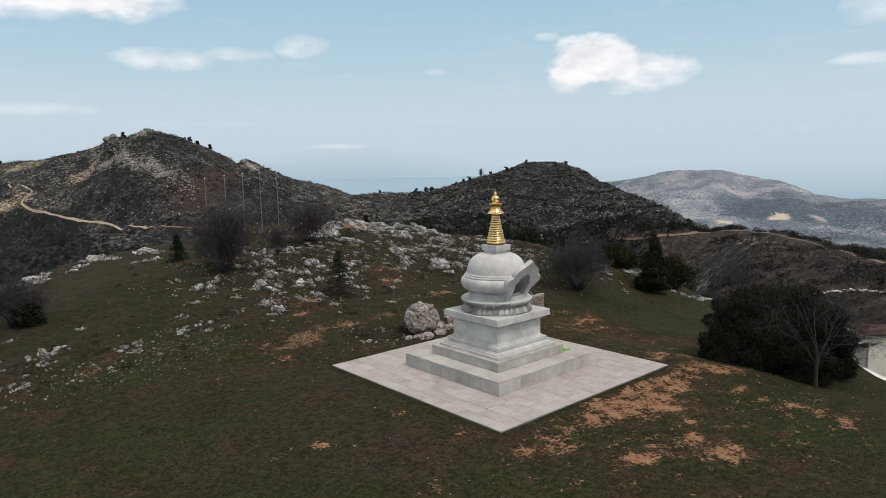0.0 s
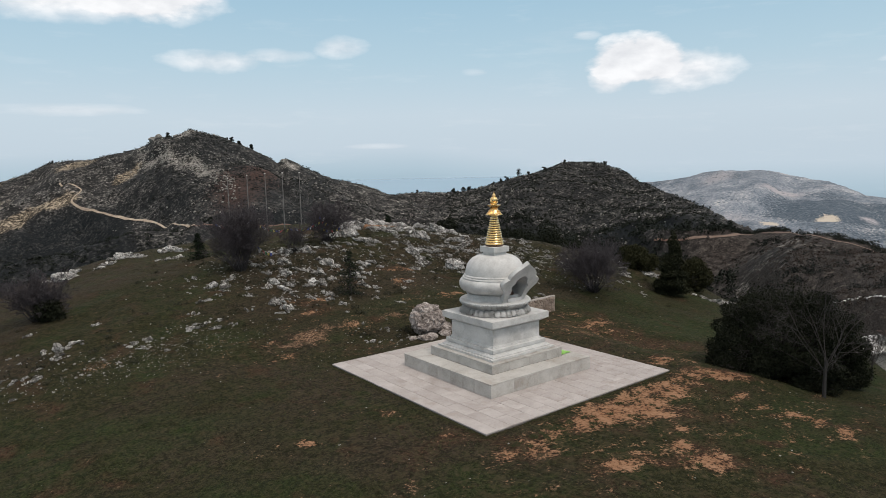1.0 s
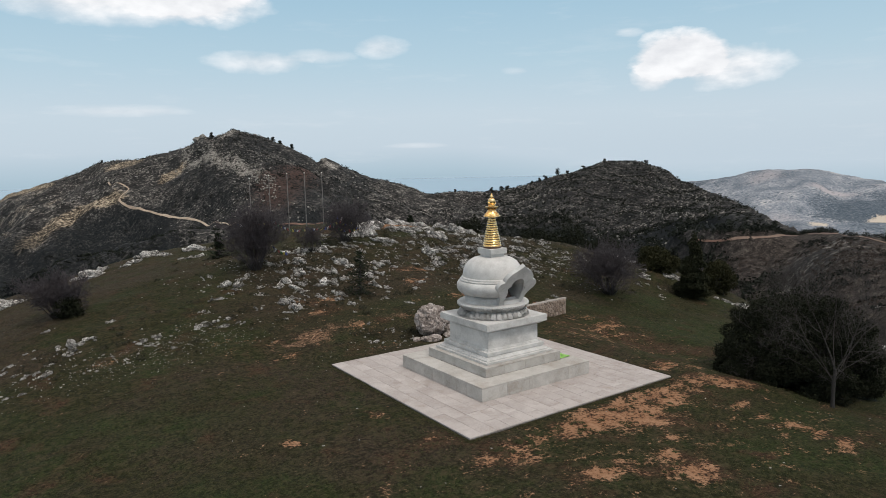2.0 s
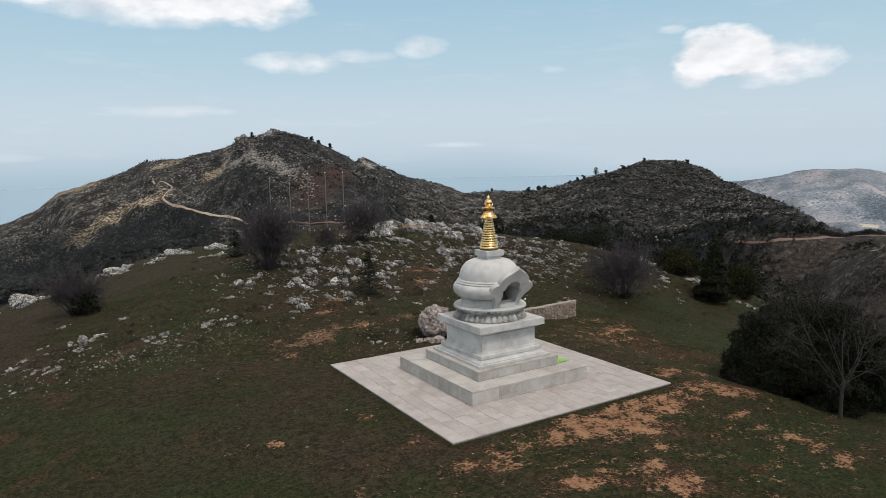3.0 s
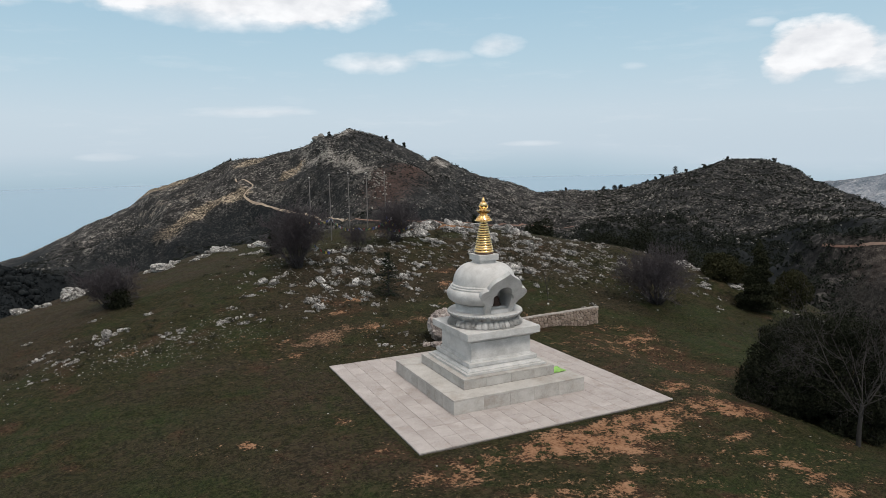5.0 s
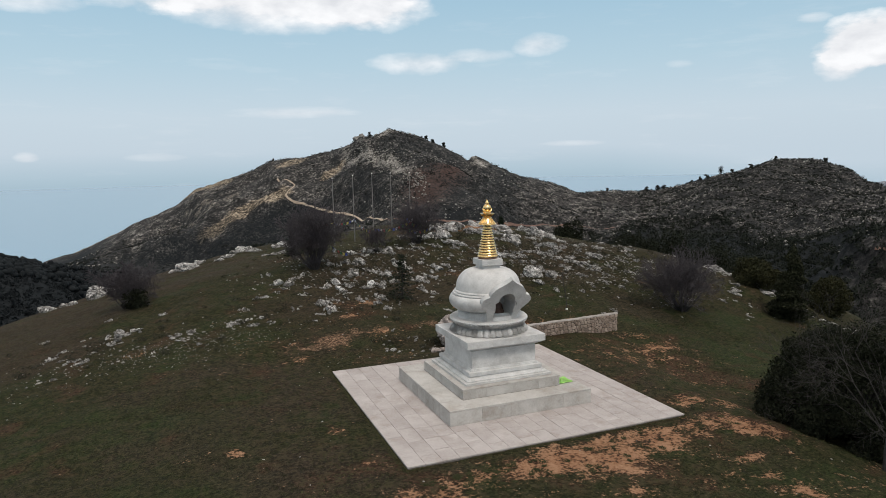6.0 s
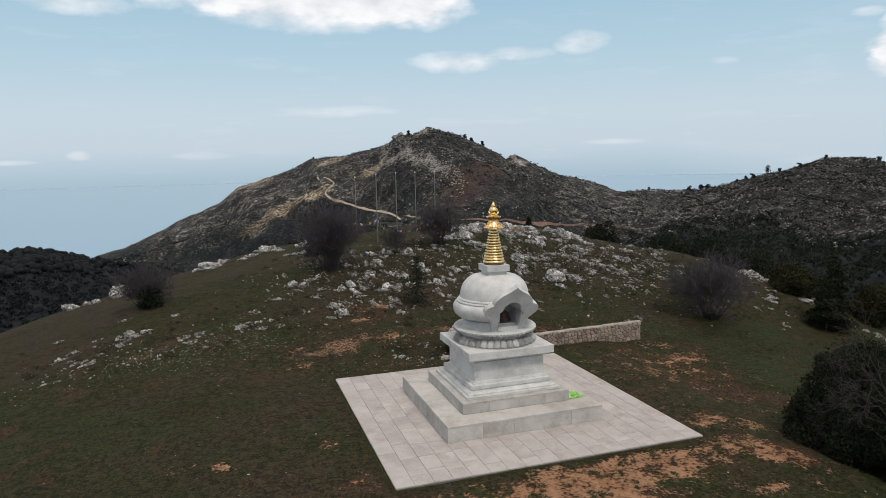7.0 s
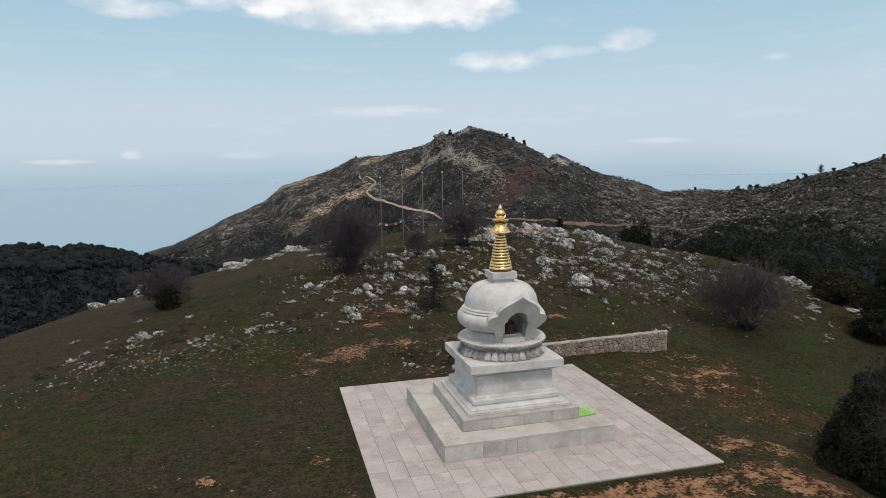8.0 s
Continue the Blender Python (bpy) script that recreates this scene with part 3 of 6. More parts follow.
SOIL += [(-1.0, 9.3, 0.9, 0.35, 0, 0.55), (3.0, 7.8, 1.0, 0.3, 0, 0.5), (-1.3, 4.2, 0.8, 0.25, 10, 0.5), (5.6, 2.5, 0.6, 0.3, 0, 0.6), (-1.6, 8.1, 0.6, 0.3, 20, 0.56), (3.6, 10.1, 0.5, 0.35, 0, 0.6), (-5.6, 6.9, 0.4, 0.2, 0, 0.42), (-8.9, 7.9, 0.7, 0.3, 0, 0.5), (5.6, 5.6, 1.5, 0.3, 5, 0.55), (8.8, 20.6, 2.6, 0.9, -10, 0.85), (12.5, 19.3, 1.2, 0.5, -20, 0.75), (4.6, 11.6, 0.9, 0.35, -30, 0.7), (4.4, 7.6, 0.8, 0.3, 0, 0.72)]


def blob(x, y, cx, cy, ax, ay, turn):
    c, s = math.cos(radians(turn)), math.sin(radians(turn))
    u, v = ((x - cx) * c + (y - cy) * s) / ax, (-(x - cx) * s + (y - cy) * c) / ay
    return np.exp(-0.52 * (u * u + v * v))


def spur_line(a):
    """The distance, by bearing, of the sunlit spur edge painted down the west hill."""
    return np.interp(a, [-6, 2.0, 3.8, 6.1, 7.7, 9.1, 14], [540, 545, 556, 574, 567, 561, 540])


def sunlit_and_dry(x, y):
    """Sunlight painted pale on the spur, seaward rim and shoulder, where little scrub grows."""
    r, a = np.hypot(x - HUB[0], y - HUB[1]), np.degrees(np.arctan2(x - HUB[0], y - HUB[1]))
    wander = fbm(x, y, 60, 3)
    crest = np.interp(a, RIDGE[:, 0], RIDGE[:, 1])
    band = 1.25 * np.exp(-((r - spur_line(a) - 5 - 20 * wander) / 10) ** 2) * step(0.8, 2.6, a) * step(9.8, 8.2, a)
    rim = 1.05 * np.exp(-((r - crest + 9 - 30 * wander) / 15) ** 2) * step(-9, -6, a) * step(6, 3, a)
    shoulder = 1.1 * np.exp(-((a - 9.3) / 1.6) ** 2 - ((r - 662 - 30 * wander) / 24) ** 2)
    # a patch of dry yellow grass
    gully = 1.0 * np.exp(-((r - 585 - 9 * (a - 12.5)) / 9) ** 2) * step(11.0, 11.9, a) * step(14.2, 13.3, a)
    return np.maximum(np.maximum(band, rim), np.maximum(shoulder, gully))


def build_ground():
    inner = np.arange(0.0, 44.0, 0.24)
    outer = [44.0]
    while outer[-1] < 1050:
        outer.append(outer[-1] * 1.0125)
    while outer[-1] < 4800:
        outer.append(outer[-1] * 1.06)
    radii = np.r_[inner[1:], outer]
    ang = np.radians(np.r_[np.arange(-24, 84, 0.18), np.arange(84, 336, 3.5)])
    R, A = np.meshgrid(radii, ang, indexing="ij")
    x, y = HUB[0] + R * np.sin(A), HUB[1] + R * np.cos(A)
    z = land(x, y)
    nr, na = R.shape
    verts = np.c_[x.ravel(), y.ravel(), z.ravel()]
    verts = np.r_[verts, [[HUB[0], HUB[1], land_at(*HUB)]]]
    i, j = np.meshgrid(np.arange(nr - 1), np.arange(na), indexing="ij")
    j2 = (j + 1) % na
    quads = np.stack([i * na + j, i * na + j2, (i + 1) * na + j2, (i + 1) * na + j], -1).reshape(-1, 4)[:, ::-1]
    jj = np.arange(na)
    # the middle is closed by slim quads that share the hub
    fan = np.stack([jj[::2], (jj[::2] + 1) % na, (jj[::2] + 2) % na, np.full(len(jj[::2]), nr * na)], -1)
    me = big_mesh("ground", verts, np.r_[quads, fan], ground_mat, True)
    X, Y = verts[:, 0], verts[:, 1]
    r = np.hypot(X - HUB[0], Y - HUB[1])
    a = np.degrees(np.arctan2(X - HUB[0], Y - HUB[1]))
    soil = np.zeros(len(X))
    for cx, cy, ax, ay, turn, k in SOIL:
        soil = np.maximum(soil, k * blob(X, Y, cx, cy, ax, ay, turn))
    dry = np.clip(0.22 * step(4, 10, np.hypot(X + 3, Y - 14) * -1 + 14) + 0.5 * step(-6, -12, X) * step(6, 10, Y) + 0.25 * step(5, 14, Y) + 1.6 * fbm(X, Y, 7, 3), 0, 1)
    dry = np.maximum(dry, 1.4 * blob(X, Y, -0.3, 6.7, 2.6, 0.8, 22))
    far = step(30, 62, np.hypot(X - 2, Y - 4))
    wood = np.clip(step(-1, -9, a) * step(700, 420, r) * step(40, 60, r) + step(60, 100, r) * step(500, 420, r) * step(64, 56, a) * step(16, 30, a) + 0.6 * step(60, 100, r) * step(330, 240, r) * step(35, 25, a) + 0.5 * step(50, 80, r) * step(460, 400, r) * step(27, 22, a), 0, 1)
    wander = fbm(X, Y, 60, 3)
    spur = spur_line(a)
    # sunlight on the west flank, put into the ground colour
    pale = 0.34 * step(12, 8, a) * step(-6, 2, a) * step(0, 40, r - spur) * np.clip(0.8 + 1.8 * fbm(X, Y, 90, 3), 0, 1)
    pale = np.maximum(pale, sunlit_and_dry(X, Y))
    stony = 0.85 * np.exp(-((r - 600 + 20 * (a - 14) + 60 * wander) / 17) ** 2) * step(12.8, 14.2, a) * step(21.5, 18.5, a)
    # a dry grassy shelf under the eastern track
    shelf = np.exp(-((a - 63.5) / 3.0) ** 2 - ((r - 205) / 28) ** 2)
    stony = np.maximum(stony, 0.85 * np.exp(-((a - 16.3 - 2 * wander) / 1.5) ** 2) * step(585, 612, r))
    stony = np.maximum(stony, 0.9 * np.exp(-((a - 25) / 0.8) ** 2 - ((r - 575) / 20) ** 2))
    stony = np.maximum(stony, 0.46 * step(11, 8, a) * step(-8, -3, a) * step(0, 30, r - spur) * np.clip(0.75 + 1.8 * fbm(X, Y, 70, 3), 0, 1))
    stony = np.maximum(stony, 0.55 * np.exp(-((a - 4.5) / 1.6) ** 2 - ((r - 640 - 40 * wander) / 24) ** 2))
    stony = np.maximum(stony, 0.5 * np.exp(-((a - 52.6) / 1.2) ** 2 - ((r - 640) / 22) ** 2) + 0.5 * np.exp(-((a - 49.5) / 2.0) ** 2 - ((r - 600 - 40 * wander) / 12) ** 2))
    heath = step(50, 60, a) * step(330, 250, r)
    heath = heath * (1 - 0.85 * shelf)
    litter = np.maximum(0.85 * blob(X, Y, -2.75, 6.05, 1.25, 0.33, 20), 0.6 * blob(X, Y, 0.5, 6.3, 1.5, 0.26, 6))
    rust = np.exp(-((a - 20.5) / 3.2) ** 2 - ((r - 470) / 60) ** 2) + 0.7 * np.exp(-((a - 23) / 1.5) ** 2 - ((r - 520) / 30) ** 2)
    wood = np.maximum(wood, step(-4, -7, a) * step(990, 800, r) * step(40, 60, r))
    wood = np.maximum(wood, 0.6 * step(9, 4, a) * step(600, 500, r) * step(50, 80, r))
    wood = np.maximum(wood, 0.42 * step(36, 43, a) * step(62, 57, a) * step(380, 450, r))
    # the spur's shaded near side, painted with the dark wood tone
    wood = np.maximum(wood, 0.85 * step(-6, -26, r - spur) * step(-4, 1, a) * step(15, 11, a) * step(60, 100, r))
    wood = np.maximum(wood, 0.85 * step(5, 1, a) * step(620, 540, r) * step(60, 100, r))
    wood = np.maximum(wood, 0.5 * step(4, -1, a) * step(780, 650, r) * step(60, 100, r))
    wood = np.maximum(wood, 0.55 * step(31, 27, a) * step(10, 14, a) * step(400, 450, r) * np.clip(1.1 - 1.4 * stony - pale + fbm(X, Y, 50, 3), 0, 1))
    wood = np.maximum(wood, 0.9 * np.exp(-((a - 14.1 - 0.02 * (r - 620)) / 0.5) ** 2) * step(600, 615, r))
    # front corners: greener grass, also darkened to imitate the lens's corner fall-off
    verdant = np.clip(0.75 * step(-6.0, -8.0, Y - 0.35 * np.abs(X)) * step(-2, 2, X) + 0.6 * step(-4, -8, X) * step(5.5, 2, Y) + 0.5 * step(7, 10, X) * step(7, 4, Y) * step(-4, -1, Y) + 0.85 * blob(X, Y, 1.6, 7.6, 4.4, 1.1, 4) + 0.9 * blob(X, Y, -2.05, 5.5, 0.6, 0.3, 10) + 0.6 * fbm(X, Y, 3.0, 4), 0, 1)
    wood = wood * (1 - np.maximum(heath, shelf))
    for key, value in (("soil", soil), ("dry", dry), ("far", far), ("wood", wood), ("pale", pale), ("heath", heath), ("rust", rust), ("litter", litter), ("stony", stony), ("verdant", verdant)):
        me.attributes.new(key, "FLOAT", "POINT").data.foreach_set("value", value.astype(np.float32))
    return tagged(new("ground", me), "rough dark grass hilltop with bare red soil patches and scrubby hills around", "ground", kind="structure")


ground = build_ground()


def build_sea():
    bm = bmesh.new()
    hub = bm.verts.new((HUB[0], HUB[1], 0))
    rim = [bm.verts.new((HUB[0] + 4880 * math.sin(radians(a)), HUB[1] + 4880 * math.cos(radians(a)), 0)) for a in range(-130, 51, 2)]
    for p, q in zip(rim, rim[1:]):
        bm.faces.new((hub, q, p))
    return tagged(new("water", bm_mesh("water", bm, sea_mat)), "hazy blue sea far below the hills", "sea", kind="structure")


sea = build_sea()
sea.location = (0, 0, -100)


def build_far_mountain():
    """Pale limestone range with its fields across the valley, blue haze in its colour."""
    ridge = np.array([(50, 3000, -115), (53, 2900, -100), (55, 2800, -84), (56.6, 2700, -74), (58.4, 2600, -56), (60.5, 2550, -37), (62.7, 2550, -38), (65.5, 2600, -61), (67.9, 2500, -78), (70.2, 2400, -118), (72.4, 2400, -126), (78, 2400, -124), (90, 2400, -130)])
    ang = np.arange(50, 90, 0.1)
    rad = np.r_[np.geomspace(1200, 2800, 130), np.geomspace(2850, 4000, 14)]
    R, A = np.meshgrid(rad, ang, indexing="ij")
    D, H = np.interp(A, ridge[:, 0], ridge[:, 1]), np.interp(A, ridge[:, 0], ridge[:, 2])
    x, y = HUB[0] + R * np.sin(np.radians(A)), HUB[1] + R * np.cos(np.radians(A))
    s = np.clip((R - 1250) / (D - 1250), 0, 1)
    z = np.where(R < D, -235 + (H + 235) * (0.2 * s + 0.8 * s * s * (3 - 2 * s)), H - 0.2 * (R - D))
    z = z + (60 * fbm(x, y, 420, 5) - 55 * np.abs(fbm(x, y, 300, 4))) * np.sin(np.pi * np.clip(s, 0, 1)) + 14 * fbm(x, y, 120, 5)
    nr, na = R.shape
    i, j = np.meshgrid(np.arange(nr - 1), np.arange(na - 1), indexing="ij")
    q = np.stack([i * na + j, (i + 1) * na + j, (i + 1) * na + j + 1, i * na + j + 1], -1).reshape(-1, 4)[:, ::-1]
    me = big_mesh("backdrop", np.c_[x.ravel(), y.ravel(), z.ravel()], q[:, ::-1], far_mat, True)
    quarry = np.clip(1.7 * np.exp(-((A - 67.85) / 0.95) ** 2 - ((R - 1905 - 25 * (A - 67.85)) / 42) ** 2) + 1.5 * np.exp(-((A - 64.0) / 1.0) ** 2 - ((R - 1740) / 14) ** 2) + 0.7 * np.exp(-((A - 69.2) / 0.25) ** 2 - ((R - 2010) / 20) ** 2) - 0.4, 0, 1)
    heathy = np.clip(0.75 * np.exp(-((A - 60.2) / 1.6) ** 2 - ((R - 2440) / 90) ** 2) + 1.2 * np.exp(-((A - 64.7) / 1.7) ** 2 - ((R - 2290 - 15 * (A - 64.7)) / 26) ** 2) + 0.6 * np.exp(-((A - 61.5) / 2.0) ** 2 - ((R - 1850) / 80) ** 2) + 1.1 * np.exp(-((A - 70.5) / 0.7) ** 2 - ((R - 2000) / 40) ** 2) + 0.8 * np.exp(-((A - 67.6) / 0.6) ** 2 - ((R - 2420) / 12) ** 2), 0, 1)
    me.attributes.new("heathy", "FLOAT", "POINT").data.foreach_set("value", heathy.ravel().astype(np.float32))
    me.attributes.new("quarry", "FLOAT", "POINT").data.foreach_set("value", quarry.ravel().astype(np.float32))
    leafy = np.clip(0.35 + 0.4 * step(64, 71, A) * step(2300, 1750, R) + 0.2 * step(1750, 1450, R) + 1.5 * fbm(x, y, 260, 5), 0, 1)
    me.attributes.new("leafy", "FLOAT", "POINT").data.foreach_set("value", leafy.ravel().astype(np.float32))
    return tagged(new("backdrop", me), "pale limestone range across the valley, blue haze painted into it", "mountain", kind="structure")


build_far_mountain()


# ---- terrace and stupa ----
def empty(name, x, y, z, turn=0.0):
    ob = new(name)
    ob.matrix_basis = pose(x, y, z, 0, 0, turn)
    return ob


def block_ring(parent, a, b, z0, z1, count, mat):
    """A square ring of stone blocks with open joints, outer half side a, inner b."""
    runs = [(-a, a, -a, -b, 0), (-a, a, b, a, 0), (-a, -b, -b, b, 1), (b, a, -b, b, 1)]
    for x0, x1, y0, y1, along in runs:
        lo, hi = (y0, y1) if along else (x0, x1)
        cuts = [lo] + [lo + (hi - lo) * (k + 0.22 * (random.random() - 0.5)) / count for k in range(1, count)] + [hi]
        for p, q in zip(cuts, cuts[1:]):
            g = 0.0007
            bm = box_bm(x0, x1, p + g, q - g, z0, z1, 0.005) if along else box_bm(p + g, q - g, y0, y1, z0, z1, 0.005)
            part("block", bm, mat, parent)


def build_stupa():
    stupa = tagged(empty("stupa", 0, 0, 0), "pale grey granite stupa with gilded spire on paved terrace", "stupa")
    low = part("lower_step", box_bm(-1.84, 1.84, -1.84, 1.84, 0.0, 0.34), joint_and_shade, stupa, "weathered granite step of large blocks")
    block_ring(low, 1.865, 1.25, 0.0, 0.315, 5, granite_worn)
    block_ring(low, 1.868, 1.25, 0.316, 0.36, 2, granite_worn)
    mid = part("upper_step", box_bm(-1.29, 1.29, -1.29, 1.29, 0.34, 0.59), joint_and_shade, stupa, "granite step of large blocks")
    block_ring(mid, 1.315, 0.95, 0.362, 0.575, 4, granite_worn)
    block_ring(mid, 1.318, 0.95, 0.576, 0.615, 2, granite_worn)
    part("plinth", squared([(1.125, 0.6), (1.125, 0.618), (1.16, 0.62), (1.16, 0.672), (1.085, 0.674), (1.085, 0.70), (1.075, 0.704), (1.035, 0.735), (1.025, 0.752), (0.978, 0.756), (0.978, 0.784), (0.995, 0.786), (0.995, 0.868), (0.988, 0.876), (0.915, 0.878), (0.915, 0.90), (0.90, 0.905), (0.895, 0.93), (0.87, 0.935)]), granite, stupa)
    # thin dark strips paint the shade where the stone courses meet
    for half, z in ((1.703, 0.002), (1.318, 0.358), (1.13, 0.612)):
        part("mortar_joint", squared([(half, z - 0.004), (half, z + 0.006)]), joint_and_shade, stupa, "thin dark strip painting the crevice shade where stone courses meet")
    part("die", box_bm(-0.872, 0.872, -0.872, 0.872, 0.93, 1.372, 0.006), granite, stupa)
    part("cornice_moulding", squared([(0.80, 1.365), (0.80, 1.398), (0.925, 1.40), (0.93, 1.41), (0.955, 1.43), (0.985, 1.435), (0.985, 1.452), (0.88, 1.455), (0.88, 1.475)]), granite, stupa)
    part("cornice", box_bm(-1.062, 1.062, -1.062, 1.062, 1.47, 1.65, 0.008), granite, stupa, "projecting granite slab")

    # lotus seat: two rings of petals round a waisted core
    lotus = auto_smooth(part("lotus_seat", turned([(0.90, 1.648), (0.93, 1.66), (0.93, 1.69), (0.87, 1.77), (0.85, 1.81), (0.85, 1.84), (0.87, 1.865), (0.94, 1.92), (0.975, 1.945), (0.985, 1.965), (0.985, 2.0), (0.975, 2.018), (0.955, 2.022)], 96), granite, stupa), 30)

    def petal(r0, z0, r1, z1, half, bulge, rows=7, cols=6, rim=0.0):
        bm = bmesh.new()
        grid = []
        dr, dz = r1 - r0, z1 - z0
        ln = math.hypot(dr, dz)
        nr, nz = (-dz / ln, dr / ln) if z1 < z0 else (dz / ln, -dr / ln)
        for k in range(rows + 1):
            s = k / rows
            w = half * (r0 + dr * s) / r1 * min(1.0, math.sqrt(max(0.0, 1 - max(0.0, (s - 0.55) / 0.45) ** 2)) + 0.04)
            row = []
            for c in range(cols + 1):
                q = 2 * c / cols - 1
                lift = bulge * (1 - q ** 4) * math.sin(math.pi * min(1.0, 0.25 + 0.62 * s)) - 0.012 * (abs(q) > 0.99)
                lift -= rim * (0.55 < abs(q) < 0.7 or 0.8 < s < 0.9 and abs(q) < 0.7)
                r = r0 + dr * s + nr * lift
                z = z0 + dz * s + nz * lift
                row.append(bm.verts.new((q * w, -r, z)))
            grid.append(row)
        for k in range(rows):
            for c in range(cols):
                bm.faces.new((grid[k][c], grid[k][c + 1], grid[k + 1][c + 1], grid[k + 1][c]))
        bmesh.ops.solidify(bm, geom=bm.faces[:], thickness=0.02)
        return bm

    for name, args, count in (("lower_petal", (0.865, 1.83, 1.008, 1.664, 0.079, 0.03, 9, 10, 0.009), 38), ("upper_petal", (0.885, 1.862, 1.004, 1.962, 0.059, 0.02, 7, 10, 0.006), 50)):
        me = bm_mesh(name, petal(*args), granite, True)
        for k in range(count):
            ob = part(name, me, granite, lotus)
            ob.rotation_euler = (0, 0, 2 * math.pi * k / count)

    # row of small beads along the rim above the petals
    bead_bm = bmesh.new()
    bmesh.ops.create_icosphere(bead_bm, subdivisions=2, radius=1.0)
    for v in bead_bm.verts:
        v.co = Vector((v.co.x * 0.036, v.co.y * 0.022 - 0.978, v.co.z * 0.024 + 1.983))
    me = bm_mesh("bead", bead_bm, granite, True)
    for k in range(84):
        ob = part("bead", me, granite, lotus)
        ob.rotation_euler = (0, 0, 2 * math.pi * k / 84)

    # vase: drum, rounded lip with mouldings, dome
    prof = [(0.79, 2.015), (0.79, 2.03), (0.775, 2.05), (0.775, 2.185), (0.80, 2.19), (0.815, 2.205), (0.80, 2.22), (0.775, 2.225), (0.775, 2.24), (0.86, 2.25), (0.90, 2.275), (0.96, 2.33), (0.992, 2.40), (1.0, 2.46), (0.992, 2.52), (0.965, 2.575), (0.93, 2.605), (0.895, 2.61), (0.895, 2.628), (0.915, 2.633), (0.90, 2.66), (0.86, 2.664), (0.86, 2.68), (0.873, 2.686), (0.855, 2.715), (0.83, 2.718)]
    for k in range(1, 17):
        a = math.pi / 2 * k / 17
        prof.append((0.30 + 0.525 * math.cos(a) ** 0.86, 2.735 + 0.515 * math.sin(a)))
    bm = turned(prof, 96)
    doomed = [f for f in bm.faces if f.calc_center_median().y < -0.3 and abs(f.calc_center_median().x) < 0.25 and 2.09 < f.calc_center_median().z < 2.7]
    bmesh.ops.delete(bm, geom=doomed, context="FACES")
    auto_smooth(part("dome", bm, granite, stupa, "smooth rounded granite dome"), 28)

    # leaning niche frame
    lean = Matrix.Translation((0, -0.735, 2.022)) @ Matrix.Rotation(radians(30), 4, "X")
    half = [(0.0, 0.40), (0.20, 0.42), (0.34, 0.47), (0.44, 0.56), (0.52, 0.635), (0.60, 0.665), (0.68, 0.65), (0.74, 0.60), (0.775, 0.52), (0.785, 0.475), (0.83, 0.47), (0.91, 0.445), (1.0, 0.38), (1.07, 0.295), (1.12, 0.21), (1.18, 0.12), (1.24, 0.045), (1.285, 0.0)]
    hole = [(0.10, 0.255), (0.30, 0.265), (0.40, 0.30), (0.47, 0.315), (0.54, 0.30), (0.59, 0.25), (0.61, 0.215), (0.66, 0.215), (0.74, 0.195), (0.80, 0.145), (0.84, 0.075), (0.86, 0.0)]

    def loop_of(pts):
        return [(-u, v) for v, u in pts] + [(u, v) for v, u in pts[::-1] if u > 0]

    bm = bmesh.new()
    outer, inner = loop_of(half), loop_of(hole)

    def ring(points, depth):
        return [bm.verts.new(lean @ Vector((u, depth, v))) for u, v in points]
    fo, fi, bo, bi = ring(outer, -0.0), ring(inner, -0.0), ring(outer, 0.12), ring(inner, 0.12)

    def edges(loop):
        made = []
        for p, q in zip(loop, loop[1:] + loop[:1]):
            e = bm.edges.get((p, q))
            made.append(e or bm.edges.new((p, q)))
        return made
    bmesh.ops.triangle_fill(bm, use_beauty=True, edges=edges(fo) + edges(fi))
    bmesh.ops.triangle_fill(bm, use_beauty=True, edges=edges(bo) + edges(bi))
    for f, b in ((fo, bo), (fi, bi)):
        for i in range(len(f)):
            j = (i + 1) % len(f)
            bm.faces.new((f[i], f[j], b[j], b[i]))
    frame_part = part("niche_frame", bm, granite, stupa, "lobed granite niche frame leaning outwards")
    auto_smooth(frame_part, 40)
    # tunnel of the niche behind the frame
    bm = bmesh.new()
    a = [bm.verts.new(lean @ Vector((u * 1.02, 0.115, v))) for u, v in inner]
    b = [bm.verts.new(((u * 0.98), -0.30, 2.06 + v * 0.78)) for u, v in inner]
    for i in range(len(a)):
        j = (i + 1) % len(a)
        bm.faces.new((a[i], a[j], b[j], b[i]))
    bm.faces.new(b)
    auto_smooth(part("niche_lining", bm, granite, stupa), 50)
    sill = part("niche_sill", box_bm(-0.25, 0.25, -0.80, -0.40, 2.03, 2.13, 0.006), granite, stupa)
    part("sill_tread", box_bm(-0.22, 0.22, -0.70, -0.40, 2.13, 2.19, 0.006), granite, sill)

    # harmika and spire
    part("neck", box_bm(-0.235, 0.235, -0.235, 0.235, 3.22, 3.335, 0.006), granite, stupa)
    part("harmika", box_bm(-0.287, 0.287, -0.287, 0.287, 3.33, 3.485, 0.008), granite, stupa, "square granite block")
    # core coloured dark so the gaps between gilt rings look shaded
    spire = auto_smooth(part("spire", turned([(0.22, 3.485), (0.245, 3.49), (0.25, 3.51), (0.235, 3.53), (0.17, 3.545), (0.055, 4.36)], 48), bronze, stupa, "gilded tapering spire, core darkened as shade between the rings"), 30)
    for k in range(13):
        s = k / 12
        r, z = 0.262 - 0.157 * s, 3.565 + (4.325 - 3.565) * s
        h = 0.026
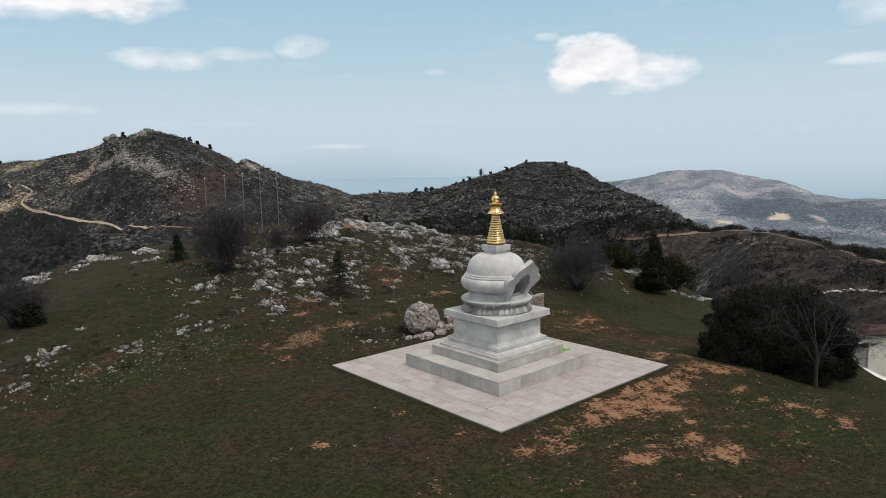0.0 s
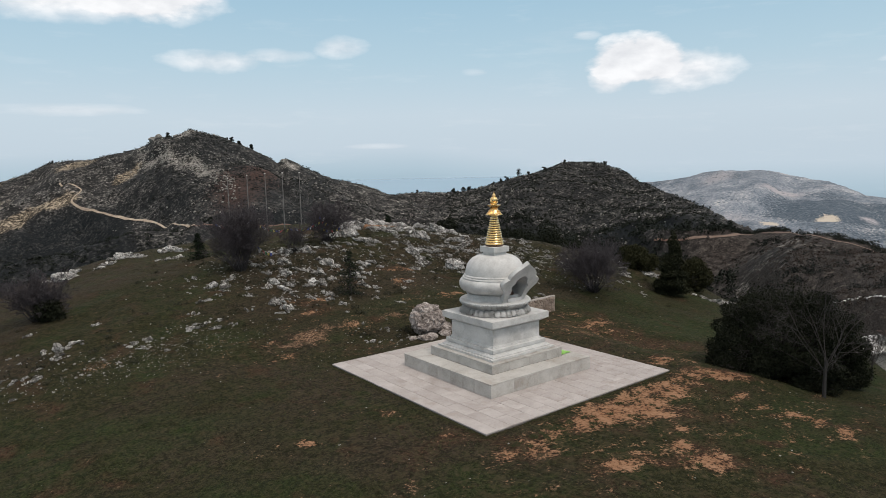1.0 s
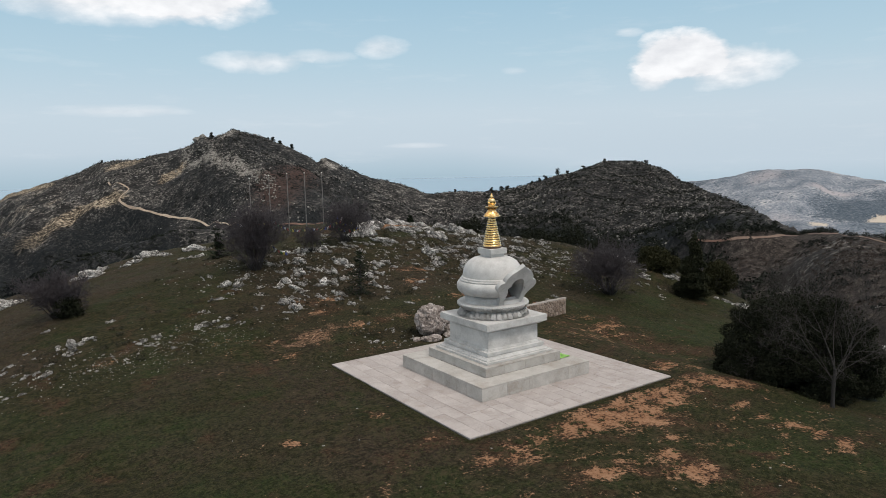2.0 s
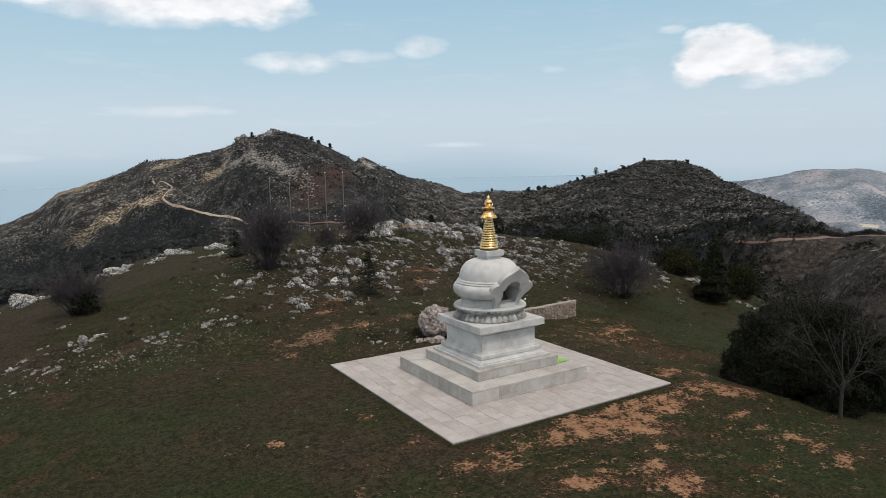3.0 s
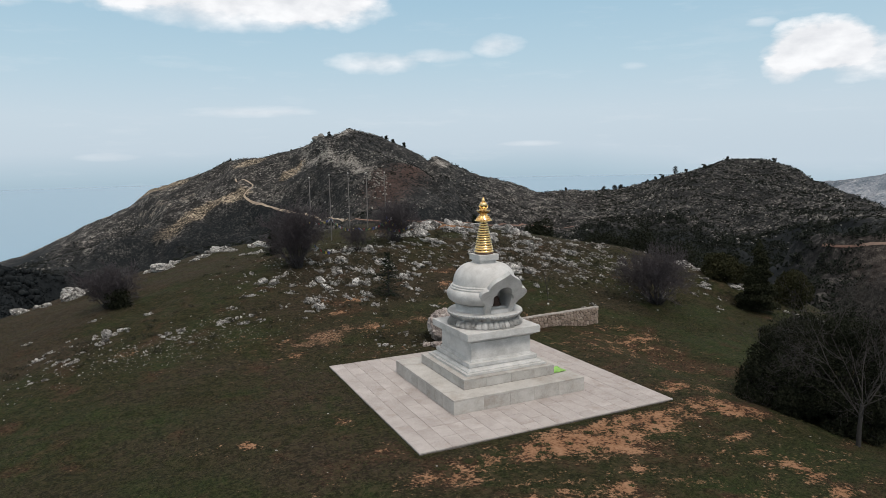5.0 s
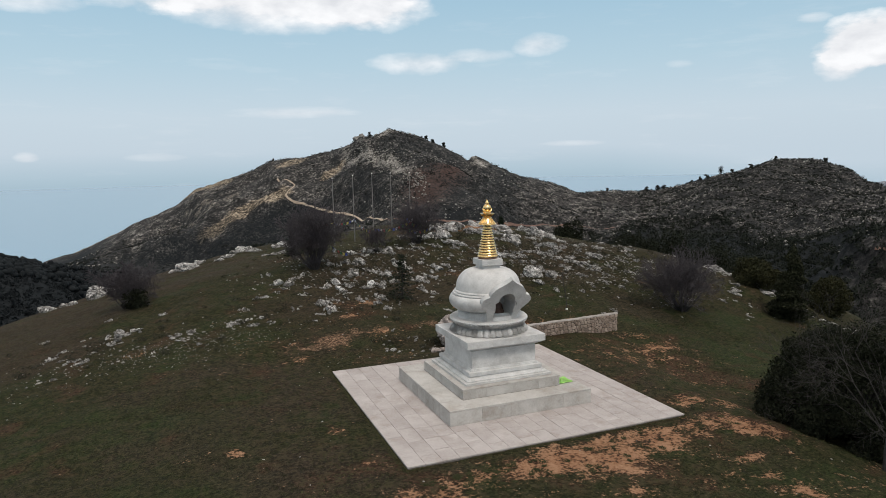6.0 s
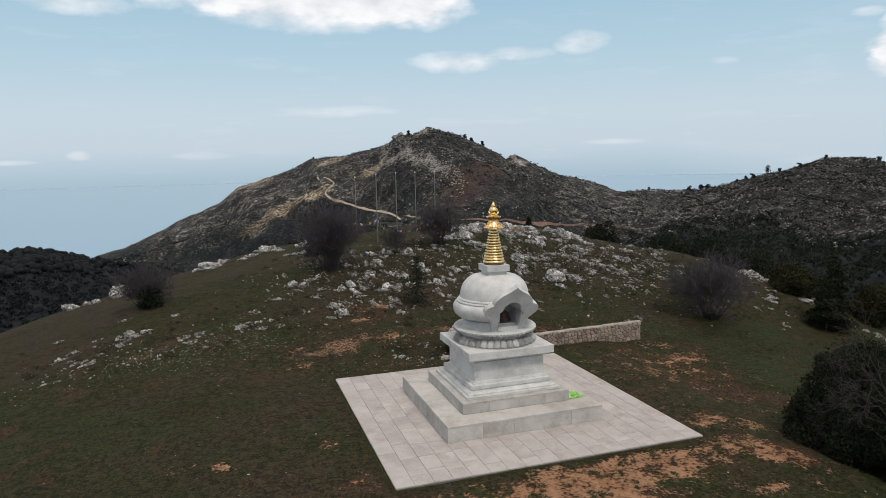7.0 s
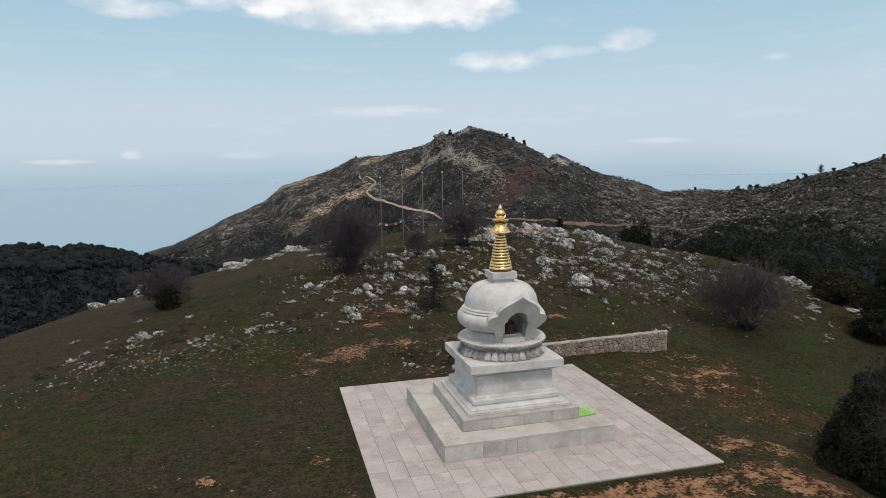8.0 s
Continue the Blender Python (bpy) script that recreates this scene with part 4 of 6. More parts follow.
        ring_bm = turned([(r * 0.6, z - h), (r * 0.97, z - h), (r, z - h * 0.55), (r * 0.985, z + h * 0.2), (r * 0.93, z + h * 0.85), (r * 0.6, z + h)], 48)
        auto_smooth(part("spire_ring", ring_bm, gilt, spire), 40)
    canopy = auto_smooth(part("canopy", turned([(0.09, 4.35), (0.215, 4.352), (0.234, 4.36), (0.228, 4.375), (0.20, 4.39), (0.15, 4.455), (0.118, 4.50), (0.125, 4.51), (0.12, 4.522), (0.085, 4.53)], 48), gilt, stupa, "gilded flared canopy"), 30)
    bmr = box_bm(-0.012, 0.012, -0.006, 0.006, -0.06, 0.06, 0.0)
    me = bm_mesh("canopy_pleat", bmr, gilt)
    for k in range(20):
        ang = 2 * math.pi * k / 20
        ob = part("canopy_pleat", me, gilt, canopy)
        ob.matrix_basis = Matrix.Rotation(ang, 4, "Z") @ Matrix.Translation((0.168, 0, 4.437)) @ Matrix.Rotation(radians(-36), 4, "Y") @ Matrix.Rotation(radians(90), 4, "Z")
    crown = auto_smooth(part("crown", turned([(0.085, 4.525), (0.095, 4.55), (0.115, 4.575), (0.13, 4.60), (0.165, 4.615), (0.185, 4.625), (0.185, 4.635), (0.10, 4.64)], 40), gilt, stupa, "gilded cup with a petalled rim"), 30)
    me = bm_mesh("crown_petal", petal(0.09, 4.55, 0.18, 4.625, 0.03, 0.014, 5, 4), gilt, True)
    for k in range(16):
        ob = part("crown_petal", me, gilt, crown)
        ob.rotation_euler = (0, 0, 2 * math.pi * k / 16)
    # crescent cradling the sun disc, jewel on top
    bm = bmesh.new()
    steps = 22
    rings = []
    for k in range(steps + 1):
        ang = math.pi * (1.02 + 0.96 * k / steps)
        w = 0.052 * math.sin(math.pi * k / steps) ** 0.8 + 0.004
        t_half = 0.045 * math.sin(math.pi * k / steps) ** 0.5 + 0.008
        cx, cz = 0.125 * math.cos(ang), 4.765 + 0.125 * math.sin(ang)
        ox, oz = math.cos(ang), math.sin(ang)
        rings.append([bm.verts.new((cx + ox * p * w, q * t_half, cz + oz * p * w)) for p, q in ((-0.6, -1), (0.4, -0.8), (0.6, 0), (0.4, 0.8), (-0.6, 1), (-0.8, 0))])
    for lo, hi in zip(rings, rings[1:]):
        for i in range(6):
            bm.faces.new((lo[i], lo[(i + 1) % 6], hi[(i + 1) % 6], hi[i]))
    bm.faces.new(rings[0])
    bm.faces.new(rings[-1][::-1])
    part("crescent", bm, gilt, stupa, smooth=True)
    bm = bmesh.new()
    bmesh.ops.create_uvsphere(bm, u_segments=32, v_segments=20, radius=0.105, matrix=Matrix.Translation((0, 0, 4.765)))
    part("sun_ball", bm, gilt, stupa, smooth=True)
    auto_smooth(part("jewel", turned([(0.03, 4.855), (0.045, 4.87), (0.05, 4.885), (0.042, 4.91), (0.022, 4.945), (0.008, 4.975), (0.002, 4.99)], 24), gilt, stupa), 50)
    return stupa


build_stupa()

# figure inside the niche, a plain dark shape
bm = turned([(0.185, 2.19), (0.185, 2.225), (0.165, 2.23), (0.165, 2.262), (0.15, 2.268), (0.15, 2.30), (0.135, 2.305), (0.142, 2.34), (0.132, 2.385), (0.10, 2.43), (0.055, 2.455), (0.035, 2.47), (0.034, 2.50), (0.016, 2.53), (0.012, 2.575), (0.003, 2.60)], 24)
figure = tagged(new("statuette", bm_mesh("statuette", bm, figure_bronze, True)), "small reddish-brown bronze statuette seated in the stone niche", "statuette")
figure.location = (0, -0.50, 0)


def cloth():
    """Green cloth left on the step, one corner lifted."""
    bm = bmesh.new()
    nx, ny = 10, 8
    grid = [[bm.verts.new((0.42 * i / nx, 0.42 * j / ny, 0.012 + 0.02 * math.sin(i * 1.3 + j) * (i / nx) * 0.4 + 0.15 * max(0.0, 1 - i / nx * 2.2) * max(0, (j / ny)))) for j in range(ny + 1)] for i in range(nx + 1)]
    for i in range(nx):
        for j in range(ny):
            bm.faces.new((grid[i][j], grid[i + 1][j], grid[i + 1][j + 1], grid[i][j + 1]))
    bmesh.ops.solidify(bm, geom=bm.faces[:], thickness=0.008)
    ob = tagged(new("cloth", bm_mesh("cloth", bm, green_cloth, True)), "bright green cloth lying folded on the lower granite step", "cloth")
    ob.matrix_basis = pose(1.33, -1.28, 0.366, 0, 0, 3)


cloth()


# ---- vegetation builders ----
def tube_mesh(name, segs, mat, sides=4):
    """Tapered sticks from rows (p, q, r0, r1), joined into one mesh."""
    p, q = np.array([s[0] for s in segs]), np.array([s[1] for s in segs])
    r0, r1 = np.array([s[2] for s in segs]), np.array([s[3] for s in segs])
    d = q - p
    d = d / (np.linalg.norm(d, axis=1, keepdims=True) + 1e-9)
    ref = np.where(np.abs(d[:, 2:3]) > 0.9, [[1.0, 0, 0]], [[0, 0, 1.0]])
    u = np.cross(d, ref)
    u /= np.linalg.norm(u, axis=1, keepdims=True) + 1e-9
    v = np.cross(d, u)
    rows = []
    for pt, r in ((p, r0), (q, r1)):
        for k in range(sides):
            a = 2 * math.pi * k / sides
            rows.append(pt + (u * math.cos(a) + v * math.sin(a)) * r[:, None])
    verts = np.stack(rows, 1).reshape(-1, 3)
    base = np.arange(len(segs))[:, None] * 2 * sides
    quads = np.concatenate([base + np.array([[k, (k + 1) % sides, sides + (k + 1) % sides, sides + k]]) for k in range(sides)])
    return big_mesh(name, verts, quads, mat)


def grow(p, d, length, radius, depth, rnd, segs, spread=0.55, kids=(2, 4), up=0.15, shrink=0.68, thin=0.005):
    """A limb that bends, tapers and forks."""
    steps = 3
    for k in range(steps):
        d = d + rnd.normal(0, 0.13, 3) + np.array([0, 0, up * 0.3])
        d = d / np.linalg.norm(d)
        q = p + d * length / steps
        segs.append((p, q, max(thin, radius * (1 - 0.22 * k / steps)), max(thin * 0.8, radius * (1 - 0.22 * (k + 1) / steps))))
        if depth > 0 and k > 0:
            for _ in range(rnd.integers(*kids)):
                side = rnd.normal(0, 1, 3)
                side -= side.dot(d) * d
                side /= np.linalg.norm(side) + 1e-9
                nd = d * (1 - spread * 0.4) + side * spread * rnd.uniform(0.7, 1.3)
                grow(q, nd / np.linalg.norm(nd), length * shrink * rnd.uniform(0.7, 1.1), radius * 0.52, depth - 1, rnd, segs, spread, kids, up, shrink, thin)
        p = q


def leaf_cards(name, centres, size, mat, rnd, flat=0.0):
    """Small two-sided leaf clumps, each a bent quad, at the centres."""
    k = len(centres)
    a = rnd.normal(0, 1, (k, 3))
    a[:, 2] *= 1 - flat
    a /= np.linalg.norm(a, axis=1, keepdims=True)
    b = rnd.normal(0, 1, (k, 3))
    b -= (a * b).sum(1, keepdims=True) * a
    b /= np.linalg.norm(b, axis=1, keepdims=True)
    s = size * rnd.uniform(0.6, 1.4, (k, 1))
    c = np.asarray(centres)
    verts = np.stack([c - a * s, c + b * s * 0.45, c + a * s, c - b * s * 0.45], 1).reshape(-1, 3)
    return big_mesh(name, verts, np.arange(4 * k).reshape(-1, 4), mat)


def bare_shrub(x, y, height, width, seed, label, stems=26, depth=3, name="bare_shrub"):
    rnd = np.random.default_rng(seed)
    z = land_at(x, y) - 0.05
    shrub = tagged(empty(name, x, y, z), label, "shrub", "bare shrubs on the hilltop")
    trunk, twigs = [], []
    for k in range(stems):
        a = rnd.uniform(0, 2 * math.pi)
        out_ = rnd.uniform(0.05, 1.25) * width / height * 0.8
        d = np.array([math.cos(a) * out_, math.sin(a) * out_, 1.0])
        d /= np.linalg.norm(d)
        start = np.array([math.cos(a) * 0.12, math.sin(a) * 0.12, 0.0]) * rnd.uniform(0.2, 1.5)
        grow(start, d, height * rnd.uniform(0.30, 0.62), 0.013 * height / 2.5, depth, rnd, twigs, 0.6, (2, 4), 0.2, 0.55, 0.0058)
        trunk.append((start, start + d * 0.3 * height / 2.5, 0.03, 0.02))
    part("trunk", tube_mesh("trunk", trunk, bark, 6), bark, shrub)
    part("crown", tube_mesh("crown", twigs, twig, 3), twig, shrub, "dense leafless grey-brown twigs")
    return shrub


def leafy_points(rnd, count, blobs, hollow=0.55):
    """Points in the outer shell of several overlapping lumps (x, y, z, rx, ry, rz)."""
    out_ = []
    blobs = np.array(blobs)
    for cx, cy, cz, rx, ry, rz in blobs:
        k = int(count * (rx * ry) / (blobs[:, 3] * blobs[:, 4]).sum())
        d = rnd.normal(0, 1, (k, 3))
        d /= np.linalg.norm(d, axis=1, keepdims=True)
        r = rnd.uniform(hollow, 1.0, (k, 1)) ** 0.6 * (1 + 0.16 * np.sin(d[:, :1] * 7 + cx * 3) * np.cos(d[:, 1:2] * 6 + cz * 5) + rnd.normal(0, 0.05, (k, 1)))
        out_.append(np.array([[cx, cy, cz]]) + d * r * np.array([[rx, ry, rz]]))
    return np.concatenate(out_)


def evergreen_bush(x, y, height, width, seed, label, mat, leaves=9000, leaf=0.055, lumps=16, name="evergreen_bush"):
    """Many small leaf lumps over an uneven dome, down to the ground, on forking stems."""
    rnd = np.random.default_rng(seed)
    bush = tagged(empty(name, x, y, land_at(x, y) - 0.05), label, "shrub")
    segs, blobs = [], []
    r = width / 2
    for k in range(lumps):
        a = rnd.uniform(0, 2 * math.pi)
        up = rnd.uniform(-0.15, 1.0)
        flat = math.sqrt(max(0.0, 1 - max(up, 0.0) ** 2))
        swell = rnd.uniform(0.76, 0.88) * (1 + 0.08 * math.sin(2 * a + seed) + 0.05 * math.sin(5 * a))
        s = rnd.uniform(0.75, 1.35) / math.sqrt(lumps) * 1.5
        blobs.append((flat * math.cos(a) * r * swell, flat * math.sin(a) * r * swell, height * (0.16 + 0.72 * up * swell), r * s, r * s, height * s * 0.55))
        segs.append((np.array([0.05 * math.cos(a), 0.05 * math.sin(a), 0.0]), np.array(blobs[-1][:3]), 0.06 * width / 4, 0.015))
    blobs.append((0, 0, height * 0.40, r * 0.84, r * 0.84, height * 0.46))
    part("trunk", tube_mesh("trunk", segs, bark, 6), bark, bush)
    pts = leafy_points(rnd, leaves, blobs, 0.5)
    pts[:, 2] = np.maximum(pts[:, 2], 0.04)
    part("crown", leaf_cards("crown", pts, leaf, mat, rnd), mat, bush)
    return bush


def conifer(x, y, height, width, seed, label, tiers=19, leaf=0.05):
    rnd = np.random.default_rng(seed)
    tree = tagged(empty("fir_sapling", x, y, land_at(x, y) - 0.05), label, "tree", "young firs on the slope")
    part("trunk", tube_mesh("trunk", [(np.array([0, 0, 0.0]), np.array([0.02, 0, height * 0.98]), 0.05, 0.008)], bark, 8), bark, tree)
    segs, pts = [], []
    for k in range(tiers):
        s = k / tiers
        zc = height * (0.07 + 0.88 * s)
        reach = width / 2 * (1 - s) ** 0.85 + 0.03
        for j in range(rnd.integers(7, 10)):
            a = rnd.uniform(0, 2 * math.pi)
            ln = reach * rnd.uniform(0.75, 1.15)
            p = np.array([0, 0, zc])
            q = p + np.array([math.cos(a) * ln, math.sin(a) * ln, ln * rnd.uniform(-0.3, 0.15)])
            segs.append((p, q, 0.010, 0.003))
            for f in np.linspace(0.15, 1.05, 12):
                pts.append(p + (q - p) * f + rnd.normal(0, 0.028, 3))
    part("bough_whorl", tube_mesh("bough_whorl", segs, bark, 3), bark, tree)
    part("foliage", leaf_cards("foliage", np.array(pts), leaf, fir_leaf, rnd, 0.5), fir_leaf, tree)
    return tree


def juniper(x, y, height, width, seed, label):
    rnd = np.random.default_rng(seed)
    tree = tagged(empty("juniper_tree", x, y, land_at(x, y) - 0.05), label, "tree")
    part("trunk", tube_mesh("trunk", [(np.array([0, 0, 0.0]), np.array([0, 0, height * 0.9]), 0.09, 0.02)], bark, 8), bark, tree)
    blobs = []
    for k in range(34):
        s = k / 34
        w = width / 2 * (1.0 - 0.9 * s ** 1.25)
        a = rnd.uniform(0, 6.28)
        blobs.append((math.cos(a) * w * 0.38, math.sin(a) * w * 0.38, height * (0.06 + 0.90 * s), w * 0.62, w * 0.62, height * 0.06))
    part("crown", leaf_cards("crown", leafy_points(rnd, 30000, blobs), 0.05, juniper_leaf, rnd), juniper_leaf, tree)
    return tree


def bare_tree(x, y, height, seed, label):
    rnd = np.random.default_rng(seed)
    tree = tagged(empty("bare_tree", x, y, land_at(x, y) - 0.08), label, "tree")
    trunk = [(np.array([0, 0, 0.0]), np.array([0.03, 0.02, 0.5]), 0.055, 0.046), (np.array([0.03, 0.02, 0.5]), np.array([0.10, 0.03, 1.05]), 0.046, 0.04)]
    part("trunk", tube_mesh("trunk", trunk, bark, 10), bark, tree)
    limbs = []
    top = np.array([0.10, 0.03, 1.03])
    for k in range(11):
        a = 2 * math.pi * k / 11 + rnd.uniform(-0.3, 0.3)
        d = np.array([math.cos(a) * 0.75, math.sin(a) * 0.75, rnd.uniform(0.35, 1.7)])
        grow(top - np.array([0, 0, 0.35 * rnd.random()]), d / np.linalg.norm(d), height * rnd.uniform(0.30, 0.52), 0.013, 3, rnd, limbs, 0.7, (2, 5), 0.05, 0.6, 0.0026)
    part("crown", tube_mesh("crown", limbs, grey_branch, 3), grey_branch, tree, "bare spreading grey branches")
    return tree


# ---- rocks ----
def rock_mesh(name, seed, mat, subdiv=3, jag=0.5, fine=1.0):
    bm = bmesh.new()
    bmesh.ops.create_icosphere(bm, subdivisions=subdiv, radius=1.0)
    off = Vector((seed * 7.3, seed * 3.1, seed * 5.7))
    for v in bm.verts:
        p = v.co.copy()
        ridge = abs(noise.noise(p * 1.3 + off))
        cell = noise.cell_vector(p * 1.7 + off)
        k = 1 + jag * noise.noise(p * 0.9 + off * 2) - jag * 1.1 * (0.35 - ridge) * (ridge < 0.35) + fine * (0.42 * noise.noise(p * 3.1 + off) + 0.26 * noise.noise(p * 7 + off) + 0.22 * (cell.x - 0.5))
        v.co = p * k
    me = bm_mesh(name, bm, mat)
    return me


def jagged_shape(seed, fineness):
    """A broken limestone block: a ball cut by planes, then weathered into ribs and pits."""
    rnd = np.random.default_rng(seed)
    bm = bmesh.new()
    bmesh.ops.create_icosphere(bm, subdivisions=fineness, radius=1.0)
    cuts = rnd.normal(0, 1, (9, 3))
    cuts /= np.linalg.norm(cuts, axis=1, keepdims=True)
    off = Vector((seed * 3.7, seed * 1.9, seed * 5.3))
    for v in bm.verts:
        p = v.co.copy()
        for c, d in zip(cuts, np.linspace(0.5, 0.9, 9)):
            n_ = Vector(c)
            v.co -= n_ * max(0.0, v.co.dot(n_) - d)
        rib = abs(noise.noise(p * 1.9 + off))
        v.co *= 1.0 + 0.34 * noise.noise(p * 2.6 + off) + 0.22 * noise.noise(p * 6.1 + off) - 0.5 * max(0.0, 0.16 - rib)
    return bm_mesh("rock", bm, limestone)


BLOCKS = [jagged_shape(s, 2) for s in range(1, 25)]
LUMPS = [jagged_shape(s, 1) for s in range(31, 55)]
BLOCK_VERTS = [np.array([v.co[:] for v in me.vertices]) for me in LUMPS]
BLOCK_TRIS = [np.array([p.vertices[:] for p in me.polygons]) for me in LUMPS]
rr = np.random.default_rng(21)
PILED = []


def put_rock(x, y, width, turn, grain=0.30, tall=1.0, slab=1.0):
    """An outcrop of tilted angular rocks along a few beds that run along the bearing turn."""
    count = int((5 + 13 * min(width, 1.2)) * (0.30 / grain))
    turn = turn + rr.normal(0, 0.25)
    beds = rr.uniform(-0.4, 0.4, 3)
    for k in range(count):
        v = (beds[k % 3] + rr.normal(0, 0.06)) * width * 0.85
        u = np.clip(rr.normal(0, 0.30), -0.6, 0.6) * width
        s = width * grain * 0.5 * rr.uniform(0.4, 1.3) * (1.15 - 0.9 * math.hypot(u, v) / width)
        if s < 0.012:
            continue
        size = Matrix.Diagonal((s * rr.uniform(1.0, 2.0) * slab, s * rr.uniform(0.65, 1.1) / slab ** 0.5, s * rr.uniform(0.65, 1.25) * tall))
        spin = Euler((rr.normal(0.4, 0.22), rr.normal(0, 0.25), turn + rr.normal(0, 0.35 / slab))).to_matrix()
        PILED.append((s, x + u * math.cos(turn) - v * math.sin(turn), y + u * math.sin(turn) + v * math.cos(turn), spin @ size))


# outcrops: x, y, width
OUTCROP = [(2.3, 16.3, 0.84), (0.8, 16.7, 0.96), (1.4, 16.3, 0.72), (0.0, 15.1, 0.57), (0.5, 14.8, 0.68), (2.0, 13.8, 1.01), (0.7, 13.1, 0.54), (1.1, 12.6, 0.75), (-0.2, 13.1, 0.75), (-0.6, 12.7, 0.53), (-1.3, 12.0, 0.72), (-1.8, 11.4, 0.6), (-1.4, 11.0, 0.59), (-1.2, 10.7, 0.49), (0.1, 11.1, 0.71), (-0.3, 10.8, 0.5), (1.0, 11.4, 0.51), (0.0, 9.7, 0.58), (-0.3, 9.1, 0.47), (-0.8, 9.5, 0.47), (-1.7, 9.6, 0.38), (-2.3, 9.5, 0.65), (-2.3, 8.8, 0.54), (-2.7, 8.4, 0.36), (-3.0, 7.9, 0.24), (-0.1, 8.4, 0.42), (-1.0, 9.7, 0.28)]
WEST_OUTCROP = [(-2.7, 13.3, 0.53), (-2.6, 11.6, 0.45), (-3.4, 12.6, 0.82), (-3.8, 11.5, 0.39), (-3.7, 12.9, 0.41), (-4.4, 11.2, 0.58), (-5.3, 10.1, 0.42), (-5.7, 8.8, 0.53), (-5.4, 9.0, 0.53), (-5.1, 8.3, 0.43), (-4.8, 8.9, 0.44), (-4.4, 8.4, 0.35), (-7.1, 8.9, 0.44), (-7.4, 8.3, 0.34), (-6.9, 7.5, 0.25), (-0.7, 6.0, 0.25), (-0.3, 5.5, 0.33), (-0.2, 5.3, 0.25), (-1.1, 4.7, 0.4), (-0.1, 4.8, 0.2), (0.1, 4.4, 0.32)]
CREST = [(-3.7, 27.6, 1.05), (-3.4, 26.6, 0.63), (-3.0, 25.9, 0.56), (-4.7, 26.3, 0.62), (-5.2, 25.9, 0.55), (-1.6, 25.9, 0.87), (-1.1, 25.2, 0.62), (-2.9, 23.1, 0.41), (-2.5, 22.6, 0.40), (-2.1, 22.3, 0.51), (-6.6, 26.6, 0.92), (-7.6, 26.0, 0.67)]
SLOPE = [(-11.2, 22.7, 1.35), (-10.4, 22.3, 0.5), (-12.6, 22.5, 0.79), (-9.3, 10.4, 0.92), (-9.5, 9.9, 0.45), (-9.5, 9.4, 0.37), (-9.8, 9.6, 0.3), (-7.6, 8.8, 0.51), (-7.1, 8.7, 0.29), (-7.4, 8.3, 0.25), (-8.0, 11.9, 0.4), (-11.3, 10.3, 0.38), (-11.1, 9.2, 0.26), (-10.2, 9.1, 0.29), (-10.3, 8.6, 0.18), (-10.4, 8.1, 0.49), (-10.8, 8.7, 0.43), (-11.6, 9.8, 0.45), (-11.4, 7.2, 0.24), (-11.1, 7.1, 0.3), (-12.1, 12.7, 0.42), (-10.6, 11.4, 0.32), (-9.9, 13.0, 0.38), (-8.6, 8.2, 0.21), (-8.3, 7.3, 0.2), (-9.3, 7.5, 0.21), (-6.9, 7.5, 0.21)]
EAST_OUTCROP = [(3.8, 15.0, 0.64), (4.8, 16.1, 0.6), (5.8, 16.4, 1.08), (3.8, 13.1, 0.84), (3.1, 11.8, 0.69), (6.9, 13.9, 1.02), (6.8, 12.8, 0.74), (6.7, 12.3, 0.6), (8.7, 15.6, 1.09), (8.3, 17.7, 0.86), (8.9, 18.2, 0.88), (11.3, 17.3, 1.47), (11.5, 16.5, 1.16), (7.8, 12.6, 0.49), (7.4, 12.9, 0.43), (7.9, 11.2, 0.8), (8.1, 11.6, 0.72), (7.3, 10.0, 0.67), (7.3, 8.9, 0.49), (10.3, 16.0, 0.71)]
EAST_KNOLL = [(10.1, 14.2, 0.94), (9.3, 13.3, 0.78), (9.7, 12.8, 0.77), (10.1, 12.3, 0.76), (10.4, 11.6, 0.86), (11.7, 12.4, 0.78), (9.5, 10.2, 0.47), (10.8, 11.3, 0.49), (13.9, 13.0, 0.69), (13.5, 10.6, 0.54), (17.7, 10.6, 1.2), (15.5, 7.1, 0.68), (14.4, 5.3, 0.35), (9.2, 9.1, 0.34), (8.4, 8.4, 0.33), (7.7, 5.9, 0.4), (11.6, 10.9, 0.62), (12.6, 11.5, 0.51), (10.7, 9.9, 0.47), (11.9, 10.0, 0.49), (9.3, 11.1, 0.48), (6.9, 7.2, 0.2), (7.0, 5.3, 0.35)]
CREST_TOP = [(7.8, 21.3, 1.1), (7.4, 19.9, 1.0), (8.3, 19.3, 0.9), (8.4, 18.4, 0.8), (6.0, 18.7, 1.2), (5.4, 18.9, 0.9), (9.1, 16.5, 0.9), (10.5, 20.4, 1.1), (11.6, 19.4, 0.9), (10.2, 18.7, 0.8), (9.3, 21.2, 1.2), (6.8, 20.9, 1.1), (12.8, 19.0, 0.7)]
for rows, turn, grain, tall, slab in [(CREST_TOP, -1.0, 0.42, 1.15, 1.3), (OUTCROP, -1.2, 0.36, 1.4, 1.0), (WEST_OUTCROP, 0.2, 0.33, 1.35, 1.0), (CREST, 0.1, 0.5, 1.1, 1.0), (SLOPE, 0.1, 0.34, 1.3, 1.0), (EAST_OUTCROP, -1.4, 0.36, 1.15, 1.5), (EAST_KNOLL, -1.3, 0.32, 1.0, 1.6)]:
    for x, y, w in rows:
        put_rock(x, y, w, turn, grain, tall, slab)
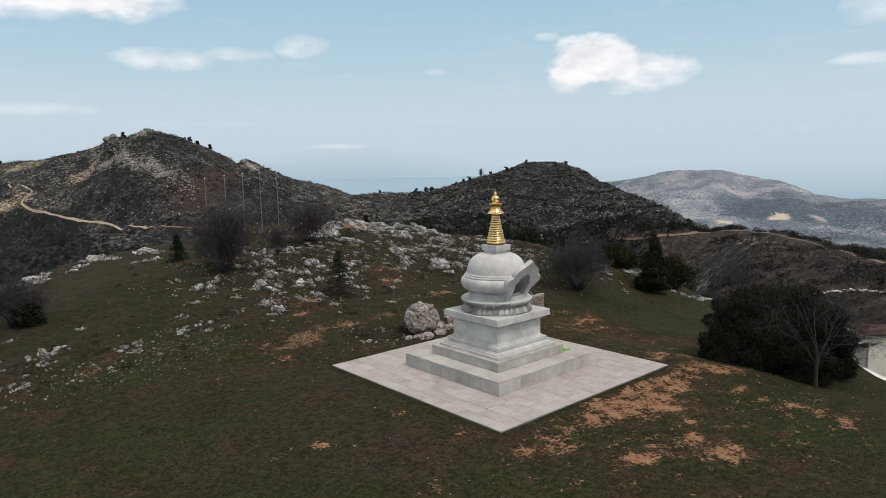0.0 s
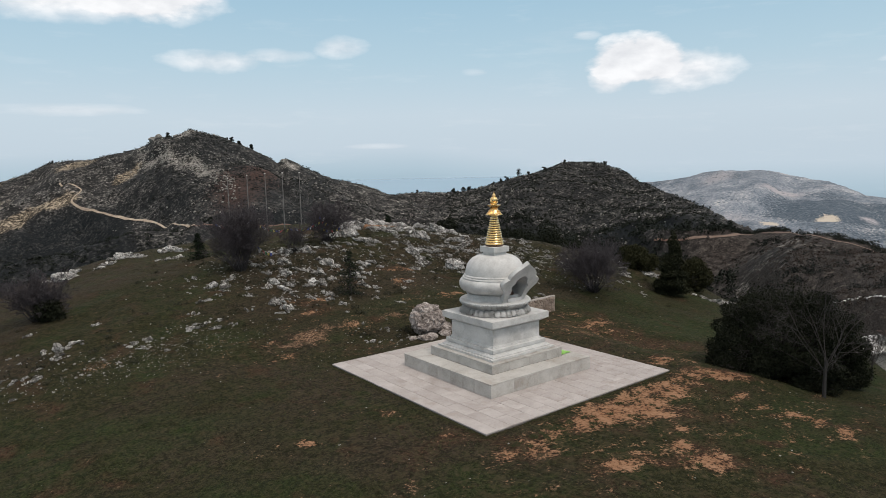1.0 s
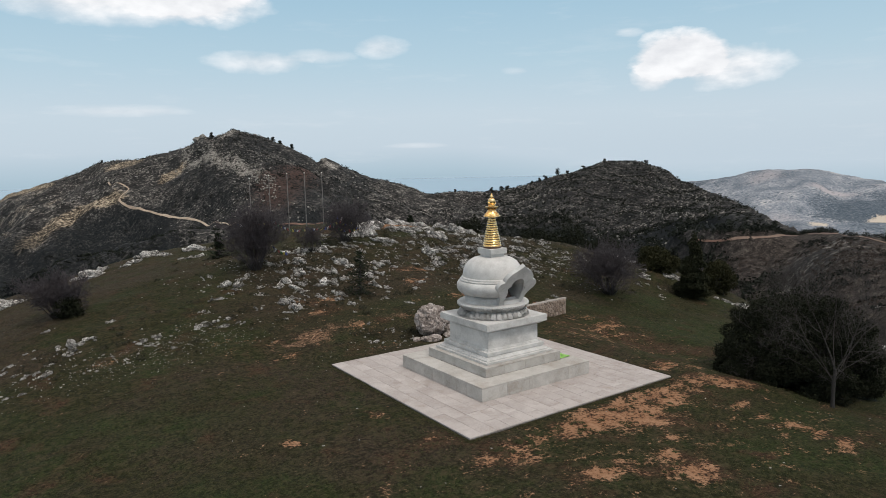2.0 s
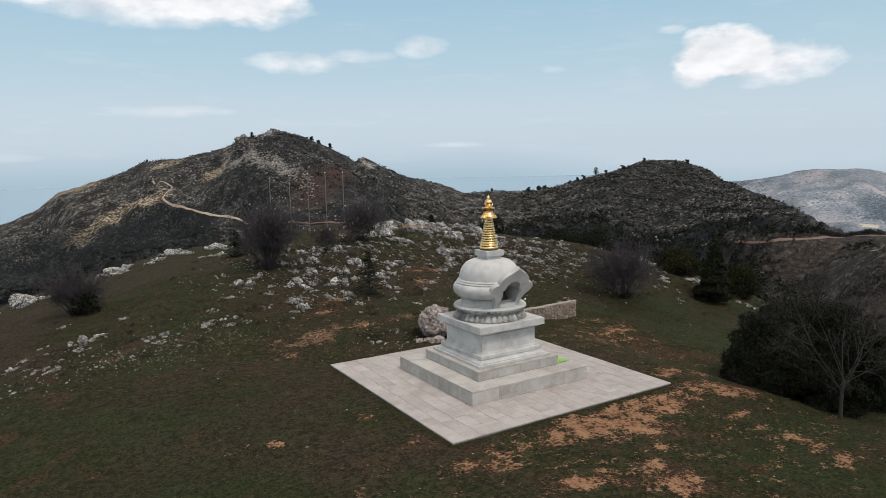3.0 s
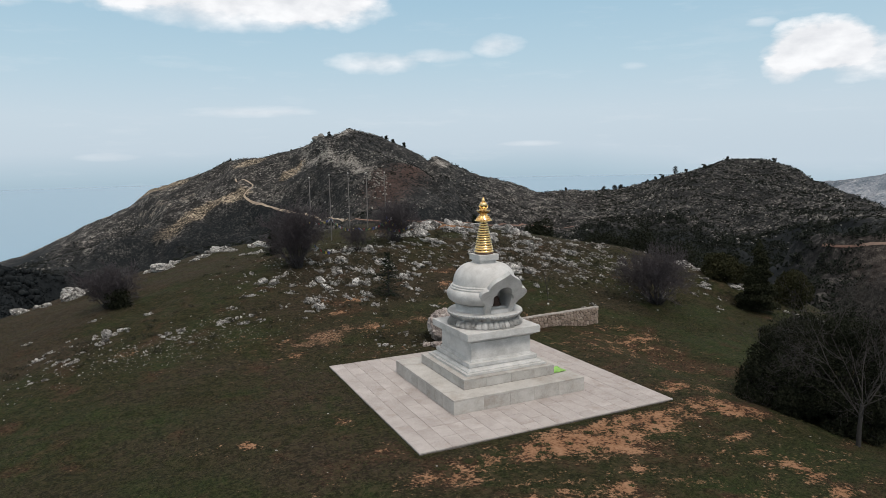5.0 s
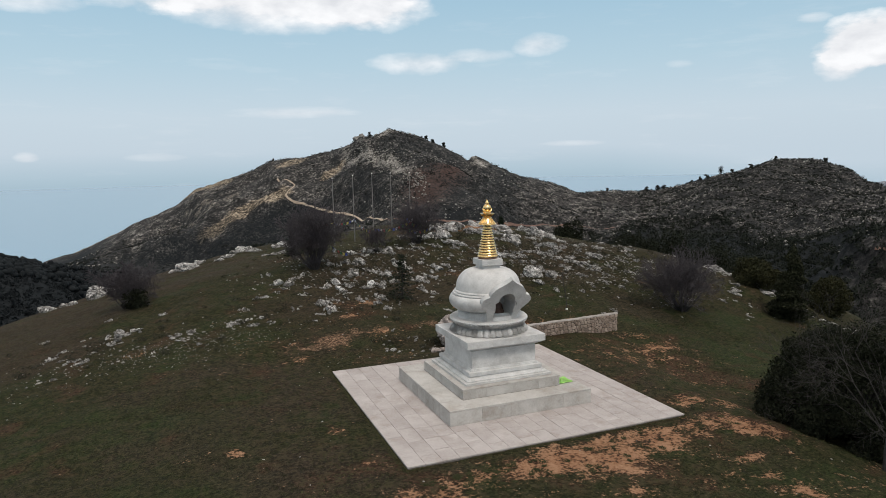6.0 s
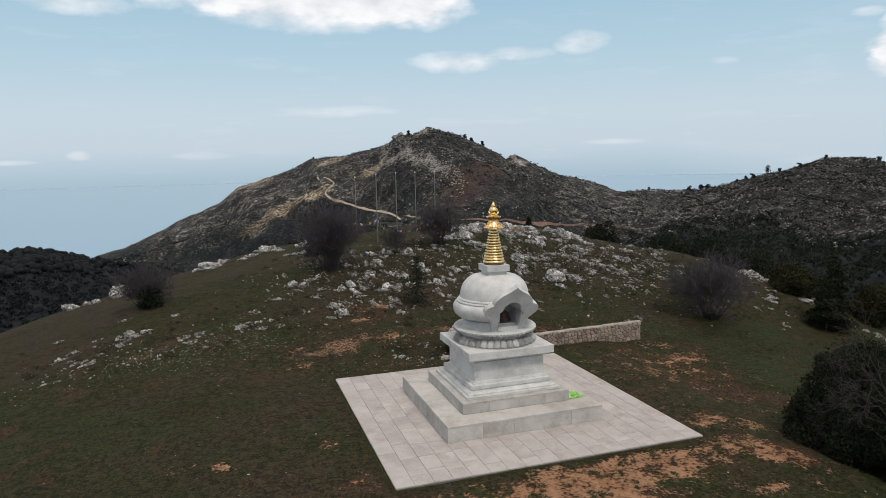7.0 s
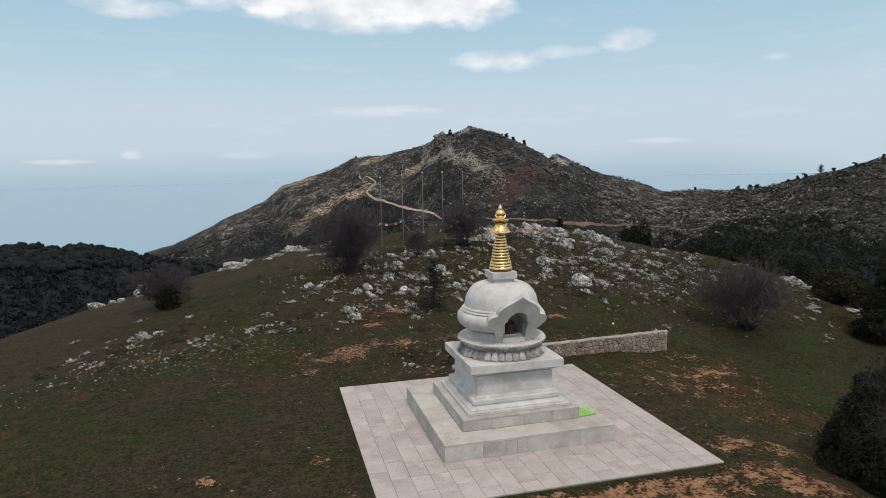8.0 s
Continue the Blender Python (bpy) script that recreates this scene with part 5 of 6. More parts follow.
# a thin line of ledges along the eastern brow
for k in range(34):
    f = k / 33
    put_rock(17.6 + 0.8 * f + rr.normal(0, 0.35), 11.0 - 9.2 * f + rr.normal(0, 0.2), rr.uniform(0.25, 0.6), -1.5, 0.5, 0.7, 1.5)
# lesser rocks between them: centre, spread, count, widths
for cx, cy, sx, sy, count, lo, hi in [(0.3, 13.0, 1.7, 2.3, 60, 0.2, 0.55), (-1.4, 10.4, 1.2, 1.2, 18, 0.15, 0.4), (8.5, 13.0, 2.4, 2.4, 110, 0.18, 0.55), (13.5, 8.6, 2.2, 1.6, 60, 0.08, 0.3), (12.5, 12.0, 2.2, 1.6, 36, 0.15, 0.45), (5.0, 14.5, 1.6, 2.0, 16, 0.15, 0.4), (3.0, 18.5, 2.0, 1.6, 12, 0.2, 0.5), (18.0, 9.6, 3.0, 1.4, 14, 0.2, 0.5), (-9.8, 9.0, 1.4, 1.0, 14, 0.1, 0.22)]:
    for _ in range(count):
        put_rock(cx + rr.normal(0, sx), cy + rr.normal(0, sy), rr.uniform(lo, hi), -1.35, 0.42, 1.1, 1.35)


def lay_rocks(singles=300):
    """The larger rocks singly, the small rubble between them joined."""
    PILED.sort(key=lambda row: -row[0])
    xs, ys = np.array([row[1] for row in PILED]), np.array([row[2] for row in PILED])
    zs = land(xs, ys)
    verts, faces, k = [], [], 0
    for i, (s, x, y, m_) in enumerate(PILED):
        which = int(rr.integers(0, len(BLOCKS)))
        z = zs[i] + s * 0.12
        if i < singles:
            ob = new("rock", BLOCKS[which])
            ob.matrix_basis = Matrix.Translation((x, y, z)) @ m_.to_4x4()
            big = "large " if s > 0.2 else "small " if s < 0.12 else ""
            tagged(ob, big + "angular pale grey limestone rock half sunk in the grass", "rock", "limestone rocks on the hilltop")
        else:
            verts.append(BLOCK_VERTS[which] @ np.array(m_).T + [x, y, z])
            faces.append(BLOCK_TRIS[which] + k)
            k += len(BLOCK_VERTS[which])
    me = big_mesh("limestone_rubble", np.concatenate(verts), np.concatenate(faces), limestone)
    tagged(new("limestone_rubble", me), "small angular limestone rubble around the outcrops", "rubble", kind="stuff")


lay_rocks()


def build_ledges():
    """The few rocks large enough to stand out singly: half sizes, turn, sink."""
    rows = [(-6.97, 25.3, 0.70, 0.4, 0.36, 12, "large wedge of pale limestone on the brow of the hill"),
            (-11.3, 23.6, 0.66, 0.4, 0.34, -8, "long pale limestone ledge on the brow of the hill"),
            (-13.6, 22.6, 0.45, 0.3, 0.22, 5, "low pale limestone ledge at the hill's edge"),
            (-3.6, 27.4, 0.55, 0.35, 0.24, 0, "pale limestone ledge on the grassy crest"),
            (-1.4, 25.9, 0.42, 0.3, 0.22, 20, "pale limestone ledge near the flag poles"),
            (7.46, 11.03, 0.46, 0.32, 0.32, -60, "large pinkish pale limestone block on the knoll"),
            (8.1, 10.5, 0.28, 0.18, 0.22, -50, "pale limestone block leaning beside a larger one"),
            (14.3, 30.0, 0.75, 0.5, 1.0 - land_at(14.3, 30.0), 10, "flat pale limestone slab on top of the knoll"),
            (6.85, 5.0, 0.17, 0.14, 0.15, 0, "grey limestone rock behind the rubble wall")]
    for k, (x, y, a, b, c, turn, label) in enumerate(rows):
        me = rock_mesh("rock", 70 + k, limestone, 4, 0.16, 0.42)
        for v in me.vertices:
            v.co.z = min(v.co.z, 0.8 + 0.22 * noise.noise(v.co * 2.4))
        ob = new("rock", me)
        ob.matrix_basis = Matrix.Translation((x, y, land_at(x, y) + c * 0.30 - (0.35 * c if c > 0.7 else 0))) @ Matrix.Rotation(radians(turn), 4, "Z") @ Matrix.Rotation(radians(14), 4, "Y") @ Matrix.Diagonal((a, b, c, 1))
        tagged(ob, label, "rock", "limestone rocks on the hilltop")


build_ledges()


def stones(name, label, rows, sizes, mat, seed, category="stone"):
    """Many small loose stones, joined: rows of centre, spread, count."""
    rnd = np.random.default_rng(seed)
    bm = bmesh.new()
    bmesh.ops.create_icosphere(bm, subdivisions=1, radius=1.0)
    shape = np.array([v.co[:] for v in bm.verts])
    tris = np.array([[v.index for v in f.verts] for f in bm.faces])
    bm.free()
    verts, faces, k = [], [], 0
    for cx, cy, sx, sy, count in rows:
        px, py = rnd.normal(cx, sx, count), rnd.normal(cy, sy, count)
        keep = np.maximum(np.abs(px), np.abs(py)) > 3.6
        px, py = px[keep], py[keep]
        pz = land(px, py)
        for x, y, z in zip(px, py, pz):
            s = rnd.uniform(*sizes) * rnd.uniform(0.5, 1.2)
            v = shape * (1 + rnd.uniform(-0.28, 0.28, (len(shape), 1))) * s * np.array([rnd.uniform(0.8, 1.5), rnd.uniform(0.7, 1.2), rnd.uniform(0.4, 0.8)])
            a = rnd.uniform(0, 6.28)
            c, q = math.cos(a), math.sin(a)
            v = np.c_[v[:, 0] * c - v[:, 1] * q, v[:, 0] * q + v[:, 1] * c, v[:, 2]]
            verts.append(v + [x, y, z + s * 0.15])
            faces.append(tris + k)
            k += len(shape)
    me = big_mesh(name, np.concatenate(verts), np.concatenate(faces), mat)
    return tagged(new(name, me), label, category, kind="stuff")


stones("small_stones", "small pale limestone stones strewn over the grass", [(0.3, 13.0, 2.4, 2.8, 300), (7.5, 14.5, 3.6, 3.2, 300), (-9.0, 8.6, 1.8, 0.9, 40), (-6.0, 8.8, 1.4, 0.8, 30), (-11.5, 8.0, 1.6, 1.0, 35), (-0.6, 4.9, 0.7, 0.5, 16), (-3, 14, 2, 2, 50), (15, 10, 5, 2.0, 130), (2, 19, 3, 2.5, 120), (9.5, 12.5, 2.4, 2.0, 420), (12.5, 9.5, 2.0, 1.6, 320), (1.0, 12.5, 2.0, 2.2, 200)], (0.018, 0.055), small_limestone, 5)
stones("pebbles", "white pebbles scattered in the short grass", [(-7.6, 7.4, 1.4, 0.8, 460), (-5.5, 7.8, 1.2, 0.9, 190), (-10, 7, 2.0, 1.2, 110), (-4, -2, 5, 4, 45), (2, -7, 4, 2, 35), (-1.6, 4.7, 1.4, 0.7, 60), (7, 6, 4, 3, 60)], (0.009, 0.021), pebble_white, 6)


def build_cushions():
    """Low grey-green cushions of thyme and spurge between the rocks."""
    rnd = np.random.default_rng(61)
    rows = [(0.2, 13.0, 2.2, 2.8, 260), (8.6, 13.2, 2.8, 2.6, 330), (13.5, 9.5, 2.2, 1.8, 150), (-5.5, 9.5, 2.4, 1.4, 50), (-10.0, 9.3, 1.8, 1.3, 45), (3.5, 18.5, 3.0, 1.8, 110), (-0.5, 5.2, 1.0, 0.5, 30)]
    x = np.concatenate([rnd.normal(r[0], r[2], r[4]) for r in rows])
    y = np.concatenate([rnd.normal(r[1], r[3], r[4]) for r in rows])
    keep = np.maximum(np.abs(x), np.abs(y)) > 3.7
    x, y = x[keep], y[keep]
    return leaf_cover("cushion_plants", "low grey-green cushion plants between limestone rocks", x, y, rnd.uniform(0.06, 0.2, len(x)), cushion_leaf, 62, "plants", 60, 0.18, 0.2, 0.5)


def build_boulder():
    me = rock_mesh("boulder", 31, boulder_stone, 5, 0.14, 0.26)
    for v in me.vertices:
        p = v.co.normalized()
        cleft = abs(p.z - 0.62 - 0.10 * noise.noise(p * 2.2))
        v.co = v.co * (1 - 0.10 * math.exp(-(cleft / 0.045) ** 2) + 0.05 * noise.noise(p * 6) + 0.03 * noise.noise(p * 14))
        v.co.z = min(v.co.z, 0.93 + 0.1 * noise.noise(p * 3))
    me.update()
    thing = new("boulder", me)
    thing.matrix_basis = Matrix.Translation((0.95, 4.55, land_at(0.95, 4.55) + 0.50)) @ Matrix.Diagonal((0.58, 0.58, 0.60, 1))
    tagged(thing, "large rounded pinkish-grey boulder beside the paved terrace", "boulder")
    for x, y, s in [(1.75, 4.6, 0.34), (1.95, 4.35, 0.26), (0.35, 3.95, 0.22), (0.6, 3.85, 0.26), (1.3, 3.95, 0.22), (0.1, 4.2, 0.16)]:
        r = new("rock", rock_mesh("rock", int(s * 100), boulder_stone, 3, 0.3, 0.4))
        r.matrix_basis = Matrix.Translation((x, y, land_at(x, y) + s * 0.2)) @ Matrix.Rotation(x * 9, 4, "Z") @ Matrix.Diagonal((s, s * 0.8, s * 0.6, 1))
        tagged(r, "pale rock leaning against the large boulder", "rock")


build_boulder()

# ---- shrubs and trees on the hilltop ----
bare_shrub(11.38, 5.76, 2.6, 2.8, 3, "leafless grey-brown rounded shrub standing in the grass", 58)
bare_shrub(-1.72, 14.55, 2.95, 1.8, 4, "tall leafless dark shrub among limestone rocks", 66)
bare_shrub(4.2, 17.7, 2.3, 2.2, 5, "leafless shrub hung with tangled prayer flags", 46)
bare_shrub(1.7, 16.4, 1.5, 1.2, 6, "small leafless shrub on the rocky crest", 16)
bare_shrub(-9.41, 15.05, 2.0, 1.75, 8, "leafless dark shrub at the hill's edge", 54)
evergreen_bush(-9.2, 14.6, 0.8, 1.0, 9, "low dark green bush under a leafless shrub", evergreen, 2600, 0.05, 8)
evergreen_bush(7.5, -4.6, 3.25, 4.4, 10, "large dense dark evergreen bush on the slope", evergreen, 130000, 0.033, 150)
bare_tree(6.02, -6.37, 3.9, 11, "grey leafless tree with spreading branches before an evergreen bush")
juniper(16.42, 5.04, 3.35, 1.95, 12, "dark conical juniper tree standing in the grass")
conifer(0.72, 9.34, 1.95, 1.5, 13, "young dark green fir among limestone rocks", 14, 0.042)
conifer(-1.75, 20.0, 1.45, 1.1, 14, "small young fir on the open slope")
conifer(12.8, 24.9, 1.0, 0.75, 15, "small young fir on the rocky crest")
evergreen_bush(20.15, 28.55, 2.1 - land_at(20.15, 28.55), 3.7, 16, "dense dark evergreen tree beyond the crest", evergreen, 34000, 0.08, 40)
evergreen_bush(18.8, 18.4, 1.75 - land_at(18.8, 18.4), 3.2, 21, "dark evergreen thicket just beyond the crest", evergreen, 12000, 0.06, 18)
evergreen_bush(21.0, 17.4, 1.8 - land_at(21.0, 17.4), 3.2, 22, "dark evergreen thicket on the falling slope", evergreen, 12000, 0.06, 18)
evergreen_bush(23.0, 16.2, 1.5 - land_at(23.0, 16.2), 3.2, 25, "dark evergreen thicket on the falling slope", evergreen, 12000, 0.06, 18)
evergreen_bush(17.6, 8.1, 1.45 - land_at(17.6, 8.1), 2.0, 17, "yellowish green olive bush beyond the juniper", olive_leaf, 14000, 0.05, 18)
evergreen_bush(19.9, 5.9, 0.75 - land_at(19.9, 5.9), 1.7, 19, "yellowish green olive bush on the slope", olive_leaf, 14000, 0.05, 18)
for k, (x, y, h) in enumerate([(27, 4.5, 2.6), (30, 6.5, 2.4), (24, 3.0, 1.8), (26, -1.5, 2.2), (33, 3.0, 2.5)]):
    bare_shrub(x, y, h, h * 0.9, 40 + k, "leafless grey shrub below the terrace slope", 14)


def sapling(x, y, height, seed):
    """A thin planted tree with a white guard round its foot."""
    rnd = np.random.default_rng(seed)
    tree = tagged(empty("sapling", x, y, land_at(x, y) - 0.03), "thin leafless sapling with a white guard round its foot", "tree")
    segs = []
    grow(np.array([0, 0, 0.0]), np.array([0, 0, 1.0]), height * 0.8, 0.016, 2, rnd, segs, 0.4, (1, 3), 0.3, 0.5, 0.004)
    part("trunk", tube_mesh("trunk", segs, bark, 5), bark, tree)
    part("guard", turned([(0.04, 0.0), (0.045, 0.02), (0.04, 0.07), (0.035, 0.075)], 10), whitewash, tree, "white trunk guard")


sapling(6.56, 6.73, 1.25, 91)
for k, (x, y, h) in enumerate([(15.8, -3.6, 3.4), (20.4, 2.6, 2.2), (19.5, -2.9, 3.4)]):
    bare_tree(x, y, h, 95 + k, "leafless brown tree behind the evergreen bush")


# ---- woods and scrub of the valley and hills ----
def crown_cover(name, label, xs, ys, sizes, mat, seed, category, lift=0.35, subdiv=2, squash=0.8):
    """Uneven rounded shrub or tree crowns seen from far off, joined."""
    rnd = np.random.default_rng(seed)
    shapes = []
    for s in range(6):
        bm = bmesh.new()
        bmesh.ops.create_icosphere(bm, subdivisions=subdiv, radius=1.0)
        off = Vector((s * 9.1, s * 4.7, 2.0))
        pts = np.array([(v.co * (1 + 0.42 * noise.noise(v.co * 1.8 + off) + 0.3 * noise.noise(v.co * 4.5 + off)))[:] for v in bm.verts])
        tri = np.array([[v.index for v in f.verts] for f in bm.faces])
        bm.free()
        shapes.append(pts)
    zs = land(xs, ys)
    verts, faces, k = [], [], 0
    for x, y, z, s in zip(xs, ys, zs, sizes):
        pts = shapes[int(rnd.integers(0, 6))]
        a = rnd.uniform(0, 6.28)
        c, q = math.cos(a), math.sin(a)
        v = pts * s * np.array([rnd.uniform(0.8, 1.25), rnd.uniform(0.8, 1.25), squash * rnd.uniform(0.7, 1.2)])
        verts.append(np.c_[v[:, 0] * c - v[:, 1] * q, v[:, 0] * q + v[:, 1] * c, v[:, 2]] + [x, y, z + s * lift])
        faces.append(tri + k)
        k += len(pts)
    me = big_mesh(name, np.concatenate(verts), np.concatenate(faces), mat)
    return tagged(new(name, me), label, category, kind="stuff")


def polar(rnd, count, a0, a1, r0, r1, power=1.0):
    a = np.radians(rnd.uniform(a0, a1, count))
    r = r0 + (r1 - r0) * rnd.uniform(0, 1, count) ** power
    return HUB[0] + r * np.sin(a), HUB[1] + r * np.cos(a)


def leaf_cover(name, label, xs, ys, sizes, mat, seed, category, cards, card, lift=0.4, tall=0.85):
    """Ragged crowns of leaf clumps seen from far off, joined."""
    rnd = np.random.default_rng(seed)
    k = len(xs)
    d = rnd.normal(0, 1, (k, cards, 3))
    d /= np.linalg.norm(d, axis=2, keepdims=True)
    lump = 1 + 0.35 * np.sin(d[..., :1] * 5 + rnd.uniform(0, 6, (k, 1, 1))) * np.cos(d[..., 1:2] * 4 + rnd.uniform(0, 6, (k, 1, 1)))
    reach = rnd.uniform(0.35, 1.0, (k, cards, 1)) ** 0.5 * lump
    zs = land(xs, ys)
    base = np.stack([xs, ys, zs + sizes * lift], 1)[:, None, :]
    pts = base + d * reach * sizes[:, None, None] * np.array([1, 1, tall])
    size = np.repeat(sizes * card, cards)[:, None]
    me = leaf_cards(name, pts.reshape(-1, 3), size, mat, rnd)
    return tagged(new(name, me), label, category, kind="stuff")


build_cushions()


# ---- roads ----
def road(name, label, way, width, mat, lift=0.25):
    """A dirt road draped over the land along plan points."""
    pts = []
    for (x0, y0), (x1, y1) in zip(way, way[1:]):
        k = max(2, int(math.hypot(x1 - x0, y1 - y0) / 4))
        pts += [(x0 + (x1 - x0) * i / k, y0 + (y1 - y0) * i / k) for i in range(k)]
    pts.append(way[-1])
    pts = np.array(pts)
    for _ in range(2):
        pts[1:-1] = (pts[:-2] + 2 * pts[1:-1] + pts[2:]) / 4
    d = np.gradient(pts, axis=0)
    d /= np.linalg.norm(d, axis=1, keepdims=True) + 1e-9
    side = np.c_[-d[:, 1], d[:, 0]]
    k = len(pts)
    w = width * np.clip(1 + 0.8 * fbm(pts[:, 0], pts[:, 1], 14, 3), 0.4, 1.8)
    rows = []
    for s in (-0.5, -0.25, 0.0, 0.25, 0.5):
        p = pts + side * (w * s)[:, None]
        rows.append(np.c_[p, land(p[:, 0], p[:, 1]) + lift * (1 - 0.4 * abs(s))])
    verts = np.stack(rows, 1).reshape(-1, 3)
    i, j = np.meshgrid(np.arange(k - 1), np.arange(4), indexing="ij")
    q = np.stack([i * 5 + j, i * 5 + j + 1, (i + 1) * 5 + j + 1, (i + 1) * 5 + j], -1).reshape(-1, 4)
    return tagged(new(name, big_mesh(name, verts, q, mat, True)), label, "road", kind="structure")


def by_bearing(rows):
    return [(HUB[0] + d * math.sin(radians(a)), HUB[1] + d * math.cos(radians(a))) for a, d in rows]


LEFT_WAY = by_bearing([(7.99, 610), (8.48, 588), (8.97, 580), (9.47, 577), (9.3, 569), (8.9, 564), (8.65, 559), (8.61, 555), (8.73, 551), (8.99, 547), (9.66, 538), (11.06, 524), (12.5, 509), (13.98, 489), (14.74, 480), (15.5, 460), (16.27, 445), (17.04, 421)])
RED_WAY = by_bearing([(17.04, 421), (17.83, 404), (20, 400), (22.4, 405), (25.3, 420), (28, 445), (30.7, 479), (33.5, 495), (36.2, 490)])
RIDGE_WAY = by_bearing([(52, 262), (54.9, 254), (56, 250), (57.33, 247), (58.67, 246), (60, 247), (60.65, 249), (61.31, 253), (61.99, 264), (62.65, 271), (63.24, 263), (63.83, 252), (64.42, 243), (65, 238), (66.2, 229), (67.4, 225), (68.5, 217), (69.7, 213), (70.5, 209), (71.2, 176), (71.7, 170), (72.2, 166), (72.7, 157), (73.2, 150), (74.5, 146), (77, 142)])
road("road", "pale dirt track winding over the far hillside", LEFT_WAY, 1.3, road_dirt, 0.8)
road("track", "red earth track along the valley's far side", RED_WAY, 1.7, red_earth, 0.35)
road("ridge_track", "tan earth track along the eastern ridge", RIDGE_WAY[3:], 1.1, tan_earth, 0.12)
road("slope_track", "dark reddish earth track crossing the scrubby slope", RIDGE_WAY[1:4], 0.9, red_earth, 0.12)
WAYS = np.concatenate([np.array([(x0 + (x1 - x0) * f, y0 + (y1 - y0) * f) for f in np.linspace(0, 1, 14)]) for way in (LEFT_WAY, RED_WAY, RIDGE_WAY[4:]) for (x0, y0), (x1, y1) in zip(way, way[1:])])


def off_road(x, y, gap=2.2, front=6):
    """Which plan points keep clear of the tracks, on the side that is looked at."""
    ox, oy = x - HUB[0], y - HUB[1]
    r = np.hypot(ox, oy)
    free = np.ones(len(x), bool)
    for wx, wy in WAYS:
        wr = math.hypot(wx - HUB[0], wy - HUB[1])
        side = np.abs(ox * (wy - HUB[1]) - oy * (wx - HUB[0])) / wr
        free &= ~((side < gap) & (r < wr + 1.5) & (r > wr - front))
    return free


pr = np.random.default_rng(77)
x, y = polar(pr, 30000, -8, 56, 400, 745, 0.9)
keep = (fbm(x, y, 55, 3) + pr.normal(0, 0.2, len(x)) > -0.12) & (sunlit_and_dry(x, y) + pr.normal(0, 0.45, len(x)) < 0.8) & off_road(x, y)
x, y = x[keep], y[keep]
leaf_cover("hill_scrub", "dark low scrub covering the stony hillsides", x, y, pr.uniform(0.35, 1.2, len(x)) * pr.uniform(0.7, 1.3, len(x)), scrub_leaf, 1, "scrub", 12, 0.44, 0.28, 0.8)
x, y = polar(pr, 8000, 14, 61, 75, 480, 0.75)
keep = (fbm(x, y, 60, 3) > -0.15) & ((np.hypot(x - HUB[0], y - HUB[1]) < 320) | (np.degrees(np.arctan2(x - HUB[0], y - HUB[1])) > 30)) & off_road(x, y, 3, 25)
x, y = x[keep], y[keep]
leaf_cover("valley_wood", "dark evergreen woodland filling the valley", x, y, pr.uniform(0.9, 2.0, len(x)), forest_leaf, 2, "woodland", 34, 0.34, 0.5, 0.95)
x, y = polar(pr, 9500, -34, 3, 58, 420, 0.75)
leaf_cover("west_wood", "dark dense woodland on the lower seaward slopes", x, y, pr.uniform(0.6, 1.5, len(x)), hazy_seaward_leaf, 3, "woodland", 18, 0.42, 0.4, 0.85)
bearing = pr.uniform(-24, -6.5, 900)
reach = np.interp(bearing, WOODED[:, 0], WOODED[:, 1]) * pr.uniform(0.86, 1.01, 900)
crown_cover("skyline_wood", "dark treetops along the skyline of the seaward wood", HUB[0] + reach * np.sin(np.radians(bearing)), HUB[1] + reach * np.cos(np.radians(bearing)), pr.uniform(0.8, 1.9, 900), hazy_seaward_leaf, 31, "woodland", 0.5, 2, 0.9)
x, y = polar(pr, 6500, 54, 84, 50, 245, 0.85)
keep = (fbm(x, y, 30, 3) + pr.normal(0, 0.12, len(x)) > 0.06) & off_road(x, y, 2.0)
x, y = x[keep], y[keep]
leaf_cover("slope_scrub", "low brown-green scrub on the eastern slope", x, y, pr.uniform(0.3, 1.1, len(x)) * pr.uniform(0.6, 1.2, len(x)), scrub_leaf, 4, "scrub", 36, 0.28, 0.3, 0.7)


x, y = polar(pr, 9000, 56, 84, 48, 240, 0.8)
keep = (fbm(x, y, 22, 3) + pr.normal(0, 0.2, len(x)) > -0.1) & off_road(x, y, 1.5)
x, y = x[keep], y[keep]
leaf_cover("slope_heath", "low brown heath covering the eastern slope", x, y, pr.uniform(0.25, 0.7, len(x)), heath_twig, 5, "heath", 14, 0.4, 0.25, 0.7)
edge = np.array([(x0 + (x1 - x0) * f, y0 + (y1 - y0) * f) for (x0, y0), (x1, y1) in zip(RIDGE_WAY[2:], RIDGE_WAY[3:]) for f in pr.uniform(0, 1, 9)])
out_ = (edge - np.array(HUB)) / np.linalg.norm(edge - np.array(HUB), axis=1, keepdims=True)
edge = edge + out_ * pr.uniform(2.5, 9, (len(edge), 1))
leaf_cover("track_shrubs", "dark shrubs lining the far side of the ridge track", edge[:, 0], edge[:, 1], pr.uniform(0.6, 1.7, len(edge)), forest_leaf, 6, "shrub", 130, 0.15, 0.3, 0.75)
x, y = polar(pr, 3200, -2, 19, 80, 430, 0.8)
keep = off_road(x, y, 4, 40)
x, y = x[keep], y[keep]
leaf_cover("lower_wood", "dark low woodland in the valley below the peak", x, y, pr.uniform(0.7, 1.6, len(x)), forest_leaf, 7, "woodland", 22, 0.38, 0.4, 0.8)


x, y = polar(pr, 7000, 38, 60, 330, 740, 0.8)
keep = off_road(x, y)
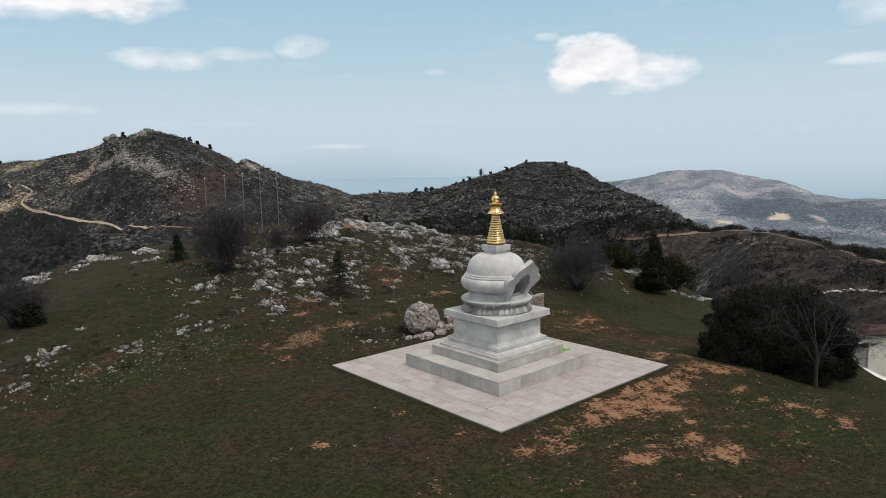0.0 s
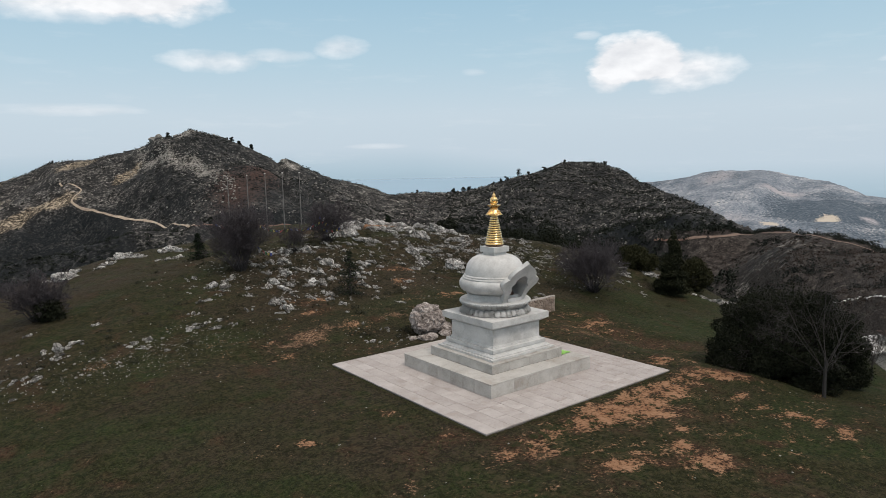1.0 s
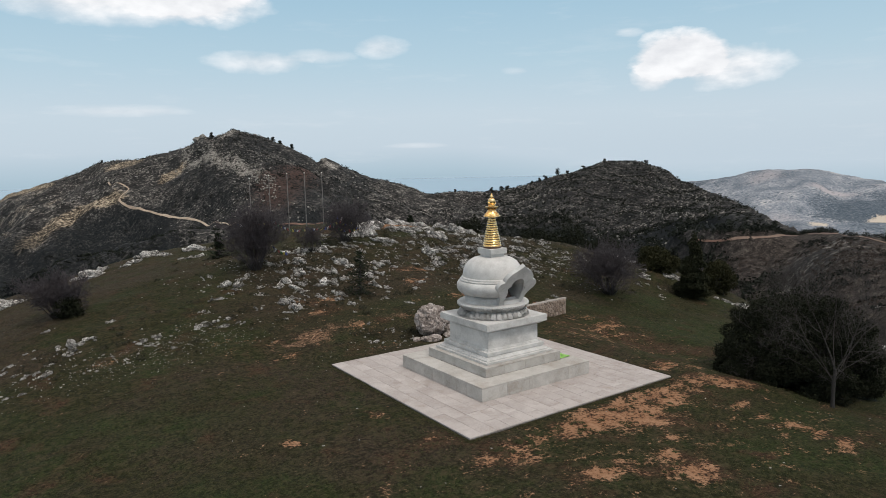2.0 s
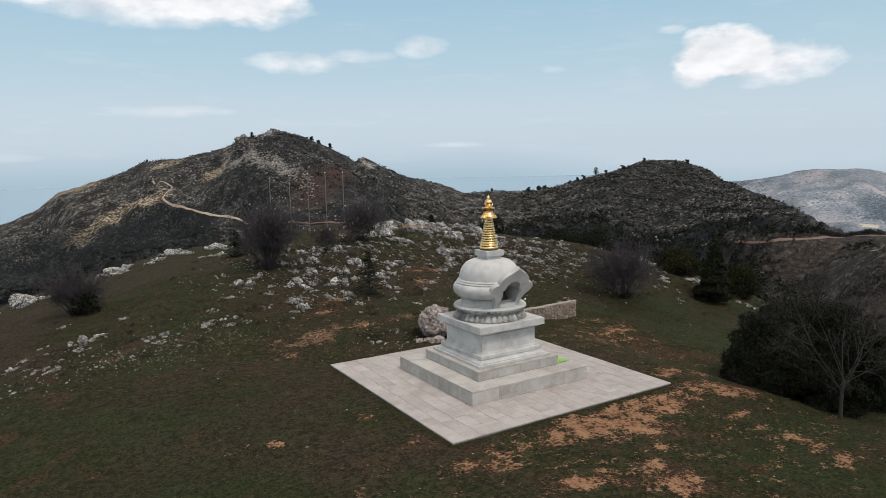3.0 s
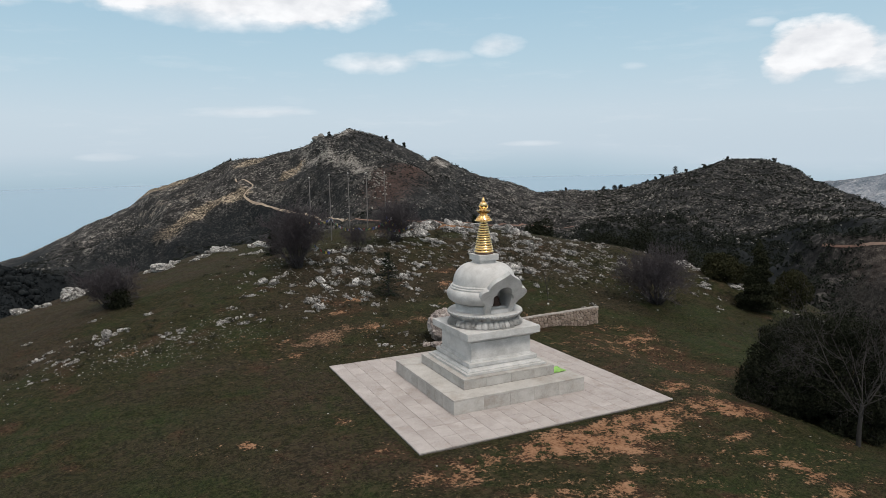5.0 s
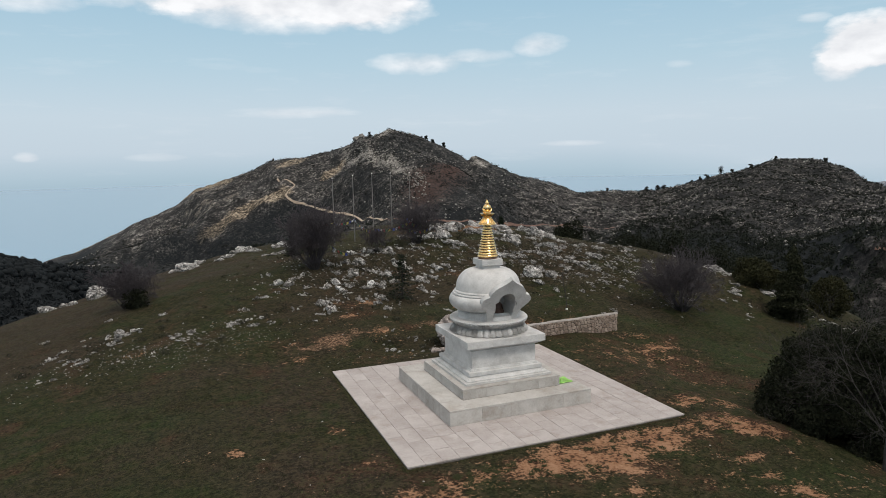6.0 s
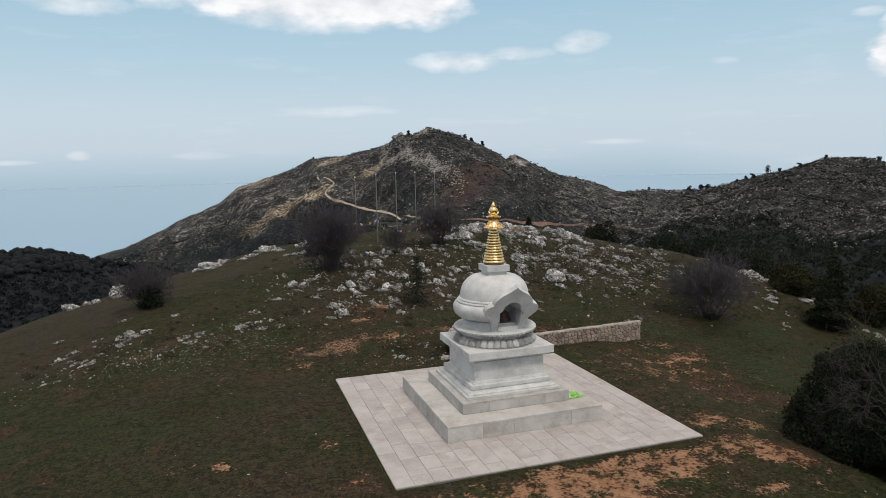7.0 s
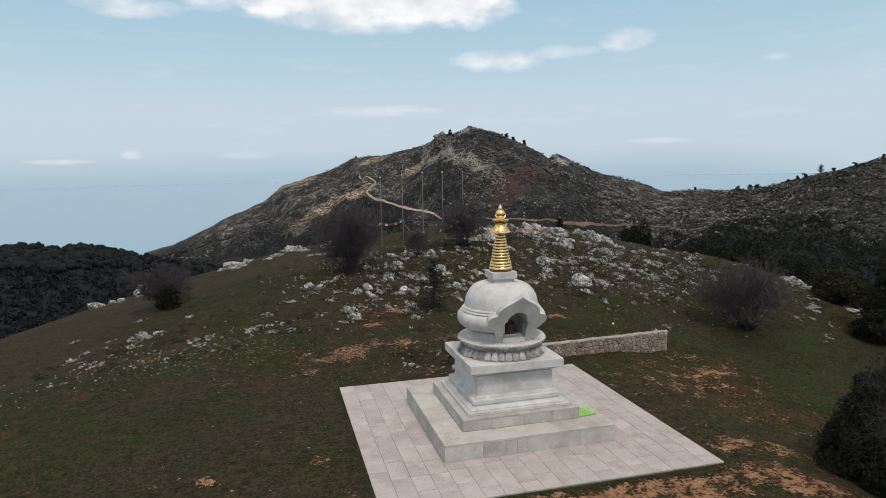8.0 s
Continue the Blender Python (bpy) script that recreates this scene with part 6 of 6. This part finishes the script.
x, y = x[keep], y[keep]
leaf_cover("ridge_scrub", "dense dark scrub on the eastern hill", x, y, pr.uniform(0.4, 1.3, len(x)), hill_leaf, 8, "scrub", 12, 0.5, 0.35, 0.85)


def hill_rocks():
    rnd = np.random.default_rng(8)
    x, y = polar(rnd, 15000, -8, 56, 400, 750, 0.85)
    keep = (fbm(x, y, 45, 4) + rnd.normal(0, 0.22, len(x)) > np.where((x - HUB[0]) < 0.5 * (y - HUB[1]), 0.26, 0.1))
    bearing = np.degrees(np.arctan2(x - HUB[0], y - HUB[1]))
    keep &= (bearing > 11) | (np.hypot(x - HUB[0], y - HUB[1]) > spur_line(bearing) + 6)
    x, y = x[keep], y[keep]
    # the bare spine below the peak
    a = rnd.uniform(13.4, 20.4, 800)
    q = 600 - 20 * (a - 14) + rnd.normal(0, 16, 800)
    x, y = np.r_[x, HUB[0] + q * np.sin(np.radians(a))], np.r_[y, HUB[1] + q * np.cos(np.radians(a))]
    return crown_cover("hill_rocks", "pale limestone outcrops scattered over the hillsides", x, y, rnd.uniform(0.2, 0.75, len(x)) * rnd.uniform(0.6, 1.5, len(x)), limestone_far, 9, "rock", 0.15, 1, 0.75)


limestone_far = speckled("limestone_far", (0.08, 0.075, 0.07), (0.22, 0.21, 0.19), (0.40, 0.38, 0.35), 1.5, 0.95, 0.2, 0.15, 0.2)
hill_rocks()


def crag(a, d, size, seed, tall=0.8):
    x, y = HUB[0] + d * math.sin(radians(a)), HUB[1] + d * math.cos(radians(a))
    ob = new("crag", rock_mesh("crag", seed, limestone_far, 3, 0.35, 0.7))
    ob.matrix_basis = Matrix.Translation((x, y, land_at(x, y) - size * 0.15)) @ Matrix.Rotation(seed * 1.7, 4, "Z") @ Matrix.Diagonal((size, size * 0.8, size * tall, 1))
    tagged(ob, "jagged grey limestone crag on the far ridge", "crag", "crags on the far ridge")


for k, (a, d, s, h) in enumerate([(14.7, 647, 5.6, 0.62), (15.05, 645, 3.4, 0.9), (16.3, 640, 3.0, 0.5), (24.5, 590, 3.5, 0.5)]):
    crag(a, d, s, 60 + k, h)


def skyline_tree(a, d, height, width, seed):
    width = min(width, height * 0.9)
    x, y = HUB[0] + d * math.sin(radians(a)), HUB[1] + d * math.cos(radians(a))
    rnd = np.random.default_rng(seed)
    tree = tagged(empty("pine_tree", x, y, land_at(x, y) - 0.3), "dark pine tree standing on the far ridge", "tree", "pines on the ridge")
    part("trunk", tube_mesh("trunk", [(np.array([0, 0, 0.0]), np.array([0, 0, height * 0.7]), 0.3, 0.12)], bark, 6), bark, tree)
    blobs = [(rnd.normal(0, width * 0.16), rnd.normal(0, width * 0.16), height * rnd.uniform(0.05, 0.7), width * 0.3, width * 0.3, height * 0.2) for _ in range(9)]
    part("crown", leaf_cards("crown", leafy_points(rnd, 2600, blobs, 0.2), 0.2, forest_leaf, rnd), forest_leaf, tree)


for k, (a, d, h, w) in enumerate([(38.6, 705, 5.5, 5), (39.5, 708, 6.5, 7), (39.9, 709, 6, 6), (42.0, 722, 4, 5), (42.7, 724, 4, 6), (43.2, 727, 5, 6), (44.15, 731, 10, 6), (45.0, 734, 4, 5), (46.3, 735, 4, 6), (48.0, 735, 4, 9), (51.3, 729, 5, 8), (15.7, 645, 5, 5), (20.4, 626, 4, 5), (21.0, 621, 4, 5), (21.9, 614, 5, 5), (35.5, 684, 4, 6), (7.7, 713, 3, 9)]):
    skyline_tree(a, d, h, w, 200 + k)


# ---- terrace paving ----
def build_terrace():
    bed = tagged(new("pavement", bm_mesh("pavement", box_bm(-3.392, 3.392, -3.392, 3.392, -0.16, -0.007), paving_joint)), "square terrace of pale pinkish-grey stone slabs", "pavement", kind="structure")
    cols, side, wide = 18, 6.8, 6.8 / 18
    shapes = {}
    for i in range(cols):
        cuts, at = [0.0], wide * (1.0 if i % 2 else 1.6) * (0.9 + 0.2 * random.random())
        while at < side - 0.3:
            cuts.append(at)
            at += wide * 2.0 * random.choice((0.8, 1.0, 1.0, 1.15))
        cuts.append(side)
        for p, q in zip(cuts, cuts[1:]):
            cx, cy, ln = -3.4 + (i + 0.5) * wide, -3.4 + (p + q) / 2, round(q - p, 2)
            if abs(cx) < 1.2 and abs(cy) < 1.2 and ln < 1.5:
                continue
            if ln not in shapes:
                g = 0.003
                shapes[ln] = bm_mesh("slab", box_bm(-wide / 2 + g, wide / 2 - g, -(ln / 2 - g), ln / 2 - g, -0.03, 0.0, 0.004), paving)
            ob = part("slab", shapes[ln], paving, bed)
            ob.location = (cx, cy, random.uniform(-0.0015, 0.0015))
    return bed


build_terrace()


# ---- dry-stone wall ----
def build_wall():
    """Low rubble wall behind the stupa: faced stones in mortar, with a flat coping."""
    rnd = np.random.default_rng(31)
    x0, x1, y0, y1 = 1.9, 7.13, 4.25, 4.47
    wall = tagged(empty("stone_wall", 0, 0, 0), "low rubble stone wall with pale mortar coping", "wall")
    zb = -0.36
    top = lambda x: 0.378 + 0.017 * (x - 1.9)
    bm = bmesh.new()
    ring = []
    for x in (x0 + 0.03, x1 - 0.03):
        ring.append([bm.verts.new(v) for v in ((x, y0 + 0.03, zb), (x, y1 - 0.03, zb), (x, y1 - 0.03, top(x) - 0.02), (x, y0 + 0.03, top(x) - 0.02))])
    for i in range(4):
        bm.faces.new((ring[0][i], ring[0][(i + 1) % 4], ring[1][(i + 1) % 4], ring[1][i]))
    bm.faces.new(ring[0])
    bm.faces.new(ring[1][::-1])
    core = part("mortar_core", bm, mortar, wall)

    def clip(poly, nx, nz, d):
        """The part of a polygon where nx * u + nz * v <= d."""
        kept = []
        for (u0, v0), (u1, v1) in zip(poly, poly[1:] + poly[:1]):
            e0, e1 = nx * u0 + nz * v0 - d, nx * u1 + nz * v1 - d
            if e0 <= 0:
                kept.append((u0, v0))
            if e0 * e1 < 0:
                f = e0 / (e0 - e1)
                kept.append((u0 + (u1 - u0) * f, v0 + (v1 - v0) * f))
        return kept

    def face(lo, hi, height, put):
        """Polygonal facing stones fitted to one another, each with a rounded, uneven front."""
        seeds = []
        v, row = zb + 0.04, 0
        while v < 0.66:
            u = lo - 0.2 + 0.09 * (row % 2)
            while u < hi + 0.25:
                seeds.append((u + rnd.uniform(-0.055, 0.055), v + rnd.uniform(-0.045, 0.045)))
                u += rnd.uniform(0.115, 0.18)
            v += 0.115
            row += 1
        for i, (u, v) in enumerate(seeds):
            poly = [(u - 0.2, v - 0.2), (u + 0.2, v - 0.2), (u + 0.2, v + 0.2), (u - 0.2, v + 0.2)]
            for j, (p, q) in enumerate(seeds):
                dist = math.hypot(p - u, q - v)
                if j != i and dist < 0.5:
                    nx, nz = (p - u) / dist, (q - v) / dist
                    poly = clip(poly, nx, nz, nx * u + nz * v + dist / 2 - 0.007)
            poly = clip(clip(poly, -1, 0, -lo), 1, 0, hi)
            poly = clip(poly, 0, 1, height(min(max(u, lo), hi)) - 0.035)
            if len(poly) < 3:
                continue
            cu, cv = sum(p for p, q in poly) / len(poly), sum(q for p, q in poly) / len(poly)
            area = abs(sum(p0 * q1 - p1 * q0 for (p0, q0), (p1, q1) in zip(poly, poly[1:] + poly[:1]))) / 2
            if area < 0.0012:
                continue
            proud, slope, slant = rnd.uniform(0.012, 0.035), rnd.uniform(-0.12, 0.12), rnd.uniform(-0.15, 0.15)
            b = bmesh.new()
            rings = []
            for inset, depth in ((1.0, -0.04), (0.99, 0.0), (0.93, proud * 0.65), (0.76, proud)):
                ring_ = []
                for p, q in poly:
                    du, dv = (p - cu) * inset, (q - cv) * inset
                    out = depth + (slope * du + slant * dv) * (depth > 0)
                    ring_.append(b.verts.new(put(cu + du, cv + dv, out)))
                rings.append(ring_)
            for r0_, r1_ in zip(rings, rings[1:]):
                for m_ in range(len(poly)):
                    k_ = (m_ + 1) % len(poly)
                    b.faces.new((r0_[m_], r0_[k_], r1_[k_], r1_[m_]))
            b.faces.new(rings[-1])
            bmesh.ops.recalc_face_normals(b, faces=b.faces[:])
            part("stone", b, wall_stone, core)

    face(x0, x1 - 0.01, top, lambda u, v, out: (u, y0 + 0.03 - out, v))
    face(y0 + 0.01, y1 - 0.01, lambda u: top(x1), lambda u, v, out: (x1 - 0.03 + out, u, v))
    # mortar capping, a little uneven
    bm = bmesh.new()
    rows = []
    for k in range(41):
        x = x0 - 0.02 + (x1 - x0 + 0.04) * k / 40
        w1, w2, lift = rnd.uniform(-0.012, 0.012), rnd.uniform(-0.012, 0.012), rnd.uniform(-0.008, 0.008)
        zc = top(x) + lift
        rows.append([bm.verts.new(c) for c in ((x, y0 + 0.012 + w1, zc - 0.032), (x, y0 + 0.03 + w1 * 2, zc - 0.004), (x, (y0 + y1) / 2, zc + 0.01), (x, y1 - 0.03 + w2, zc - 0.004), (x, y1 + w2, zc - 0.03))])
    for lo, hi in zip(rows, rows[1:]):
        for i in range(5):
            j = (i + 1) % 5
            bm.faces.new((lo[i], hi[i], hi[j], lo[j]))
    bm.faces.new(rows[0])
    bm.faces.new(rows[-1][::-1])
    part("coping", bm, capping, wall, "pale mortar capping")


build_wall()


# ---- flag poles and bunting ----
POLES = [(1.18, 23.39, 5.22), (2.52, 23.9, 5.34), (3.85, 24.43, 5.42), (5.21, 24.99, 5.42), (6.67, 25.64, 5.40)]


def build_poles():
    for x, y, top in POLES:
        z = land_at(x, y)
        h = top - z
        pole = tagged(empty("flag_pole", x, y, z - 0.05), "thin weathered grey wooden flag pole without flag", "flag pole", "flag poles on the crest")
        auto_smooth(part("shaft", turned([(0.034, -0.1), (0.031, 0.3), (0.02, h), (0.014, h + 0.02)], 10), pole_wood, pole), 40)
        bm = bmesh.new()
        bmesh.ops.create_uvsphere(bm, u_segments=10, v_segments=8, radius=0.035, matrix=Matrix.Translation((0, 0, h + 0.03)))
        part("finial", bm, whitewash, pole, smooth=True)


build_poles()


def build_bunting(p, q, sag, count, seed):
    """A cord of small prayer flags between two points."""
    rnd = np.random.default_rng(seed)
    thing = tagged(empty("prayer_flags", *p), "string of small coloured prayer flags tied between pole and shrub", "prayer flags", "strings of prayer flags")
    pts = [np.array(q) * (k / count) - np.array(p) * (k / count) - np.array([0, 0, sag * 4 * (k / count) * (1 - k / count)]) for k in range(count + 1)]
    part("cord", tube_mesh("cord", [(a, b, 0.006, 0.006) for a, b in zip(pts, pts[1:])], pole_wood, 4), pole_wood, thing)
    for k in range(count):
        a, b = pts[k], pts[k + 1]
        d = (b - a) * (0.6 if count > 10 else 0.8)
        drop = np.array([rnd.normal(0, 0.05), rnd.normal(0, 0.05), -0.13])
        bm = bmesh.new()
        rows = [[bm.verts.new(Vector(a + (b - a) * 0.1 + d * (i / 3) + drop * (j / 3) + np.array([0, 0.03 * math.sin(i * 2 + j + k), 0]))) for i in range(4)] for j in range(4)]
        for j in range(3):
            for i in range(3):
                bm.faces.new((rows[j][i], rows[j][i + 1], rows[j + 1][i + 1], rows[j + 1][i]))
        bmesh.ops.solidify(bm, geom=bm.faces[:], thickness=0.004)
        part("pennant", bm, FLAG_COLOURS[k % 5], thing)


def above(x, y, h):
    return (x, y, land_at(x, y) + h)


build_bunting(above(0.2, 23.0, 1.5), above(1.18, 23.39, 1.45), 0.15, 5, 7)
build_bunting(above(1.18, 23.39, 1.4), above(2.52, 23.9, 1.35), 0.12, 7, 1)
build_bunting(above(2.52, 23.9, 1.4), above(1.8, 16.6, 1.1), 0.3, 16, 2)
build_bunting(above(1.8, 16.6, 1.1), above(4.1, 17.6, 1.4), 0.25, 12, 3)
build_bunting(above(3.6, 17.2, 1.5), above(5.0, 18.0, 1.1), 0.35, 12, 4)
build_bunting(above(3.5, 17.9, 1.1), above(4.9, 17.1, 0.9), 0.3, 12, 5)
build_bunting(above(-0.9, 14.6, 1.0), above(-0.1, 14.9, 0.5), 0.1, 6, 6)


# ---- outbuilding down the slope ----
def build_house():
    house = tagged(empty("outbuilding", 25.18, -2.43, -5.16, -53), "small cream outbuilding with a red clay roof and shade-grey lean-to", "house")
    h = 1.72
    part("front_wall", box_bm(0, 6, 0, 0.25, -1.2, h), plaster, house)
    part("side_wall", box_bm(-0.25, 0, 0, 2.35, -1.2, h), plaster, house)
    part("rear_wall", box_bm(0, 6, 2.1, 2.35, -1.2, h), plaster, house)
    part("end_wall", box_bm(6, 6.25, 0, 2.35, -1.2, h), plaster, house)
    # the lean-to's shade is put into its grey plaster
    lean = part("lean_to", box_bm(-1.35, -0.26, 0.08, 2.6, -1.2, 1.0), plaster_shaded, house, "lean-to in plaster greyed as if shaded")
    bm = box_bm(-1.75, -0.26, -0.12, 2.8, 1.0, 1.09, 0.015)
    for v in bm.verts:
        v.co.z += 0.38 * (v.co.x + 1.75) / 1.5
    part("lean_to_roof", bm, whitewash, lean, "pale sloping roof slab")
    bm = bmesh.new()
    v = [bm.verts.new(c) for c in ((-0.6, -0.16, h), (6.6, -0.16, h), (6.6, 1.2, h + 0.12), (-0.6, 1.2, h + 0.12), (6.6, 2.5, h), (-0.6, 2.5, h))]
    for f in ((0, 1, 2, 3), (3, 2, 4, 5), (0, 3, 5), (1, 4, 2)):
        bm.faces.new([v[i] for i in f])
    bmesh.ops.solidify(bm, geom=bm.faces[:], thickness=0.12)
    roof = part("roof", bm, roof_clay, house)
    tile = bm_mesh("tile_row", box_bm(-0.6, 6.6, -0.04, 0.04, -0.03, 0.04, 0.012), roof_clay)
    for k in range(7):
        s = (k + 0.4) / 7
        ob = part("tile_row", tile, roof_clay, roof)
        ob.location = (0, -0.16 + 1.36 * s, h + 0.12 * s + 0.07)
    path = new("garden_kerb", bm_mesh("garden_kerb", box_bm(-2.2, 3.5, -0.9, -0.5, -0.6, 0.06, 0.03), whitewash))
    path.matrix_basis = pose(25.18, -2.43, -5.16, 0, 0, -130)
    tagged(path, "low whitewashed kerb before the cream outbuilding", "kerb")
    kerb = tagged(empty("terrace_kerb", 0, 0, 0), "low white stone kerb edging a terrace", "kerb")
    for k in range(52):
        a, r = radians(66.9 + k * 0.24 + random.uniform(-0.06, 0.06)), 93 - 0.1 * k + random.uniform(-0.3, 0.3)
        px, py = HUB[0] + r * math.sin(a), HUB[1] + r * math.cos(a)
        ob = part("kerb_stone", box_bm(-0.2, 0.1 + 0.22 * random.random(), -0.15, 0.15, -0.4, 0.10 * random.random() - 0.02, 0.04), whitewash, kerb)
        ob.matrix_basis = pose(px, py, land_at(px, py) + 0.06, random.uniform(-8, 8), random.uniform(-8, 8), -math.degrees(a) + random.uniform(-20, 20))


build_house()


# ---- short grass ----
def build_grass():
    rnd = np.random.default_rng(55)
    k = 85000
    x, y = rnd.uniform(-15, 16, k), rnd.uniform(-11, 22, k)
    edge = rnd.uniform(-3.45, 3.45, 2600)
    out_ = rnd.uniform(3.395, 3.47, 2600) * rnd.choice([-1, 1], 2600)
    turn_ = rnd.random(2600) < 0.5
    x[:2600], y[:2600] = np.where(turn_, edge, out_), np.where(turn_, out_, edge)
    patch = fbm(x, y, 1.4, 3)
    soil = np.zeros(k)
    for cx, cy, ax, ay, turn, s in SOIL:
        soil = np.maximum(soil, s * blob(x, y, cx, cy, ax, ay, turn))
    keep = (np.maximum(np.abs(x), np.abs(y)) > 3.385) & (patch + rnd.normal(0, 0.15, k) > -0.15) & (soil + 0.3 * patch + rnd.normal(0, 0.1, k) < 0.42)
    x, y = x[keep], y[keep]
    z = land(x, y)
    k = len(x)
    c = np.c_[x, y, z]
    tri = []
    for b in range(3):
        a = rnd.uniform(0, 6.28, k)
        root = c + np.c_[np.cos(a), np.sin(a), np.zeros(k)] * rnd.uniform(0.0, 0.05, (k, 1))
        w = np.c_[-np.sin(a), np.cos(a), np.zeros(k)] * 0.014
        tip = root + np.c_[np.cos(a) * 0.055, np.sin(a) * 0.055, rnd.uniform(0.006, 0.018, k)] + rnd.normal(0, 0.006, (k, 3))
        tri.append(np.stack([root - w, root + w, tip], 1))
    verts = np.stack(tri, 1).reshape(-1, 3)
    me = big_mesh("grass", verts, np.arange(len(verts)).reshape(-1, 3), grass_blade)
    return tagged(new("grass", me), "short dull green and straw-coloured grass tufts", "grass", kind="stuff")


build_grass()


def build_clumps():
    """Low dark grass clumps that break up the bare soil."""
    rnd = np.random.default_rng(56)
    k = 2300
    x, y = rnd.uniform(-5, 8, k), rnd.uniform(-9, 5, k)
    soil = np.zeros(k)
    for cx, cy, ax, ay, turn, s in SOIL:
        soil = np.maximum(soil, s * blob(x, y, cx, cy, ax, ay, turn))
    keep = (np.maximum(np.abs(x), np.abs(y)) > 3.45) & (soil > 0.36) & (fbm(x, y, 0.6, 3) + rnd.normal(0, 0.1, k) > 0.06)
    x, y = x[keep], y[keep]
    each = 46
    c = np.repeat(np.c_[x, y, land(x, y)], each, axis=0)
    spread = np.repeat(rnd.uniform(0.03, 0.15, len(x)) * rnd.uniform(0.5, 1.0, len(x)), each)
    k = len(c)
    a, b = rnd.uniform(0, 6.28, k), rnd.uniform(0, 6.28, k)
    root = c + np.c_[np.cos(a), np.sin(a), np.zeros(k)] * (spread * np.sqrt(rnd.random(k)))[:, None]
    w = np.c_[-np.sin(b), np.cos(b), np.zeros(k)] * 0.011
    tip = root + np.c_[np.cos(b) * 0.055, np.sin(b) * 0.055, rnd.uniform(0.006, 0.022, k)]
    verts = np.stack([root - w, root + w, tip], 1).reshape(-1, 3)
    me = big_mesh("grass_clumps", verts, np.arange(len(verts)).reshape(-1, 3), clump_blade)
    return tagged(new("grass_clumps", me), "small dark green grass clumps on the bare soil", "grass", kind="stuff")


build_clumps()
